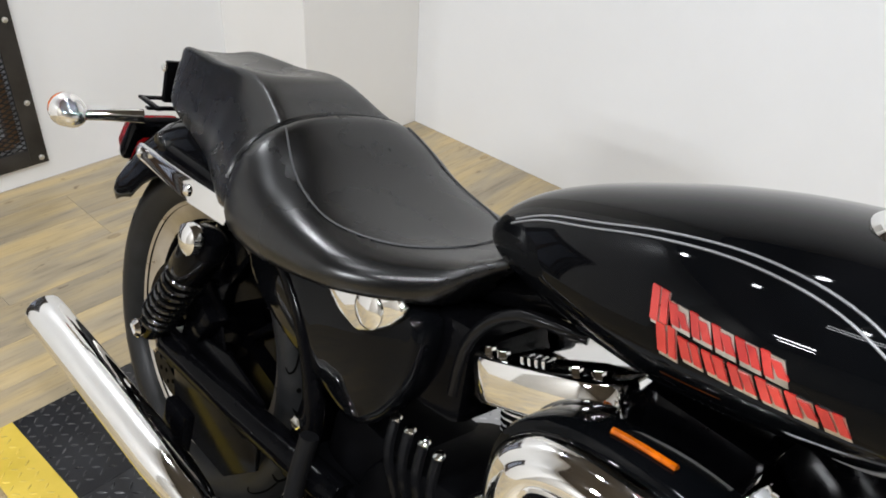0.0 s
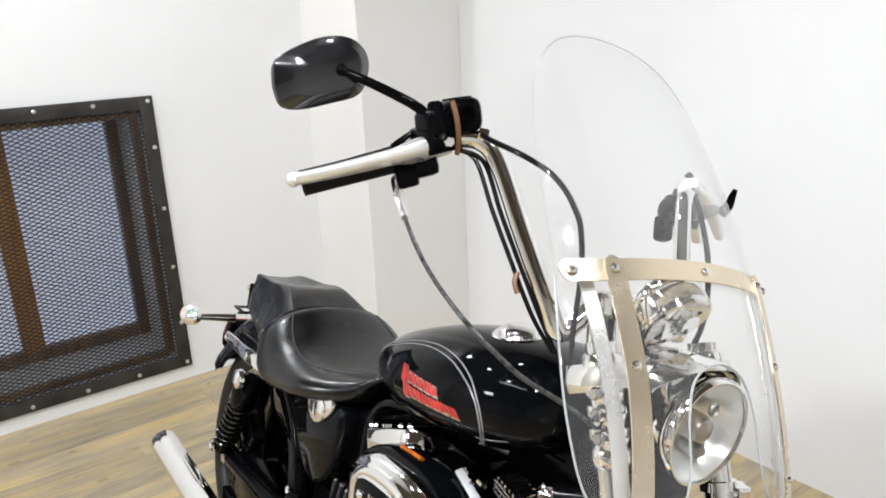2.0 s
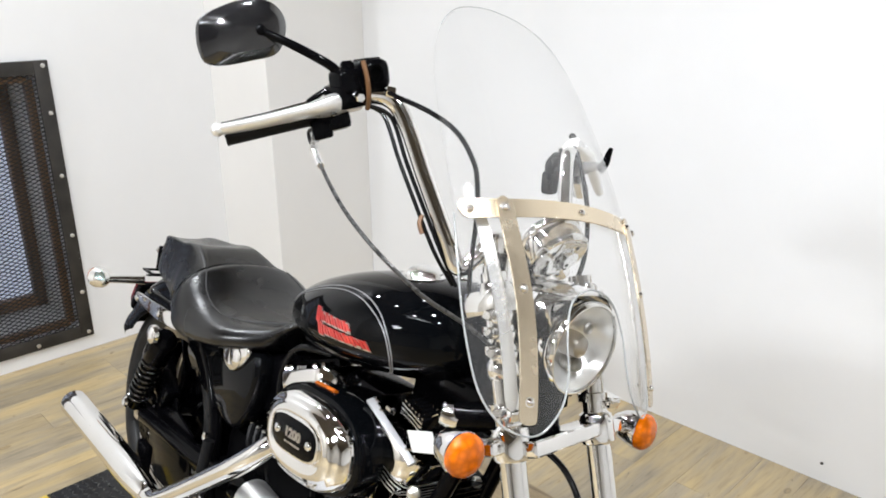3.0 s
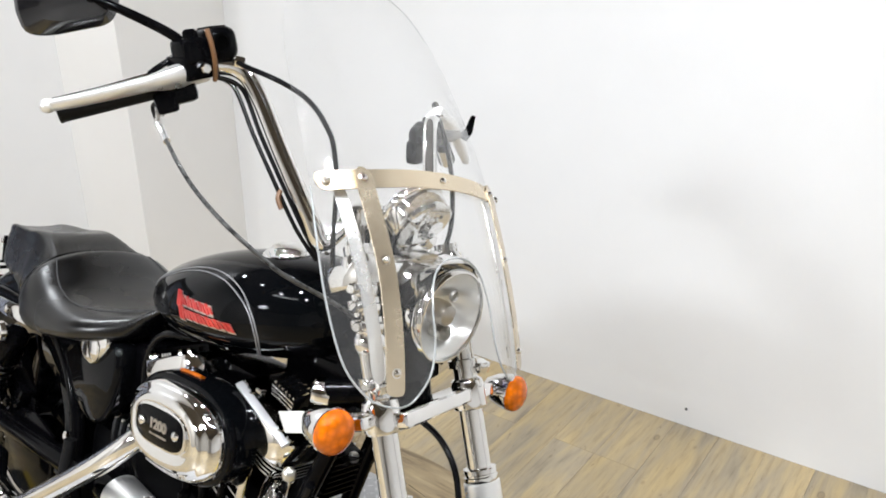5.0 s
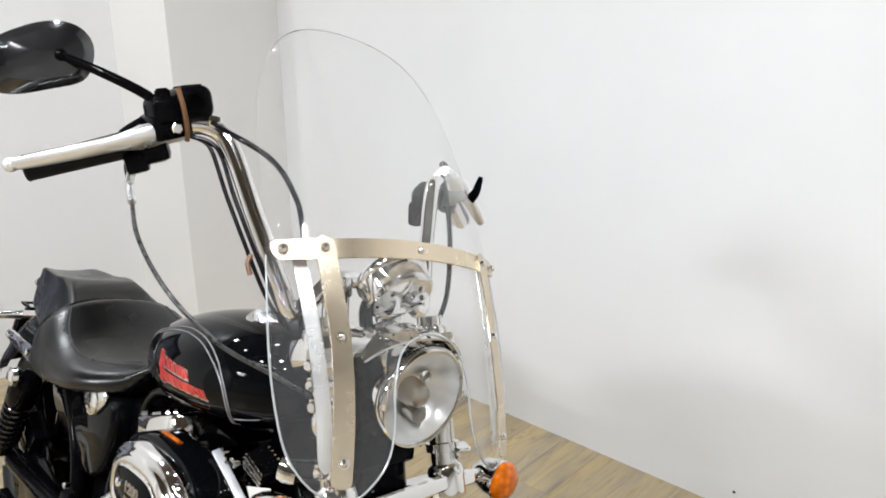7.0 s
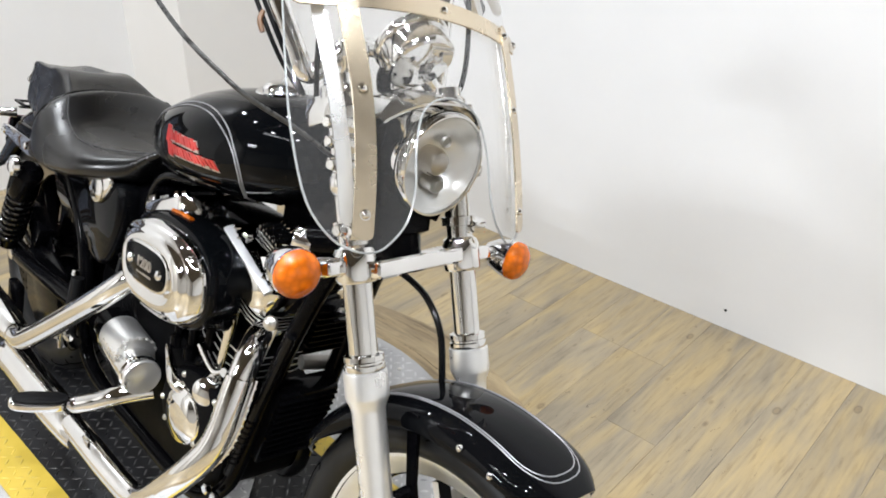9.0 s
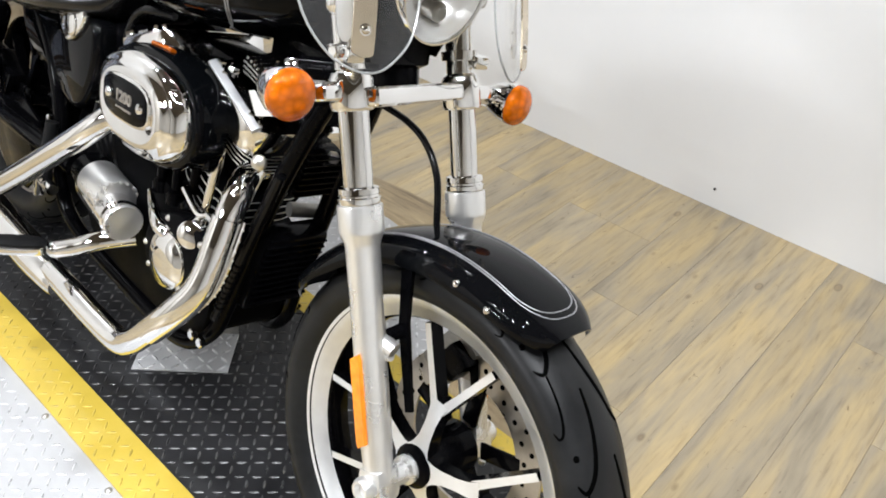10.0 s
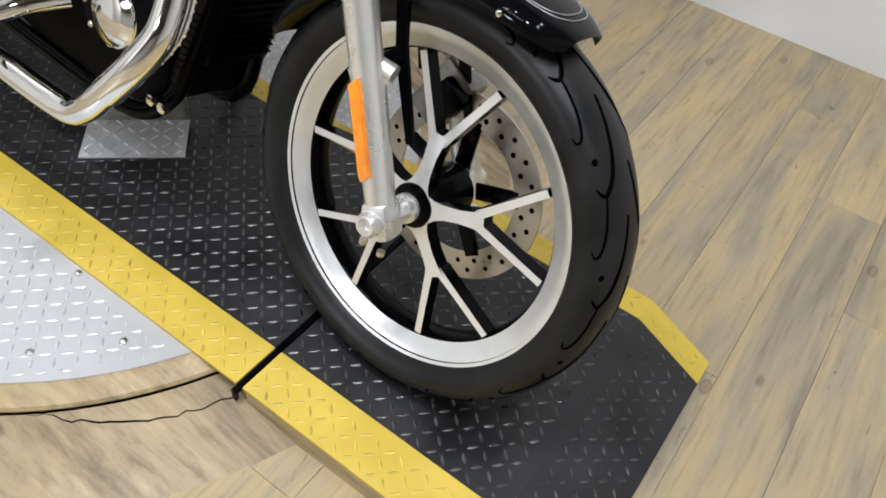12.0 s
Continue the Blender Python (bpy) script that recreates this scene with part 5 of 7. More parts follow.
# the arm's grey stands in for windshield glare lying over it
part("perch_arm", Mesh().tube([(0.290, 0.240, 1.162), (0.298, 0.262, 1.166), (0.308, 0.282, 1.174)], lambda u: 0.017 - 0.009 * u, 12), CALIPER, cp, "grey clutch lever perch arm")
part("mirror_blade", Mesh().tube([(0.310, 0.291, 1.168), (0.322, 0.290, 1.182), (0.324, 0.292, 1.200), (0.330, 0.288, 1.212)], lambda u: 0.010 - 0.006 * u, 10, flat=0.4), BLACK, cp, "thin black mirror stem tip")

# --- cables ---
TC = [(0.236, -0.298, 1.150), (0.217, -0.300, 1.140), (0.237, -0.300, 1.117), (0.284, -0.312, 1.098), (0.352, -0.331, 1.074), (0.397, -0.333, 1.050), (0.445, -0.329, 1.026), (0.480, -0.318, 1.006), (0.502, -0.297, 0.986), (0.520, -0.272, 0.967), (0.540, -0.205, 0.934), (0.530, -0.135, 0.895)]
tc = part("throttle_cable", Mesh().tube(TC, 0.0029, 10), CABLE, bike, "grey braided throttle cable")
part("ferrule", Mesh().tube([TC[0], TC[2]], 0.0062, 10, smooth=0), ALLOY, tc)
part("ferrule", Mesh().tube([TC[2], TC[3]], 0.0052, 10, smooth=0), ALLOY, tc)
part("brake_hose", Mesh().tube([(0.285, -0.222, 1.222), (0.315, -0.222, 1.216), (0.365, -0.222, 1.208), (0.391, -0.210, 1.200), (0.413, -0.196, 1.189), (0.432, -0.185, 1.173), (0.446, -0.175, 1.152), (0.451, -0.164, 1.130), (0.449, -0.146, 1.077), (0.442, -0.130, 0.993), (0.44, -0.115, 0.93)], 0.0037, 10), HOSE, bike, "black brake hose")
part("clutch_cable", Mesh().tube([(0.285, 0.235, 1.200), (0.330, 0.215, 1.160), (0.390, 0.185, 1.080), (0.402, 0.182, 0.985), (0.38, 0.15, 0.90), (0.30, 0.1, 0.78)], 0.0045, 10), HOSE, bike, "black clutch cable")
g = Mesh()
for off in (0.0, 0.008):
    g.tube([(0.268 - off, -0.235, 1.196), (0.287 - off, -0.205 - off, 1.185), (0.318 - off, -0.186 - off, 1.125), (0.352 - off, -0.166 - off, 1.065), (0.388 - off, -0.142 - off, 1.000), (0.41 - off, -0.12, 0.955)], 0.0032, 8)
part("bar_wiring", g, HOSE, bike, "black wiring tied along the bar")
for z, x, y in ((1.045, 0.366, -0.155),):
    part("cable_tie", Mesh().tube([(x - 0.010, y - 0.012, z + 0.006), (x - 0.006, y - 0.018, z - 0.006), (x + 0.002, y - 0.016, z - 0.02)], 0.0035, 6), BRONZE, bike, "brown cable tie")
part("brake_line", Mesh().tube([(0.46, 0.05, 0.715), (0.515, 0.05, 0.712), (0.560, 0.05, 0.698), (0.598, 0.05, 0.662), (0.622, 0.05, 0.598), (0.640, 0.055, 0.52), (0.66, 0.065, 0.44)], 0.0052, 10), HOSE, bike, "black front brake line")

# --- windshield ---
def shield_at(y, z, out=0.0):
    """A point of the sheet, or off its front, in the sheet's own half-width and height; the whole sits a little turned with the fork."""
    u = z - 1.0
    p = Vector((0.587 - 0.55 * u - 0.65 * u * u - 0.9 * y * y - 9.0 * y ** 4, y, z)) + shield_normal(y, z) * out
    return Vector((p.x - 0.05 * p.y - 0.003, p.y - 0.011 + 0.06 * (p.z - 1.09), p.z - 0.036 * p.y - 0.004))


def shield_normal(y, z):
    return Vector((1, 1.8 * y + 36.0 * y ** 3, 0.55 + 1.3 * (z - 1.0))).normalized()


# half outline from the top centre round the lower lobe and up the headlamp cut-out
SHIELD = [(0.000, 1.395), (0.060, 1.391), (0.120, 1.372), (0.162, 1.335), (0.191, 1.280), (0.207, 1.20), (0.214, 1.10), (0.220, 1.0), (0.218, 0.93), (0.206, 0.868), (0.181, 0.834), (0.154, 0.823), (0.132, 0.823), (0.112, 0.833),
          (0.086, 0.860), (0.073, 0.898), (0.070, 0.94), (0.058, 0.978), (0.038, 0.996), (0.015, 1.003), (0.000, 1.0045)]


def build_windshield():
    dense = spline([(y, z, 0) for y, z in SHIELD], 4)
    # sheet as a grid between outer and inner boundary, row by row in height
    g = Mesh()
    zs = [0.8235 + (1.394 - 0.8235) * i / 60 for i in range(61)]

    def span(z):
        hits = []
        for a, b in zip(dense, dense[1:]):
            if (a.y - z) * (b.y - z) <= 0 and abs(a.y - b.y) > 1e-9:
                hits.append(a.x + (b.x - a.x) * (z - a.y) / (b.y - a.y))
        if not hits:
            return None
        return (min(hits) if len(hits) > 1 else 0.0, max(hits))
    cut = 1.0045

    def ring(z, s0, s1):
        ys = [s0 + (s1 - s0) * j / 24 for j in range(25)]
        return [shield_at(y, z) for y in ys] + [shield_at(y, z, -0.0045) for y in ys[::-1]]
    upper = [z for z in zs if z > cut]
    g.rings([ring(z, -span(z)[1], span(z)[1]) for z in [cut] + upper if span(z)], caps=False)
    for sgn in (-1, 1):
        g.rings([ring(z, sgn * span(z)[0], sgn * span(z)[1]) for z in [q for q in zs if q < cut] + [cut - 0.0003] if span(z)], caps=False)
    ws = part("windshield", g, CLEAR, bike, "clear polycarbonate windshield with alloy straps", 180)
    ws.visible_shadow = False
    for sgn in (-1, 1):
        low = [shield_at(sgn * q.x, q.y, -0.002) for q in dense if q.y < 1.075]
        part("polished_edge", Mesh().tube(low, 0.0014, 6, smooth=0), EDGE, ws, "polished sheet edge")
    crown = [q for q in dense if q.y >= 1.33]
    top = [shield_at(-q.x, q.y, -0.002) for q in crown][::-1] + [shield_at(q.x, q.y, -0.002) for q in crown][1:]
    part("top_edge", Mesh().tube(top, 0.0007, 6, smooth=0), EDGE, ws)

    def strap(line, w, name, metal, out=0.004, thick=0.0028):
        """A flat strap laid on the sheet along a line of half-widths and heights."""
        p = spline([(y, z, 0) for y, z in line], 8)
        rows = []
        for i, q in enumerate(p):
            t = (p[min(i + 1, len(p) - 1)] - p[max(i - 1, 0)]).normalized()
            across = Vector((-t.y, t.x))
            end = min(i, len(p) - 1 - i) / 3
            half = w / 2 * (math.sqrt(max(0.06, 1 - (1 - end) ** 2)) if end < 1 else 1)
            e = [(q.x + across.x * half * k, q.y + across.y * half * k) for k in (-1, 1)]
            rows.append([shield_at(*e[0], out), shield_at(*e[1], out), shield_at(*e[1], out + thick), shield_at(*e[0], out + thick)])
        return part(name, Mesh().rings(rows, 0, True, True), metal, ws, "flat polished metal strap", 30)

    def zc(y):
        return 1.103 - 0.55 * y * y
    strap([(y, zc(y)) for y in (-0.211 + 0.03517 * i for i in range(13))], 0.0218, "cross_strap", STRAP)
    for sgn in (-1, 1):
        strap([(sgn * y, z) for y, z in ((0.151, 1.104), (0.148, 1.05), (0.144, 0.99), (0.145, 0.92), (0.148, 0.865), (0.150, 0.836))], 0.0245, "side_strap", STRAP, 0.007)
        # support bar behind the sheet
        strap([(sgn * y, z) for y, z in ((0.180, 1.09), (0.170, 1.0), (0.164, 0.92), (0.162, 0.85))], 0.018, "support_bar", ALLOY, -0.012)
        for y, z in ((0.198, zc(0.198)), (0.151, zc(0.151)), (0.144, 0.9945), (0.147, 0.863)):
            g = Mesh()
            dome(g, shield_at(sgn * y, z, 0.0095), shield_normal(sgn * y, z), 0.0054, 0.005)
            part("acorn_bolt", g, CHROME, ws)
            g = Mesh().lathe([(0.0066, 0.0), (0.0066, 0.0012), (0.005, 0.0014)], Matrix.Translation(shield_at(sgn * y, z, 0.0088)) @ axes(shield_normal(sgn * y, z)), 16)
            part("washer", g, CHROME, ws)
    g = Mesh()
    dome(g, shield_at(0.0, zc(0.0), 0.0066), shield_normal(0, 1.1), 0.0054, 0.005)
    part("acorn_bolt", g, CHROME, ws)


build_windshield()

# --- fuel tank ---
TANK = [(-0.150, 0.030, 0.762, 0.738), (-0.125, 0.058, 0.795, 0.728), (-0.080, 0.088, 0.828, 0.722), (0.0, 0.126, 0.866, 0.720), (0.10, 0.155, 0.902, 0.722), (0.20, 0.163, 0.925, 0.738), (0.30, 0.148, 0.934, 0.757), (0.36, 0.118, 0.926, 0.780), (0.40, 0.075, 0.905, 0.808), (0.415, 0.030, 0.880, 0.838)]
POW = 2.35


def tank_section(x):
    w, zt, zb = lerp_keys(TANK, x)
    zc = zb + 0.44 * (zt - zb)
    return w, zt, zb, zc


def tank_side(x, z):
    w, zt, zb, zc = tank_section(x)
    h = (zt - zc) if z > zc else (zc - zb)
    return w * max(0.0, 1 - min(1, abs(z - zc) / h) ** POW) ** (1 / POW)


def tank_mesh():
    rings = []
    for i in range(49):
        u = i / 48
        x = -0.150 + 0.565 * (0.5 - 0.5 * math.cos(math.pi * u))
        w, zt, zb, zc = tank_section(x)
        ring = []
        for j in range(48):
            a = 2 * math.pi * j / 48
            cy, sz = math.cos(a), math.sin(a)
            y = w * math.copysign(abs(cy) ** (2 / POW), cy)
            h = (zt - zc) if sz > 0 else (zc - zb)
            ring.append((x, y, zc + h * math.copysign(abs(sz) ** (2 / POW), sz)))
        rings.append(ring)
    return Mesh().rings(rings)


tank = part("fuel_tank", tank_mesh(), PAINT, bike, "gloss black peanut fuel tank with silver pinstripe", 60)
for sgn in (-1, 1):
    for off in (0.0, 0.0075):
        base = [(-0.09, 0.792), (-0.045, 0.818), (0.02, 0.843), (0.09, 0.868), (0.16, 0.884), (0.225, 0.886), (0.275, 0.872), (0.303, 0.845), (0.314, 0.815), (0.306, 0.790), (0.288, 0.772), (0.262, 0.760)]
        dense = spline([(x - off * 0.6, z - off * (0.9 if x < 0.28 else 0.2), 0) for x, z in base], 6)
        pts = [Vector((q.x, sgn * (tank_side(q.x, q.y) + 0.0004), q.y)) for q in dense]
        part("pinstripe", Mesh().tube(pts, 0.0013, 5, smooth=0), SILVERLINE, tank)
    # emblem: two stepped rows of red bars with bright edges
    rowsd = (((0.108, 0.823), (0.222, 0.829), 6, 0.0165), ((0.124, 0.802), (0.270, 0.813), 7, 0.0150))

    def slab(xa, za, xb, zb_, hh, u0, u1, grow, lift, n):
        g = Mesh()
        rings = []
        for i in range(n + 1):
            u = u0 + (u1 - u0) * i / n
            ring = []
            for e, lf in ((-0.5, -0.002), (-0.5, lift), (0.5, lift), (0.5, -0.002)):
                x = xa + (xb - xa) * u - e * 0.010
                z = za + (zb_ - za) * u + e * (hh + 2 * grow)
                ring.append((x, sgn * (tank_side(x, z) + lf), z))
            rings.append(ring)
        return g.rings(rings)
    rn = random.Random(5)
    for (xa, za), (xb, zb_), n, hh in rowsd:
        for q in range(n):
            tall = 1.55 if q == 0 else 1.0
            u0, u1 = q / n + 0.012, (q + 1) / n - 0.016
            part("emblem_edge", slab(xa + 0.0016, za - 0.0016, xb + 0.0016, zb_ - 0.0016, hh * tall, u0 - 0.001, u1 + 0.001, 0.0004, 0.0010, 2), DISC, tank, "bright edge of an emblem bar", 20)
            mid = u0 + (u1 - u0) * rn.uniform(0.40, 0.5)
            for a, c_, s in ((u0, mid, rn.uniform(0.86, 1.0)), (mid + 0.016, u1, rn.uniform(0.62, 0.98))):
                part("emblem_bar", slab(xa, za + hh * (1 - s) * rn.choice((-0.4, 0.4)), xb, zb_, hh * s * tall, a, c_, -0.0004, 0.0026, 2), REDPAINT, tank, "red enamel emblem bar", 20)
g = Mesh().lathe([(0.046, -0.012), (0.046, 0.002), (0.042, 0.006), (0.036, 0.006), (0.035, 0.010), (0.030, 0.016), (0.018, 0.020), (0.001, 0.021)], Matrix.Translation((0.245, -0.038, 0.924)) @ axes((0.05, -0.2, 1)), 36)
part("fuel_cap", g, CHROME, tank, "chrome screw fuel cap")
g = Mesh().lathe([(0.034, -0.012), (0.034, 0.004), (0.028, 0.008), (0.001, 0.009)], Matrix.Translation((0.262, 0.055, 0.924)) @ axes((0.05, 0.25, 1)), 32)
part("fuel_gauge", g, CHROME, tank, "chrome fuel gauge cap")
g = Mesh()
for x in (0.04, 0.12, 0.2, 0.28):
    g.tube([(x, -tank_side(x, 0.75) - 0.0005, 0.750 + 0.01 * (x > 0.25)), (x + 0.075, -tank_side(x + 0.075, 0.752) - 0.0005, 0.752 + 0.012 * (x > 0.2))], 0.0025, 5, smooth=0)
part("seam", g, PAINT, tank)

# --- seat ---
def loft(keys, n, x0, x1, pow_top=2.6, pow_bot=5.0, k=40, dish=0.0, mid=0.45):
    rings = []
    for i in range(n + 1):
        u = i / n
        x = x0 + (x1 - x0) * (0.5 - 0.5 * math.cos(math.pi * u))
        w, zt, zb = lerp_keys(keys, x)
        zc = zb + mid * (zt - zb)
        ring = []
        for j in range(k):
            a = 2 * math.pi * j / k
            cy, sz = math.cos(a), math.sin(a)
            pw = pow_top if sz > 0 else pow_bot
            y = w * math.copysign(abs(cy) ** (2 / pw), cy)
            h = (zt - zc) if sz > 0 else (zc - zb)
            z = zc + h * math.copysign(abs(sz) ** (2 / pw), sz)
            if sz > 0 and dish:
                z -= dish * (1 - (y / w) ** 2) ** 2 * math.sin(math.pi * u)
            ring.append((x, y, z))
        rings.append(ring)
    return Mesh().rings(rings)


RIDER = [(-0.503, 0.120, 0.735, 0.630), (-0.492, 0.160, 0.758, 0.606), (-0.470, 0.180, 0.772, 0.590), (-0.435, 0.187, 0.760, 0.586), (-0.38, 0.188, 0.732, 0.592), (-0.32, 0.185, 0.714, 0.606), (-0.25, 0.176, 0.706, 0.624), (-0.20, 0.153, 0.709, 0.637), (-0.165, 0.127, 0.717, 0.646), (-0.145, 0.109, 0.724, 0.656), (-0.125, 0.088, 0.733, 0.690), (-0.100, 0.068, 0.745, 0.718), (-0.065, 0.047, 0.760, 0.742), (-0.030, 0.035, 0.772, 0.760)]
# station, half-width at the skirt, half-width of the top, top, foot
PILLION = [(-0.862, 0.042, 0.034, 0.722, 0.672), (-0.854, 0.062, 0.053, 0.742, 0.662), (-0.832, 0.077, 0.064, 0.757, 0.655), (-0.78, 0.089, 0.071, 0.764, 0.648), (-0.70, 0.102, 0.077, 0.770, 0.640), (-0.645, 0.113, 0.082, 0.780, 0.633), (-0.610, 0.126, 0.083, 0.783, 0.628),
           (-0.580, 0.136, 0.084, 0.781, 0.622), (-0.545, 0.150, 0.089, 0.773, 0.617), (-0.515, 0.160, 0.096, 0.763, 0.617), (-0.485, 0.166, 0.105, 0.753, 0.628), (-0.462, 0.160, 0.105, 0.743, 0.645), (-0.455, 0.140, 0.092, 0.734, 0.655)]


def pillion_half(x):
    """Half section of the pillion pad, from the top's middle out over the edge and down to the foot."""
    w, wt, zt, zb = lerp_keys(PILLION, x)
    dip = 0.011 * max(0.0, min(1.0, (-0.59 - x) / 0.06)) * max(0.0, min(1.0, (x + 0.87) / 0.05))
    h = zt - zb
    g = w - wt
    return [(0.0, zt - dip), (0.45 * wt, zt - 0.85 * dip), (0.72 * wt, zt - 0.45 * dip), (0.86 * wt, zt - 0.16 * dip - 0.0006), (0.95 * wt, zt - 0.0022), (wt + 0.02 * g, zt - 0.0058), (wt + 0.08 * g, zt - 0.0115), (wt + 0.16 * g, zt - 0.020),
            (wt + 0.42 * g, zt - 0.30 * h), (wt + 0.70 * g, zt - 0.52 * h), (wt + 0.92 * g, zt - 0.74 * h), (w, zt - 0.90 * h), (w * 0.98, zb + 0.004), (w * 0.94, zb), (0.5 * w, zb), (0.0, zb)]


def pillion_mesh():
    rings = []
    for i in range(57):
        half = pillion_half(-0.866 + 0.411 * (0.5 - 0.5 * math.cos(math.pi * i / 56)))
        x = -0.866 + 0.411 * (0.5 - 0.5 * math.cos(math.pi * i / 56))
        rings.append([(x, y, z) for y, z in half] + [(x, -y, z) for y, z in half[-2:0:-1]])
    return Mesh().rings(rings)


seat = part("seat", loft(RIDER, 48, -0.503, -0.03, 2.25, 3.4, dish=0.012, mid=0.36), LEATHER, bike, "black vinyl two-up seat", 60)
seat.location.y = 0.007
part("pillion_pad", pillion_mesh(), LEATHER, seat, "raised black pillion pad", 75)
# welt between the two pads and stitched ring on the rider's pad
def pillion_top(x, y):
    if not -0.86 < x < -0.456:
        return 0.0
    half = pillion_half(x)
    for (y0, z0), (y1, z1) in zip(half[:12], half[1:12]):
        if y0 <= abs(y) <= y1 and y1 > y0:
            return z0 + (z1 - z0) * (abs(y) - y0) / (y1 - y0)
    return 0.0


def rider_top(x, y):
    w, zt, zb = lerp_keys(RIDER, x)
    zc = zb + 0.36 * (zt - zb)
    u = math.acos(max(-1, min(1, 1 - 2 * (x + 0.503) / 0.473))) / math.pi
    z = zc + (zt - zc) * max(0.0, 1 - min(1, abs(y) / w) ** 2.25) ** (1 / 2.25)
    return z - 0.012 * (1 - (y / w) ** 2) ** 2 * math.sin(math.pi * u)


welt = []
for i in range(61):
    y = -0.170 * math.cos(math.pi * i / 60)
    x = -0.460
    while x > -0.484 and pillion_top(x, y) < rider_top(x, y):
        x -= 0.0005
    welt.append((x, y, rider_top(x, y) + 0.001))
for _ in range(6):
    welt = [welt[0]] + [tuple((a + 2 * m + c) / 4 for a, m, c in zip(*q)) for q in zip(welt, welt[1:], welt[2:])] + [welt[-1]]
part("welt", Mesh().tube([Vector(q) for q in welt], 0.0050, 8, smooth=0), LEATHER, seat, "raised piping between the pads")
half = [(-0.465, 0.110), (-0.40, 0.132), (-0.32, 0.138), (-0.265, 0.122), (-0.225, 0.092), (-0.203, 0.050), (-0.196, 0.0)]
ring = spline([(x, -y, 0) for x, y in half] + [(x, y, 0) for x, y in half[-2::-1]], 6)
g = Mesh().tube([Vector((p.x, p.y, rider_top(p.x, p.y) + 0.0008)) for p in ring], 0.0014, 5, smooth=0)
part("stitching", g, STITCH, seat, "seat panel stitching")

# --- rear fender, light and struts ---
part("rear_fender", fender_mesh(RA, 0.372, 0.102, 78, 157, skirt=0.100, taper=0.18, nar=0.10), PAINT, bike, "gloss black rear fender", 60)
for sgn in (-1, 1):
    y = sgn * 0.122
    outline = [(-0.815, 0.570), (-0.826, 0.582), (-0.815, 0.595), (-0.64, 0.606), (-0.53, 0.616), (-0.512, 0.602), (-0.522, 0.578), (-0.64, 0.565)]
    g = Mesh().prism(outline, 0.008, Matrix.Translation((0, y + 0.004, 0)) @ pose(0, 0, 0, 90, 0, 0), 0.002)
    st = part("fender_strut", g, CHROME, bike, "polished flat fender strut")
    for x, z in ((-0.805, 0.583), (-0.645, 0.585)):
        g = Mesh()
        dome(g, (x, y + sgn * 0.005, z), (0, sgn, 0), 0.010, 0.006)
        part("strut_bolt", g, CHROME, st)
tl = part("tail_light", Mesh().box((0.060, 0.105, 0.080), Matrix.Translation((-1.022, 0.0, 0.525)) @ pose(0, 0, 0, 0, 28, 0), 0.018, 0, 3), REDLENS, bike, "red tail light")
part("light_base", Mesh().box((0.03, 0.12, 0.095), Matrix.Translation((-1.004, 0.0, 0.530)) @ pose(0, 0, 0, 0, 28, 0), 0.012), BLACK, tl)
g = Mesh().box((0.012, 0.10, 0.004), Matrix.Translation((-0.955, 0.0, 0.607)))
for y in (-0.05, 0.05):
    g.box((0.075, 0.010, 0.006), Matrix.Translation((-0.945, y, 0.620)), 0.002)
for x in (-0.975, -0.915):
    g.box((0.010, 0.11, 0.006), Matrix.Translation((x, 0, 0.620)), 0.002)
g.box((0.012, 0.07, 0.075), Matrix.Translation((-0.930, 0.0, 0.665)), 0.003)
part("plate_bracket", g, BLACK, bike, "black slotted plate bracket")
for sgn in (-1, 1):
    g = Mesh()
    dome(g, (-0.930, sgn * 0.036, 0.690), (0, sgn, 0), 0.008, 0.006)
    part("bracket_screw", g, CHROME, bike)

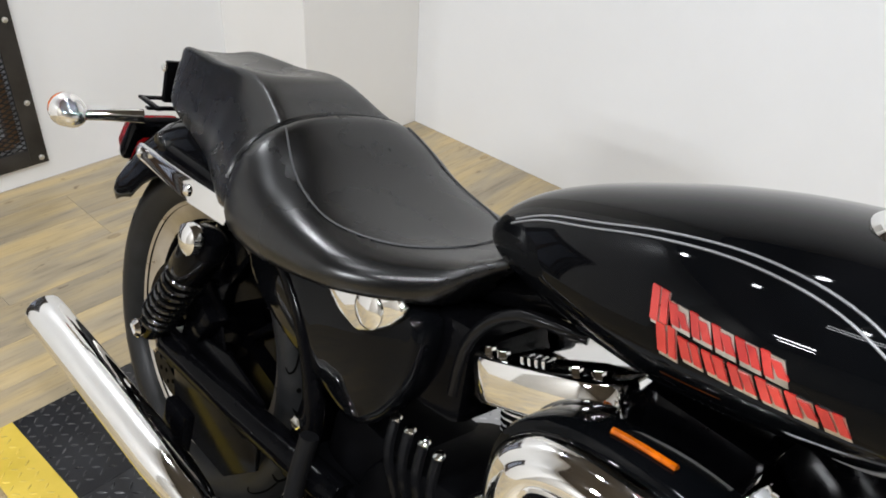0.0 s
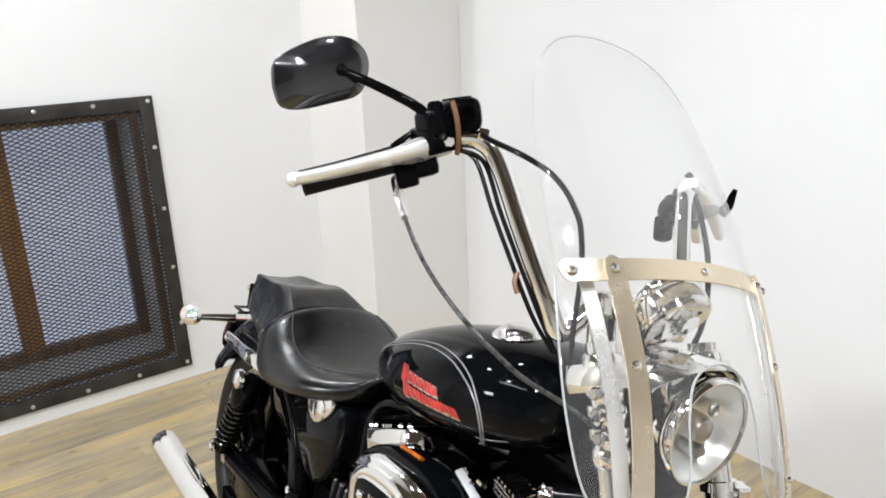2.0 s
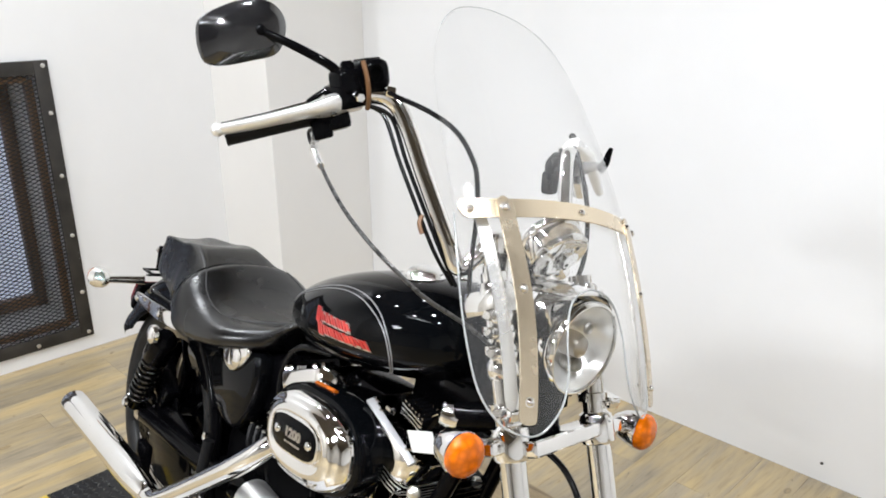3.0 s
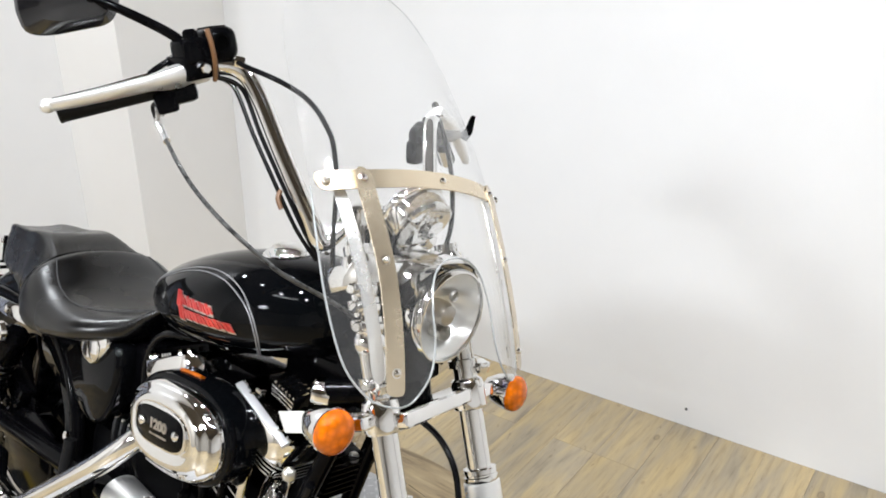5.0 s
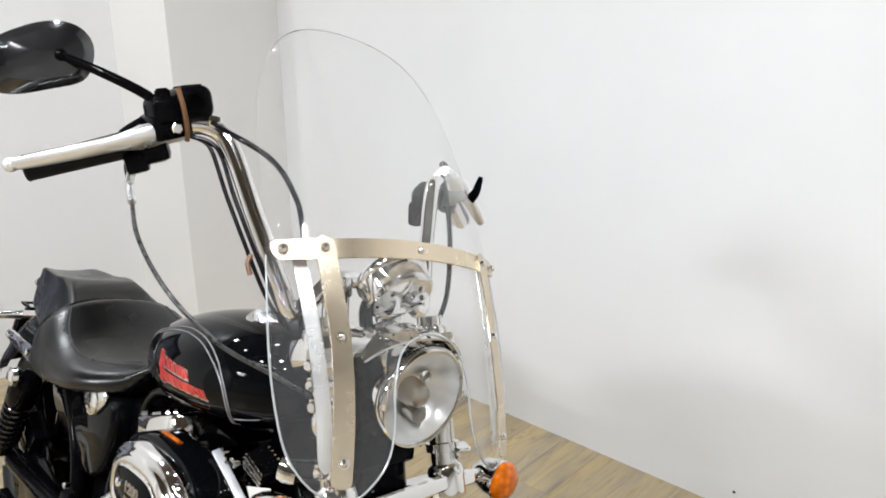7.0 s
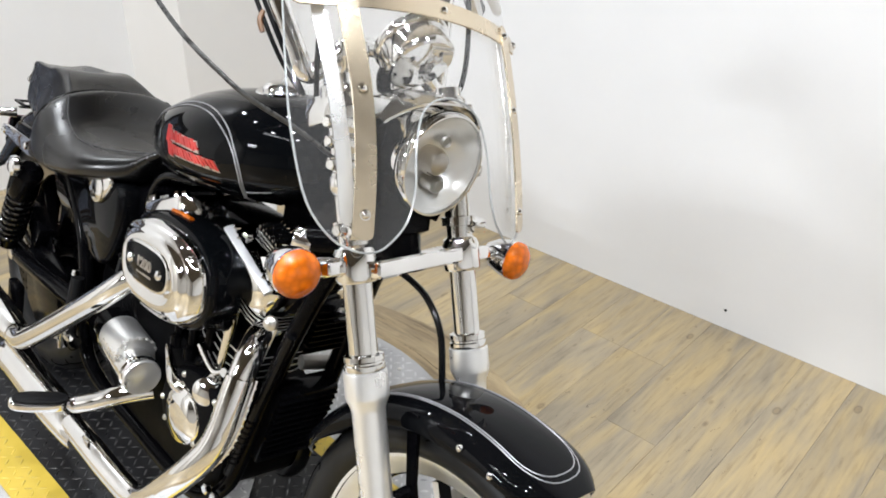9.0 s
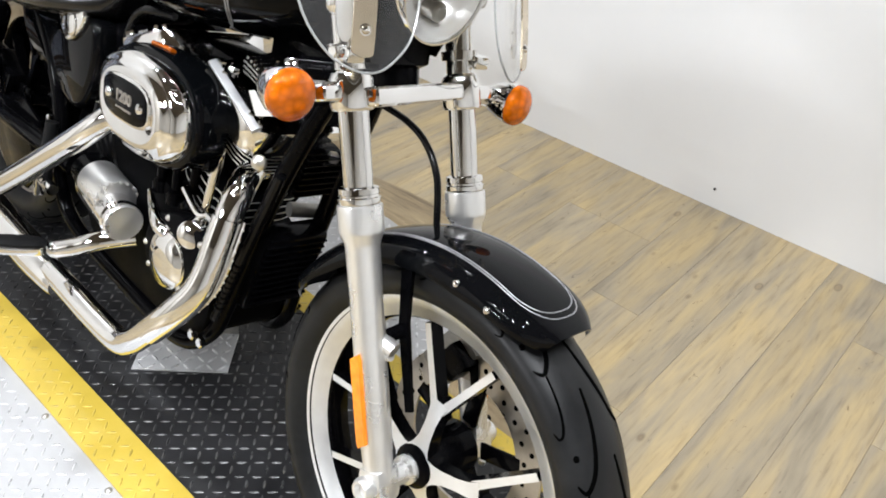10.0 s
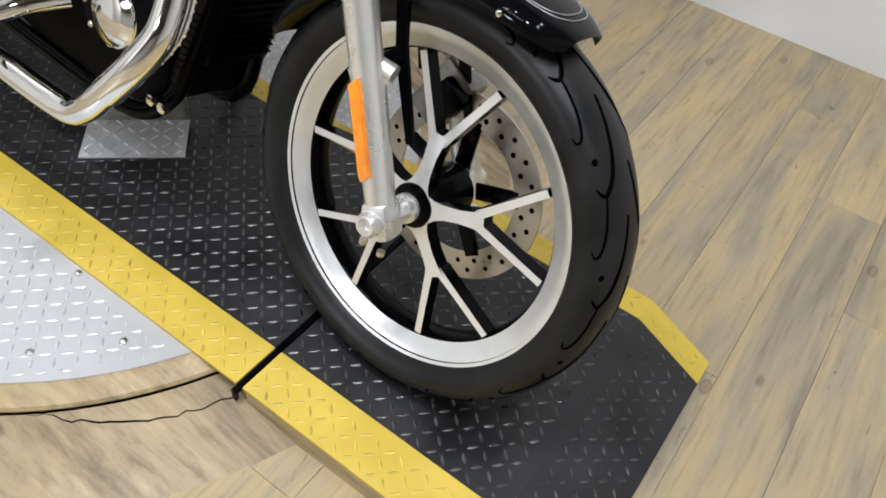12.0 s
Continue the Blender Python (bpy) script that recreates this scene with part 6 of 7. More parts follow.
# --- shocks, swingarm, belt ---
for sgn in (-1, 1):
    a, b = Vector((-0.512, sgn * 0.158, 0.575)), Vector((-0.655, sgn * 0.150, 0.345))
    d = (b - a).normalized()
    L = (b - a).length
    m = Matrix.Translation(a) @ axes(d)
    sh = part("shock_absorber", Mesh().lathe([(0.016, 0.0), (0.030, 0.012), (0.033, 0.02), (0.033, 0.085), (0.028, 0.095), (0.018, 0.10), (0.018, L - 0.03), (0.024, L - 0.02), (0.020, L + 0.015)], m, 28), BLACK, bike, "black coil-over rear shock")
    coil = []
    turns = 8
    for i in range(turns * 14 + 1):
        t = i / 14 * 2 * math.pi
        h = 0.085 + (L - 0.115) * i / (turns * 14)
        coil.append(m @ Vector((0.027 * math.cos(t), 0.027 * math.sin(t), h)))
    part("spring", Mesh().tube(coil, 0.0048, 8, smooth=0), SPRING, sh)
    g = Mesh().lathe([(0.020, 0), (0.024, 0.006), (0.022, 0.016), (0.012, 0.021), (0.001, 0.022)], Matrix.Translation((a.x, a.y + sgn * 0.022, a.z)) @ axes((0, sgn, 0)), 24)
    part("chrome_cap", g, CHROME, sh, "chrome shock top cap")
    g = Mesh().lathe([(0.014, 0), (0.016, 0.006), (0.010, 0.012), (0.001, 0.013)], Matrix.Translation((b.x, b.y + sgn * 0.022, b.z)) @ axes((0, sgn, 0)), 20)
    part("lower_bolt", g, CHROME, sh)
    sw = Mesh().tube([(-0.20, sgn * 0.105, 0.335), (-0.42, sgn * 0.118, 0.325), (-0.66, sgn * 0.120, 0.307)], 0.024, 14)
    sw.box((0.10, 0.02, 0.06), Matrix.Translation((-0.66, sgn * 0.120, 0.307)), 0.01)
    s = part("swingarm", sw, BLACK, bike, "black swingarm leg")
    g = Mesh()
    nut(g, (-0.66, sgn * 0.131, 0.307), (0, sgn, 0), 0.017, 0.014)
    part("axle_nut", g, CHROME, s)
g = Mesh().prism([(-0.655, 0.262), (-0.640, 0.345), (-0.50, 0.372), (-0.40, 0.350), (-0.385, 0.235), (-0.46, 0.165), (-0.58, 0.160), (-0.635, 0.195)], 0.008, Matrix.Translation((0, -0.098, 0)) @ pose(0, 0, 0, 90, 0, 0), 0.003)
part("caliper_bracket", g, BLACK, bike, "black rear caliper bracket plate")
g = Mesh().box((0.085, 0.04, 0.07), Matrix.Translation((-0.60, -0.098, 0.395)) @ pose(0, 0, 0, 0, 30, 0), 0.012)
part("rear_brake_caliper", g, BLACK, bike, "black rear brake caliper")
g = Mesh().prism([(q[0] * 1, q[1]) for q in oval(0.165, 0.165, 48)], 0.02, Matrix.Translation((-0.66, 0.112, 0.307)) @ pose(0, 0, 0, 90, 0, 0), 0.003)
part("rear_pulley", g, BLACK, bike, "black rear belt pulley")

# --- frame ---
g = Mesh()
for sgn in (-1, 1):
    g.tube([(0.485, sgn * 0.02, 0.80), (0.442, sgn * 0.046, 0.70), (0.381, sgn * 0.060, 0.52), (0.330, sgn * 0.068, 0.32), (0.300, sgn * 0.078, 0.235), (0.22, sgn * 0.09, 0.185), (0.0, sgn * 0.09, 0.178), (-0.20, sgn * 0.10, 0.20), (-0.27, sgn * 0.105, 0.27), (-0.30, sgn * 0.105, 0.45), (-0.40, sgn * 0.105, 0.575), (-0.55, sgn * 0.105, 0.61), (-0.75, sgn * 0.10, 0.60)], 0.0155, 12)
g.tube([(0.455, 0, 0.85), (0.25, 0, 0.80), (0.0, 0, 0.72), (-0.28, 0, 0.62), (-0.4, 0, 0.58)], 0.020, 12)
g.tube([(0.47, 0.0, 0.93), (0.53, 0.0, 0.75)], 0.034, 16, smooth=0)
part("frame", g, BLACK, bike, "black tubular steel frame")
g = Mesh().tube([(0.412, -0.072, 0.585), (0.378, -0.078, 0.47), (0.350, -0.084, 0.375), (0.322, -0.086, 0.285)], 0.0085, 10)
part("wiring_sleeve", g, HOSE, bike, "ribbed black wiring sleeve on the downtube")
for q in range(9):
    p = Vector((0.361, -0.0815, 0.41)).lerp(Vector((0.331, -0.0855, 0.315)), q / 8)
    part("sleeve_band", Mesh().lathe([(0.0086, -0.002), (0.0104, -0.001), (0.0104, 0.001), (0.0086, 0.002)], Matrix.Translation(p) @ axes((-0.28, 0, -1)), 12), BLACK, bike)
for x, y, z in ((0.290, -0.098, 0.236), (0.318, -0.098, 0.236), (-0.28, -0.12, 0.28), (-0.295, -0.12, 0.40)):
    g = Mesh()
    nut(g, (x, y, z), (0, -1, 0), 0.010, 0.010)
    part("frame_bolt", g, CHROME, bike)
# inner fender, gearbox and belt guard close the frame behind the engine
g = Mesh().box((0.03, 0.19, 0.34), Matrix.Translation((-0.315, 0.0, 0.43)) @ pose(0, 0, 0, 0, 8, 0), 0.01)
part("inner_fender", g, BLACK, bike, "black inner fender")
g = Mesh().box((0.24, 0.16, 0.20), Matrix.Translation((-0.165, 0.0, 0.34)), 0.03)
g.box((0.12, 0.20, 0.10), Matrix.Translation((-0.24, 0.0, 0.30)), 0.02)
part("gearbox", g, CASE, bike, "black gearbox case")
g = Mesh().box((0.46, 0.03, 0.045), Matrix.Translation((-0.44, 0.125, 0.40)) @ pose(0, 0, 0, 0, -6, 0), 0.01)
part("belt_guard", g, BLACK, bike, "black belt guard")
g = Mesh().box((0.26, 0.15, 0.13), Matrix.Translation((-0.22, 0.0, 0.57)) @ pose(0, 0, 0, 0, -8, 0), 0.02)
part("oil_tank", g, BLACK, bike, "black oil tank and battery box")
g = Mesh().box((0.045, 0.125, 0.150), Matrix.Translation((0.356, 0.0, 0.395)) @ pose(0, 0, 0, 0, 13, 0), 0.008)
reg = part("finned_regulator", g, BLACK, bike, "black finned regulator between the downtubes")
for q in range(10):
    z = 0.432 - 0.013 * q
    part("fin", Mesh().box((0.006, 0.115, 0.0025), Matrix.Translation((0.3815 + 0.23 * (z - 0.375), 0.0, z + 0.02)) @ pose(0, 0, 0, 0, 13, 0)), BLACK, reg)
g = Mesh().box((0.030, 0.080, 0.085), Matrix.Translation((0.372, 0.012, 0.575)) @ pose(0, 0, 0, 0, 15, 0), 0.006)
hs = part("rectifier", g, BLACK, bike, "black finned rectifier behind the downtubes")
for q in range(7):
    part("fin", Mesh().box((0.012, 0.078, 0.0022), Matrix.Translation((0.390 + 0.0031 * q, 0.012, 0.541 + 0.0115 * q)) @ pose(0, 0, 0, 0, 15, 0)), BLACK, hs)
g = Mesh()
nut(g, (0.398, 0.030, 0.606), (0.9, -0.4, 0.1), 0.010, 0.012)
part("mount_bolt", g, BOLT, hs)
part("clutch_cable", Mesh().tube([(0.352, 0.035, 0.545), (0.375, 0.060, 0.535), (0.372, 0.085, 0.50), (0.340, 0.105, 0.46)], 0.0042, 8), HOSE, bike, "black clutch cable")
part("drain_pipe", Mesh().tube([(0.330, 0.020, 0.482), (0.345, 0.085, 0.478)], 0.013, 14, smooth=0), CALIPER, bike, "grey cast pipe stub behind the downtubes")
g = Mesh().prism([(0.20, 0.745), (0.42, 0.79), (0.465, 0.745), (0.40, 0.655), (0.30, 0.63), (0.20, 0.66)], 0.03, Matrix.Translation((0, 0.055, 0)) @ pose(0, 0, 0, 90, 0, 0), 0.004)
part("frame_gusset", g, BLACK, bike, "black frame gusset and coil cover")
g = Mesh().box((0.15, 0.10, 0.09), Matrix.Translation((0.145, 0.0, 0.655)), 0.02)
part("carburettor_body", g, BLACK, bike, "black intake between the cylinders")
# side stand on the far side, resting on the runway
g = Mesh().tube([(0.12, 0.12, 0.20), (0.10, 0.19, 0.12), (0.075, 0.265, 0.083)], lambda u: 0.014 - 0.003 * u, 10)
g.box((0.05, 0.05, 0.008), Matrix.Translation((0.073, 0.272, 0.079)) @ pose(0, 0, 0, 15.5, 0, 0), 0.002)
part("side_stand", g, BLACK, bike, "black side stand")

# --- battery cover ---
outline = [(-0.470, 0.600), (-0.44, 0.545), (-0.36, 0.508), (-0.26, 0.482), (-0.185, 0.470), (-0.140, 0.505), (-0.112, 0.57), (-0.108, 0.640), (-0.135, 0.662), (-0.20, 0.648), (-0.35, 0.610)]
dense = [(q.x, q.y) for q in spline([(x, z, 0) for x, z in outline + outline[:1]], 4)][:-1]
cv = part("battery_cover", Mesh().prism(dense, 0.05, Matrix.Translation((-0.030, -0.065, -0.017)) @ pose(0, 0, 0, 90, 0, 0), 0.014), PAINT, bike, "gloss black battery side cover", 50)
part("left_side_cover", Mesh().prism(dense, 0.05, Matrix.Translation((0, 0.145, 0)) @ pose(0, 0, 0, 90, 0, 0), 0.014), PAINT, bike, "gloss black oil tank cover", 50)
bell = [(-0.262, 0.640), (-0.235, 0.652), (-0.190, 0.657), (-0.150, 0.650), (-0.138, 0.636), (-0.150, 0.618), (-0.175, 0.604), (-0.200, 0.598), (-0.222, 0.608), (-0.245, 0.622)]
bell = [(-0.200 + (x + 0.2) * 1.06, 0.633 + (z - 0.628) * 1.1 + 0.336 * (x + 0.2)) for x, z in bell]
dense = [(q.x, q.y) for q in spline([(x, z, 0) for x, z in bell + bell[:1]], 4)][:-1]
part("cover_emblem", Mesh().prism(dense, 0.012, Matrix.Translation((-0.030, -0.113, -0.017)) @ pose(0, 0, 0, 90, 0, 0), 0.005), CHROME, cv, "chrome bell-shaped cover emblem", 50)
part("emblem_disc", Mesh().lathe([(0.024, 0), (0.024, 0.003), (0.020, 0.005), (0.001, 0.006)], Matrix.Translation((-0.216, -0.124, 0.621)) @ axes((0, -1, 0)), 28), CHROME, cv)

# --- engine ---
g = Mesh().prism([(q.x, q.y) for q in spline([(x, z, 0) for x, z in [(-0.20, 0.30), (-0.17, 0.42), (-0.02, 0.47), (0.14, 0.45), (0.28, 0.40), (0.315, 0.30), (0.27, 0.215), (0.10, 0.195), (-0.12, 0.205), (-0.20, 0.30)]], 4)][:-1], 0.19, Matrix.Translation((0, 0.095, 0)) @ pose(0, 0, 0, 90, 0, 0), 0.012)
part("crankcase", g, CASE, bike, "black wrinkle-finish crankcase", 40)
g = Mesh().prism([(q.x, q.y) for q in spline([(x, z, 0) for x, z in [(0.130, 0.340), (0.150, 0.400), (0.205, 0.434), (0.262, 0.447), (0.318, 0.436), (0.334, 0.400), (0.318, 0.348), (0.272, 0.308), (0.210, 0.288), (0.155, 0.298), (0.130, 0.340)]], 4)][:-1], 0.032, Matrix.Translation((0, -0.094, 0)) @ pose(0, 0, 0, 90, 0, 0), 0.010)
cc = part("cam_cover", g, CASE, bike, "black cam cover with a round chrome cap", 40)
part("timer_cover", Mesh().lathe([(0.053, -0.012), (0.053, 0.003), (0.050, 0.008), (0.046, 0.009), (0.040, 0.014), (0.020, 0.017), (0.001, 0.0175)], Matrix.Translation((0.224, -0.124, 0.352)) @ axes((0.05, -1, 0.05)), 40), CHROME, cc, "round chrome timer cover")
part("oil_filler_cap", Mesh().lathe([(0.030, -0.020), (0.029, 0.0), (0.025, 0.012), (0.023, 0.024), (0.020, 0.026), (0.001, 0.0265)], Matrix.Translation((0.272, -0.108, 0.424)) @ axes((0.45, -0.85, 0.25)), 32), CHROME, cc, "chrome conical cap")
part("lifter_elbow", Mesh().tube([(0.208, -0.120, 0.392), (0.190, -0.128, 0.399), (0.165, -0.125, 0.407), (0.138, -0.118, 0.415), (0.110, -0.110, 0.428)], lambda u: 0.0175 - 0.0130 * u, 14), CHROME, cc, "tapered chrome pipe elbow")
part("lifter_bracket", Mesh().tube([(0.205, -0.100, 0.474), (0.262, -0.104, 0.454), (0.285, -0.100, 0.462)], 0.0075, 12), CHROME, cc, "chrome bracket")
g = Mesh()
dome(g, (0.376, -0.088, 0.594), (0.6, -0.75, 0.1), 0.0125, 0.010)
part("head_bolt", g, BOLT, cc)
for x, z in ((0.158, 0.392), (0.207, 0.423), (0.262, 0.436), (0.312, 0.426), (0.322, 0.396), (0.306, 0.350), (0.266, 0.318), (0.210, 0.299), (0.160, 0.310), (0.143, 0.345)):
    g = Mesh()
    dome(g, (x, -0.124, z), (0, -1, 0), 0.006, 0.006)
    part("cover_screw", g, BOLT, cc)
# starter and round end cover beside the cam cover
s0, s1 = Vector((-0.085, -0.122, 0.352)), Vector((0.084, -0.138, 0.351))
d_ = (s1 - s0).normalized()
L = (s1 - s0).length
st = part("starter_motor", Mesh().lathe([(0.024, 0), (0.034, 0.006), (0.036, 0.02), (0.036, L - 0.022), (0.033, L - 0.018), (0.033, L - 0.010)], Matrix.Translation(s0) @ axes(d_), 36), CHROME, bike, "chrome starter motor cover", 30)
part("end_cap", Mesh().lathe([(0.032, L - 0.010), (0.035, L - 0.007), (0.035, L - 0.003), (0.033, L), (0.027, L - 0.001), (0.012, L + 0.001), (0.001, L + 0.0013)], Matrix.Translation(s0) @ axes(d_), 40), ALLOY, st, "round satin end cap", 30)
u0 = s0 + Vector((-0.012, 0.004, 0.018))
sleeve = part("starter_sleeve", Mesh().lathe([(0.037, 0.035), (0.040, 0.037), (0.040, 0.128), (0.036, 0.130)], Matrix.Translation(u0) @ axes(d_), 40), ALLOY, st, "satin sleeve with a toothed edge", 30)
part("sleeve_collar", Mesh().lathe([(0.030, -0.012), (0.0375, -0.008), (0.0375, 0.034), (0.034, 0.036)], Matrix.Translation(u0) @ axes(d_), 36), BLACK, st, "black collar")
for q in range(18):
    a = 2 * math.pi * q / 18
    part("tooth", Mesh().box((0.0048, 0.0075, 0.006), Matrix.Translation(u0) @ axes(d_) @ Matrix.Rotation(a, 4, "Z") @ Matrix.Translation((0.0385, 0, 0.131)), 0.0012), ALLOY, sleeve)


def cylinder(base, top, name, wide, ribs):
    b, t = Vector(base), Vector(top)
    d = (t - b).normalized()
    yax = Vector((0, 1, 0))
    xax = yax.cross(d).normalized()
    rot = Matrix((xax, yax, d)).transposed().to_4x4()
    m = Matrix.Translation(b) @ rot
    L = (t - b).length
    cyl = part(name, Mesh().lathe([(0.052, 0), (0.050, L)], m, 28), CASE, bike, "black finned engine cylinder")
    n = 13
    for k in range(n):
        h = 0.02 + 0.018 * k if k < 8 else L - 0.012 - 0.0078 * (12 - k)
        s = 0.066 + 0.012 * (k > 3)
        out = [(x, y) for x, y in oval(s, s * 1.08, 24, 4.0)]
        part("fin", Mesh().prism(out, 0.0030 if k < 8 else 0.0022, m @ Matrix.Translation((0, 0, h)), 0.0, 0, 1), [CASE, MACHINED if k > 3 else CASE], cyl, "", 30)
    # rocker box with screws
    out = [(x, y) for x, y in oval(wide, 0.104, 28, 5.0)]
    g = Mesh().prism(out, 0.052, m @ Matrix.Translation((0, 0, L)), 0.006)
    part("rocker_box", g, CHROME, cyl, "chrome rocker box", 40)
    for x, y in ((-0.068, -0.084), (0.068, -0.084), (-0.068, 0.084), (0.068, 0.084), (-0.045, -0.088), (0.045, -0.088)):
        s = Mesh()
        nut(s, m @ Vector((x, y, L + 0.051)), d, 0.007, 0.010)
        part("rocker_screw", s, CHROME, cyl)
    if len(ribs) > 4:
        # added satin strip stands in for the highlight along the chrome edge
        part("rocker_glint", Mesh().box((wide * 1.75, 0.014, 0.007), m @ Matrix.Translation((0, -0.0955, L + 0.0525)) @ pose(0, 0, 0, 24, 0, 0), 0.002), MACHINED, cyl, "bright strip for the light caught on the rocker box edge")
    for x in ribs:
        part("rocker_rib", Mesh().box((0.0046, 0.020, 0.007), m @ Matrix.Translation((x, -0.080, L + 0.0545)), 0.0015), CHROME, cyl)


cylinder((0.115, 0.0, 0.38), (0.017, 0.0, 0.622), "rear_cylinder", 0.098, (-0.020, -0.011, -0.002, 0.007))
cylinder((0.177, 0.0, 0.38), (0.277, 0.0, 0.621), "front_cylinder", 0.086, [-0.015 + 0.0088 * q for q in range(8)])
for xs in ((0.095, 0.075), (0.145, 0.135), (0.19, 0.215), (0.235, 0.275)):
    g = Mesh().tube([(xs[0] + 0.02, -0.092, 0.425), (xs[1], -0.080, 0.635)], 0.0090, 14, smooth=0)
    g.lathe([(0.016, 0), (0.016, 0.02), (0.011, 0.026)], Matrix.Translation((xs[0] + 0.02, -0.092, 0.425)) @ axes((xs[1] - xs[0] - 0.02, 0.012, 0.21)), 14)
    # rear three chrome tubes are coloured black for the shade they stand in
    part("pushrod_tube", g, CHROME if xs[0] > 0.2 else BLACK, bike, "pushrod tube")
# horn side cover and coil under the tank
g = Mesh().box((0.05, 0.05, 0.05), Matrix.Translation((0.435, -0.02, 0.745)) @ pose(0, 0, 0, 0, -20, 0), 0.012)
g.tube([(0.41, -0.05, 0.735), (0.44, -0.060, 0.72), (0.47, -0.05, 0.735)], 0.011, 10)
part("regulator_block", g, BLACK, bike, "black regulator and wiring block")
g = Mesh().lathe([(0.024, -0.02), (0.026, 0.0), (0.022, 0.012), (0.010, 0.018), (0.001, 0.019)], Matrix.Translation((0.418, -0.088, 0.750)) @ axes((-0.75, -0.62, 0.1)) @ Matrix.Scale(0.85, 4), 24)
part("ignition_switch", g, CHROME, bike, "chrome ignition switch cap")
g = Mesh().tube([(0.424, -0.082, 0.751), (0.48, -0.035, 0.764)], 0.021, 18, smooth=0)
part("coil_cover", g, BLACK, bike, "black cylindrical coil cover")
blk = Matrix.Translation((0.352, -0.082, 0.722)) @ pose(0, 0, 0, 12, 14, 0)
bk_ = part("breather_block", Mesh().box((0.058, 0.040, 0.026), blk, 0.004), BLACK, bike, "ribbed breather block above the front head")
for q in range(6):
    part("block_rib", Mesh().box((0.0035, 0.040, 0.006), blk @ Matrix.Translation((-0.024 + 0.0096 * q, 0, 0.0135)), 0.001), CHROME, bk_)
for q in range(3):
    part("block_rib", Mesh().box((0.056, 0.003, 0.004), blk @ Matrix.Translation((0, -0.0215, -0.008 + 0.008 * q)), 0.001), CHROME, bk_)
g = Mesh()
nut(g, (0.277, -0.088, 0.696), (0.38, -0.1, 0.92), 0.010, 0.014)
part("breather_bolt", g, CHROME, bk_)
tag = new("paper_tag", solid("paper_tag", Mesh().box((0.055, 0.002, 0.037), None, 0.0004), [WHITEPAINT], 0))
tag.matrix_basis = bike.matrix_basis @ pose(0.386, -0.102, 0.690, 14, -20, 6)
tagged(tag, "small white paper tag hanging beside the engine", "tag")
g = Mesh().tube([(-0.105, -0.07, 0.560), (-0.108, -0.07, 0.62), (-0.091, -0.07, 0.663), (-0.06, -0.07, 0.692), (-0.024, -0.065, 0.704), (0.02, -0.05, 0.708)], 0.0078, 12)
part("breather_hose", g, HOSE, bike, "black breather hose")
for k in range(4):
    x = -0.135 + 0.026 * k
    x -= 0.030
    g = Mesh().tube([(x, -0.085, 0.487), (x + 0.012, -0.095, 0.445), (x + 0.035, -0.09, 0.40), (x + 0.06, -0.08, 0.37)], 0.0075, 8)
    dome(g, (x, -0.085, 0.487), (-0.2, -0.5, 1), 0.008, 0.006, 1)
    part("oil_line", g, [HOSE, CHROME], bike, "black oil line with bright clamp")

# --- air cleaner ---
AC = Vector((0.158, -0.094, 0.601))
TIP = 5
AMB0, AMB1 = 101, 84
base = Matrix.Translation(AC) @ pose(0, 0, 0, 90, 0, 0) @ pose(0, 0, 0, 0, 0, TIP)
out = [(q[0], q[1]) for q in oval(0.138, 0.084, 56, 2.5)]
ac = part("air_cleaner", Mesh().prism(oval(0.144, 0.090, 56, 2.5), 0.060, base, 0.008), PAINT, bike, "oval air cleaner with chrome cover", 40)
rings = []
for s, h in ((0.99, 0.056), (1.0, 0.062), (0.99, 0.070), (0.95, 0.080), (0.89, 0.0855), (0.83, 0.087), (0.805, 0.0905), (0.76, 0.0935), (0.70, 0.0955), (0.66, 0.0965)):
    rings.append([(x * s * 0.97, y * s * 0.95, h) for x, y in out])
rings.append([(x * 0.62 * 0.97, y * 0.56 * 0.95, 0.0945) for x, y in out])
part("chrome_cover", Mesh().rings(rings, 0, True, True, base), CHROME, ac, "chrome domed cover", 50)
part("cover_bead", Mesh().rings([[(x * k, y * k, h) for x, y in out] for k, h in ((1.035, 0.044), (1.05, 0.047), (1.05, 0.051), (1.035, 0.054))], 0, True, False, base), BLACK, ac, "black rubber bead")
ins = oval(0.072, 0.032, 40, 3.2)
face = base @ Matrix.Translation((-0.002, 0.008, 0))
part("badge_rim", Mesh().prism([(x * 1.07, y * 1.13) for x, y in ins], 0.004, face @ Matrix.Translation((0, 0, 0.0932)), 0.0015), CHROME, ac)
part("badge", Mesh().prism(ins, 0.0035, face @ Matrix.Translation((0, 0, 0.0955)), 0.001), BLACK, ac, "black badge insert")
for x in (-0.052, 0.052):
    g = Mesh()
    dome(g, face @ Vector((x, 0.0, 0.0985)), (0, -1, 0), 0.009, 0.006)
    part("badge_screw", g, CHROME, ac)
fc = bpy.data.curves.new("badge_number", "FONT")
fc.body, fc.size, fc.extrude, fc.align_x, fc.align_y, fc.offset = "1200", 0.0235, 0.0010, "CENTER", "CENTER", 0.0009
tmp = bpy.data.objects.new("badge_number", fc)
scene.collection.objects.link(tmp)
bpy.context.view_layer.update()
me = bpy.data.meshes.new_from_object(tmp.evaluated_get(bpy.context.evaluated_depsgraph_get()))
bpy.data.objects.remove(tmp)
me.materials.clear()
me.materials.append(DISC)
me.transform(face @ Matrix.Translation((0, 0.003, 0.0998)) @ Matrix.Scale(1.12, 4, (1, 0, 0)))
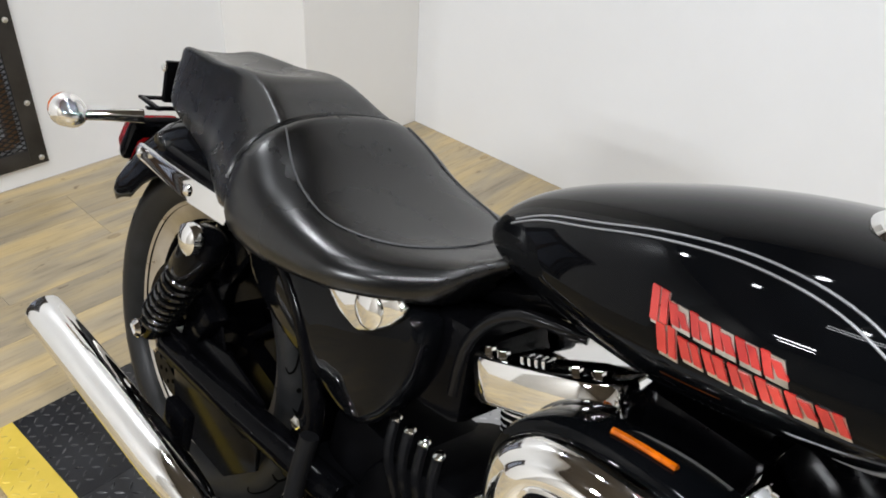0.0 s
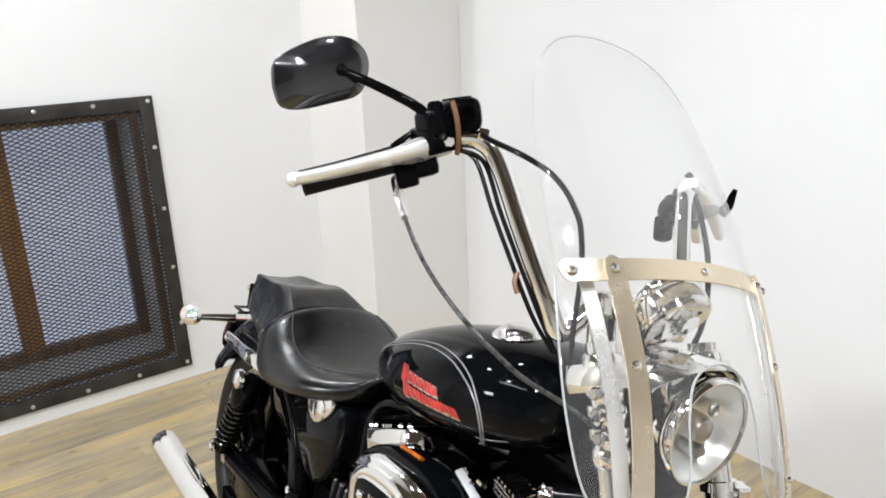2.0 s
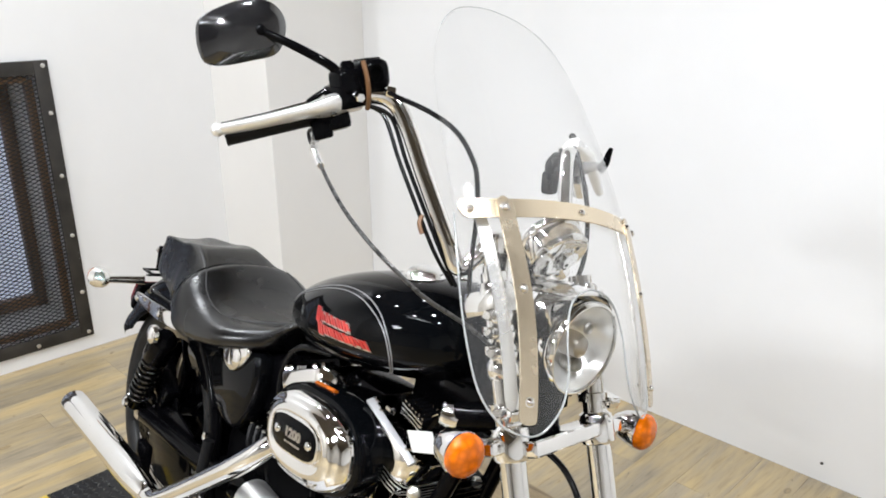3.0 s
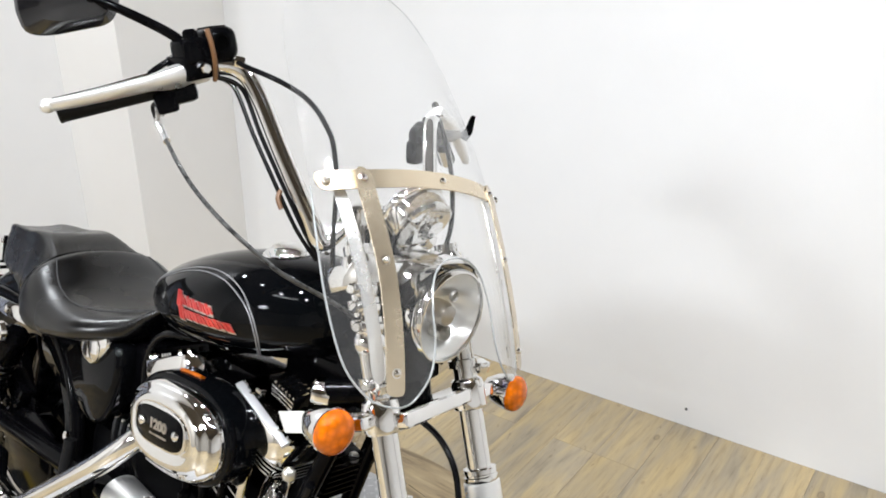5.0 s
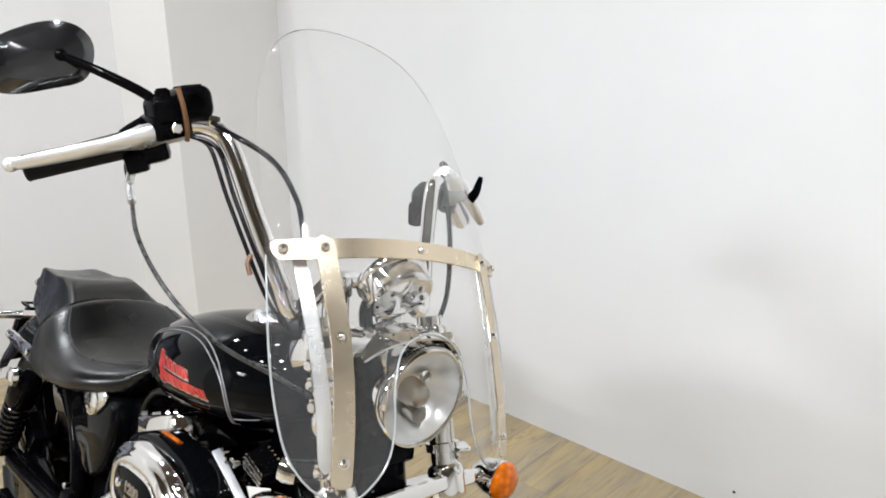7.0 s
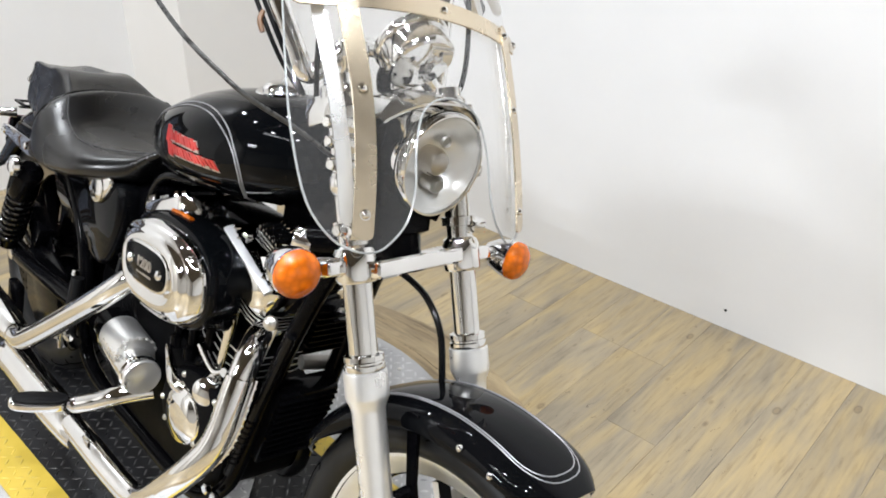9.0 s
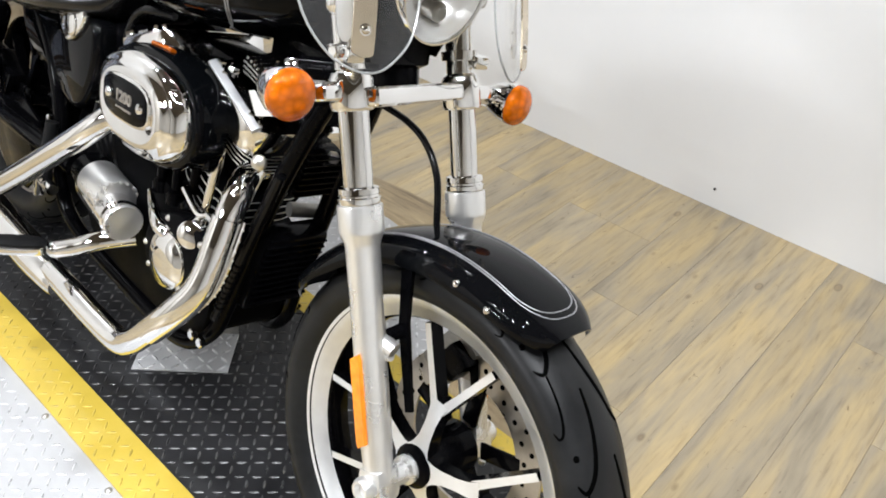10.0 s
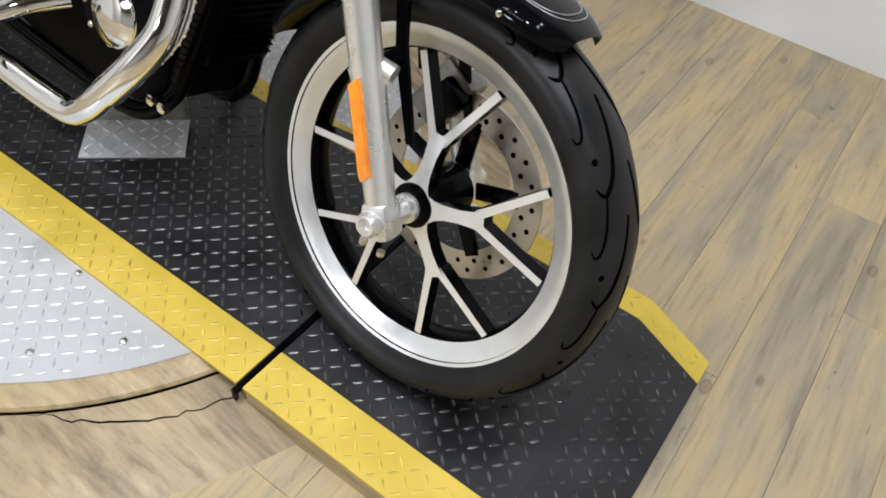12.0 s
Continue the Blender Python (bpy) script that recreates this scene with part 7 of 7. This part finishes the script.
num = new("badge_number", me)
num.parent = ac
tagged(num, "raised silver displacement number")
part("badge_line", Mesh().box((0.050, 0.0034, 0.001), face @ Matrix.Translation((0, -0.0145, 0.0995))), DISC, ac, "fine line of small silver lettering")
g = Mesh()
pts = []
for i in range(9):
    a = math.radians(AMB0 - (AMB0 - AMB1) * i / 8)
    c, s = math.cos(a), math.sin(a)
    pts.append(base @ Vector((0.1445 * math.copysign(abs(c) ** (2 / 2.5), c), 0.0905 * abs(s) ** (2 / 2.5), 0.036)))
part("amber_strip", g.tube(pts, 0.004, 8, smooth=0, flat=1.6), AMBER, ac, "small amber reflector strip")
g = Mesh().tube([(0.285, -0.115, 0.60), (0.27, -0.105, 0.55), (0.235, -0.085, 0.535)], 0.016, 10)
part("intake_bracket", g, BLACK, ac)

# --- exhaust ---
front_pipe = [(0.292, -0.030, 0.560), (0.322, -0.062, 0.553), (0.350, -0.097, 0.530), (0.360, -0.120, 0.475), (0.364, -0.133, 0.424), (0.362, -0.147, 0.380), (0.335, -0.169, 0.325), (0.282, -0.182, 0.256), (0.245, -0.187, 0.215), (0.205, -0.190, 0.193), (0.113, -0.195, 0.189), (0.03, -0.199, 0.191), (-0.06, -0.199, 0.186)]
fp = part("front_exhaust_pipe", Mesh().tube(front_pipe, 0.0225, 20, smooth=8), CHROME, bike, "chrome front exhaust pipe with heat shield")
g = Mesh()
g.lathe([(0.026, 0), (0.029, 0.004), (0.029, 0.014), (0.026, 0.018)], Matrix.Translation((0.312, -0.050, 0.556)) @ axes((-0.65, 0.7, 0.15)), 20)
part("exhaust_flange", g, CHROME, fp)
# heat shield: an outer shell with a rolled front edge and slots
ln = [Vector(q) + Vector((0.003, -0.003, 0.0)) for q in [(0.357, -0.112, 0.497), (0.362, -0.126, 0.450), (0.364, -0.136, 0.412), (0.361, -0.149, 0.376), (0.336, -0.170, 0.325), (0.294, -0.181, 0.270)]]
shield = part("heat_shield", Mesh().tube(ln, 0.0245, 20), CHROME, fp, "chrome heat shield")
edge = Vector((0.0245, 0.012, 0.004))
rail = spline([tuple(q + edge) for q in ln], 6)
part("rolled_edge", Mesh().tube([tuple(q) for q in rail], 0.0036, 8, smooth=0), CHROME, shield)
for q in rail[2:-2:2]:
    part("edge_stud", Mesh().ball(q + edge * 0.11, 0.0022, 8), BOLT, shield)
rear_pipe = [(0.062, -0.085, 0.578), (0.035, -0.150, 0.535), (-0.030, -0.185, 0.465), (-0.17, -0.205, 0.352), (-0.262, -0.217, 0.282), (-0.300, -0.221, 0.259), (-0.335, -0.222, 0.254), (-0.37, -0.222, 0.256)]
part("rear_exhaust_pipe", Mesh().tube(rear_pipe, 0.0225, 20, smooth=8), CHROME, bike, "chrome rear exhaust pipe")


def muffler(x0, x1, y, z, name):
    m = Matrix.Translation((x0, y, z)) @ axes((x1 - x0, -0.012, 0.004))
    L = abs(x1 - x0)
    g = Mesh().lathe([(0.024, 0.0), (0.028, 0.02), (0.033, 0.085), (0.0345, 0.12), (0.0345, L - 0.05), (0.0355, L - 0.045), (0.0355, L - 0.004), (0.0345, L), (0.030, L), (0.029, L - 0.03), (0.027, L - 0.06), (0.001, L - 0.065)], m, 36)
    mu = part(name, g, CHROME, bike, "chrome slash muffler", 40)
    h = Mesh().lathe([(0.0288, L - 0.012), (0.0285, L - 0.05), (0.001, L - 0.055)], m, 28, caps=False)
    part("muffler_core", h, BLACK, mu)
    return mu


muffler(-0.335, -0.872, -0.222, 0.256, "upper_muffler")
muffler(-0.02, -0.40, -0.198, 0.172, "lower_muffler")
g = Mesh().box((0.06, 0.02, 0.10), Matrix.Translation((-0.50, -0.175, 0.25)), 0.006)
part("muffler_bracket", g, BLACK, bike)

# --- foot controls ---
g = Mesh().tube([(0.075, -0.110, 0.318), (0.050, -0.160, 0.304), (0.018, -0.190, 0.278), (-0.015, -0.214, 0.258)], lambda u: 0.015 - 0.003 * u, 14, flat=1.35)
g.ball((-0.015, -0.214, 0.258), 0.0155, 14)
pg = part("foot_peg", g, CHROME, bike, "chrome foot peg arm with rubber pad")
sc = Mesh()
dome(sc, (0.026, -0.146, 0.296), (0.2, -0.9, 0.4), 0.009, 0.006)
part("peg_screw", sc, BOLT, pg)
outp = oval(0.052, 0.022, 32, 2.6)
pm = Matrix.Translation((-0.042, -0.268, 0.252)) @ pose(0, 0, 0, 6, 0, 66)
part("peg_rim", Mesh().prism(outp, 0.016, pm, 0.005), CHROME, pg)
part("peg_pad", Mesh().prism([(x * 0.9, y * 0.84) for x, y in outp], 0.008, pm @ Matrix.Translation((0, 0, 0.014)), 0.003), GRIP, pg, "black rubber peg pad")
g = Mesh().tube([(-0.255, -0.135, 0.41), (-0.25, -0.145, 0.33), (-0.235, -0.15, 0.285)], 0.013, 12)
g.tube([(-0.235, -0.15, 0.285), (-0.20, -0.15, 0.285)], 0.012, 10, smooth=0, mi=1)
g.box((0.012, 0.02, 0.04), Matrix.Translation((-0.236, -0.163, 0.28)), 0.003, 1)
part("passenger_peg", g, [GRIP, CHROME], bike, "folded black passenger peg")



# ---- floor planks ----
rnd = random.Random(7)
PW = 0.142
made = {}
x = WX + PW / 2
while x < EX:
    y = WY
    ln = rnd.choice((0.31, 0.62, 0.93, 1.21))
    while y > EY + 0.05:
        ln = round(min(ln, y - EY), 4)
        if ln not in made:
            g = Mesh().box((PW - 0.0006, ln - 0.0006, 0.006), None, 0.0004, 0, 1)
            made[ln] = solid("plank", g, [PLANK], 0)
        ob = new("plank", made[ln])
        ob.parent = floor
        ob.location = (x, y - ln / 2, FLOOR - 0.003)
        y -= ln
        ln = rnd.choice((0.93, 1.21))
    x += PW
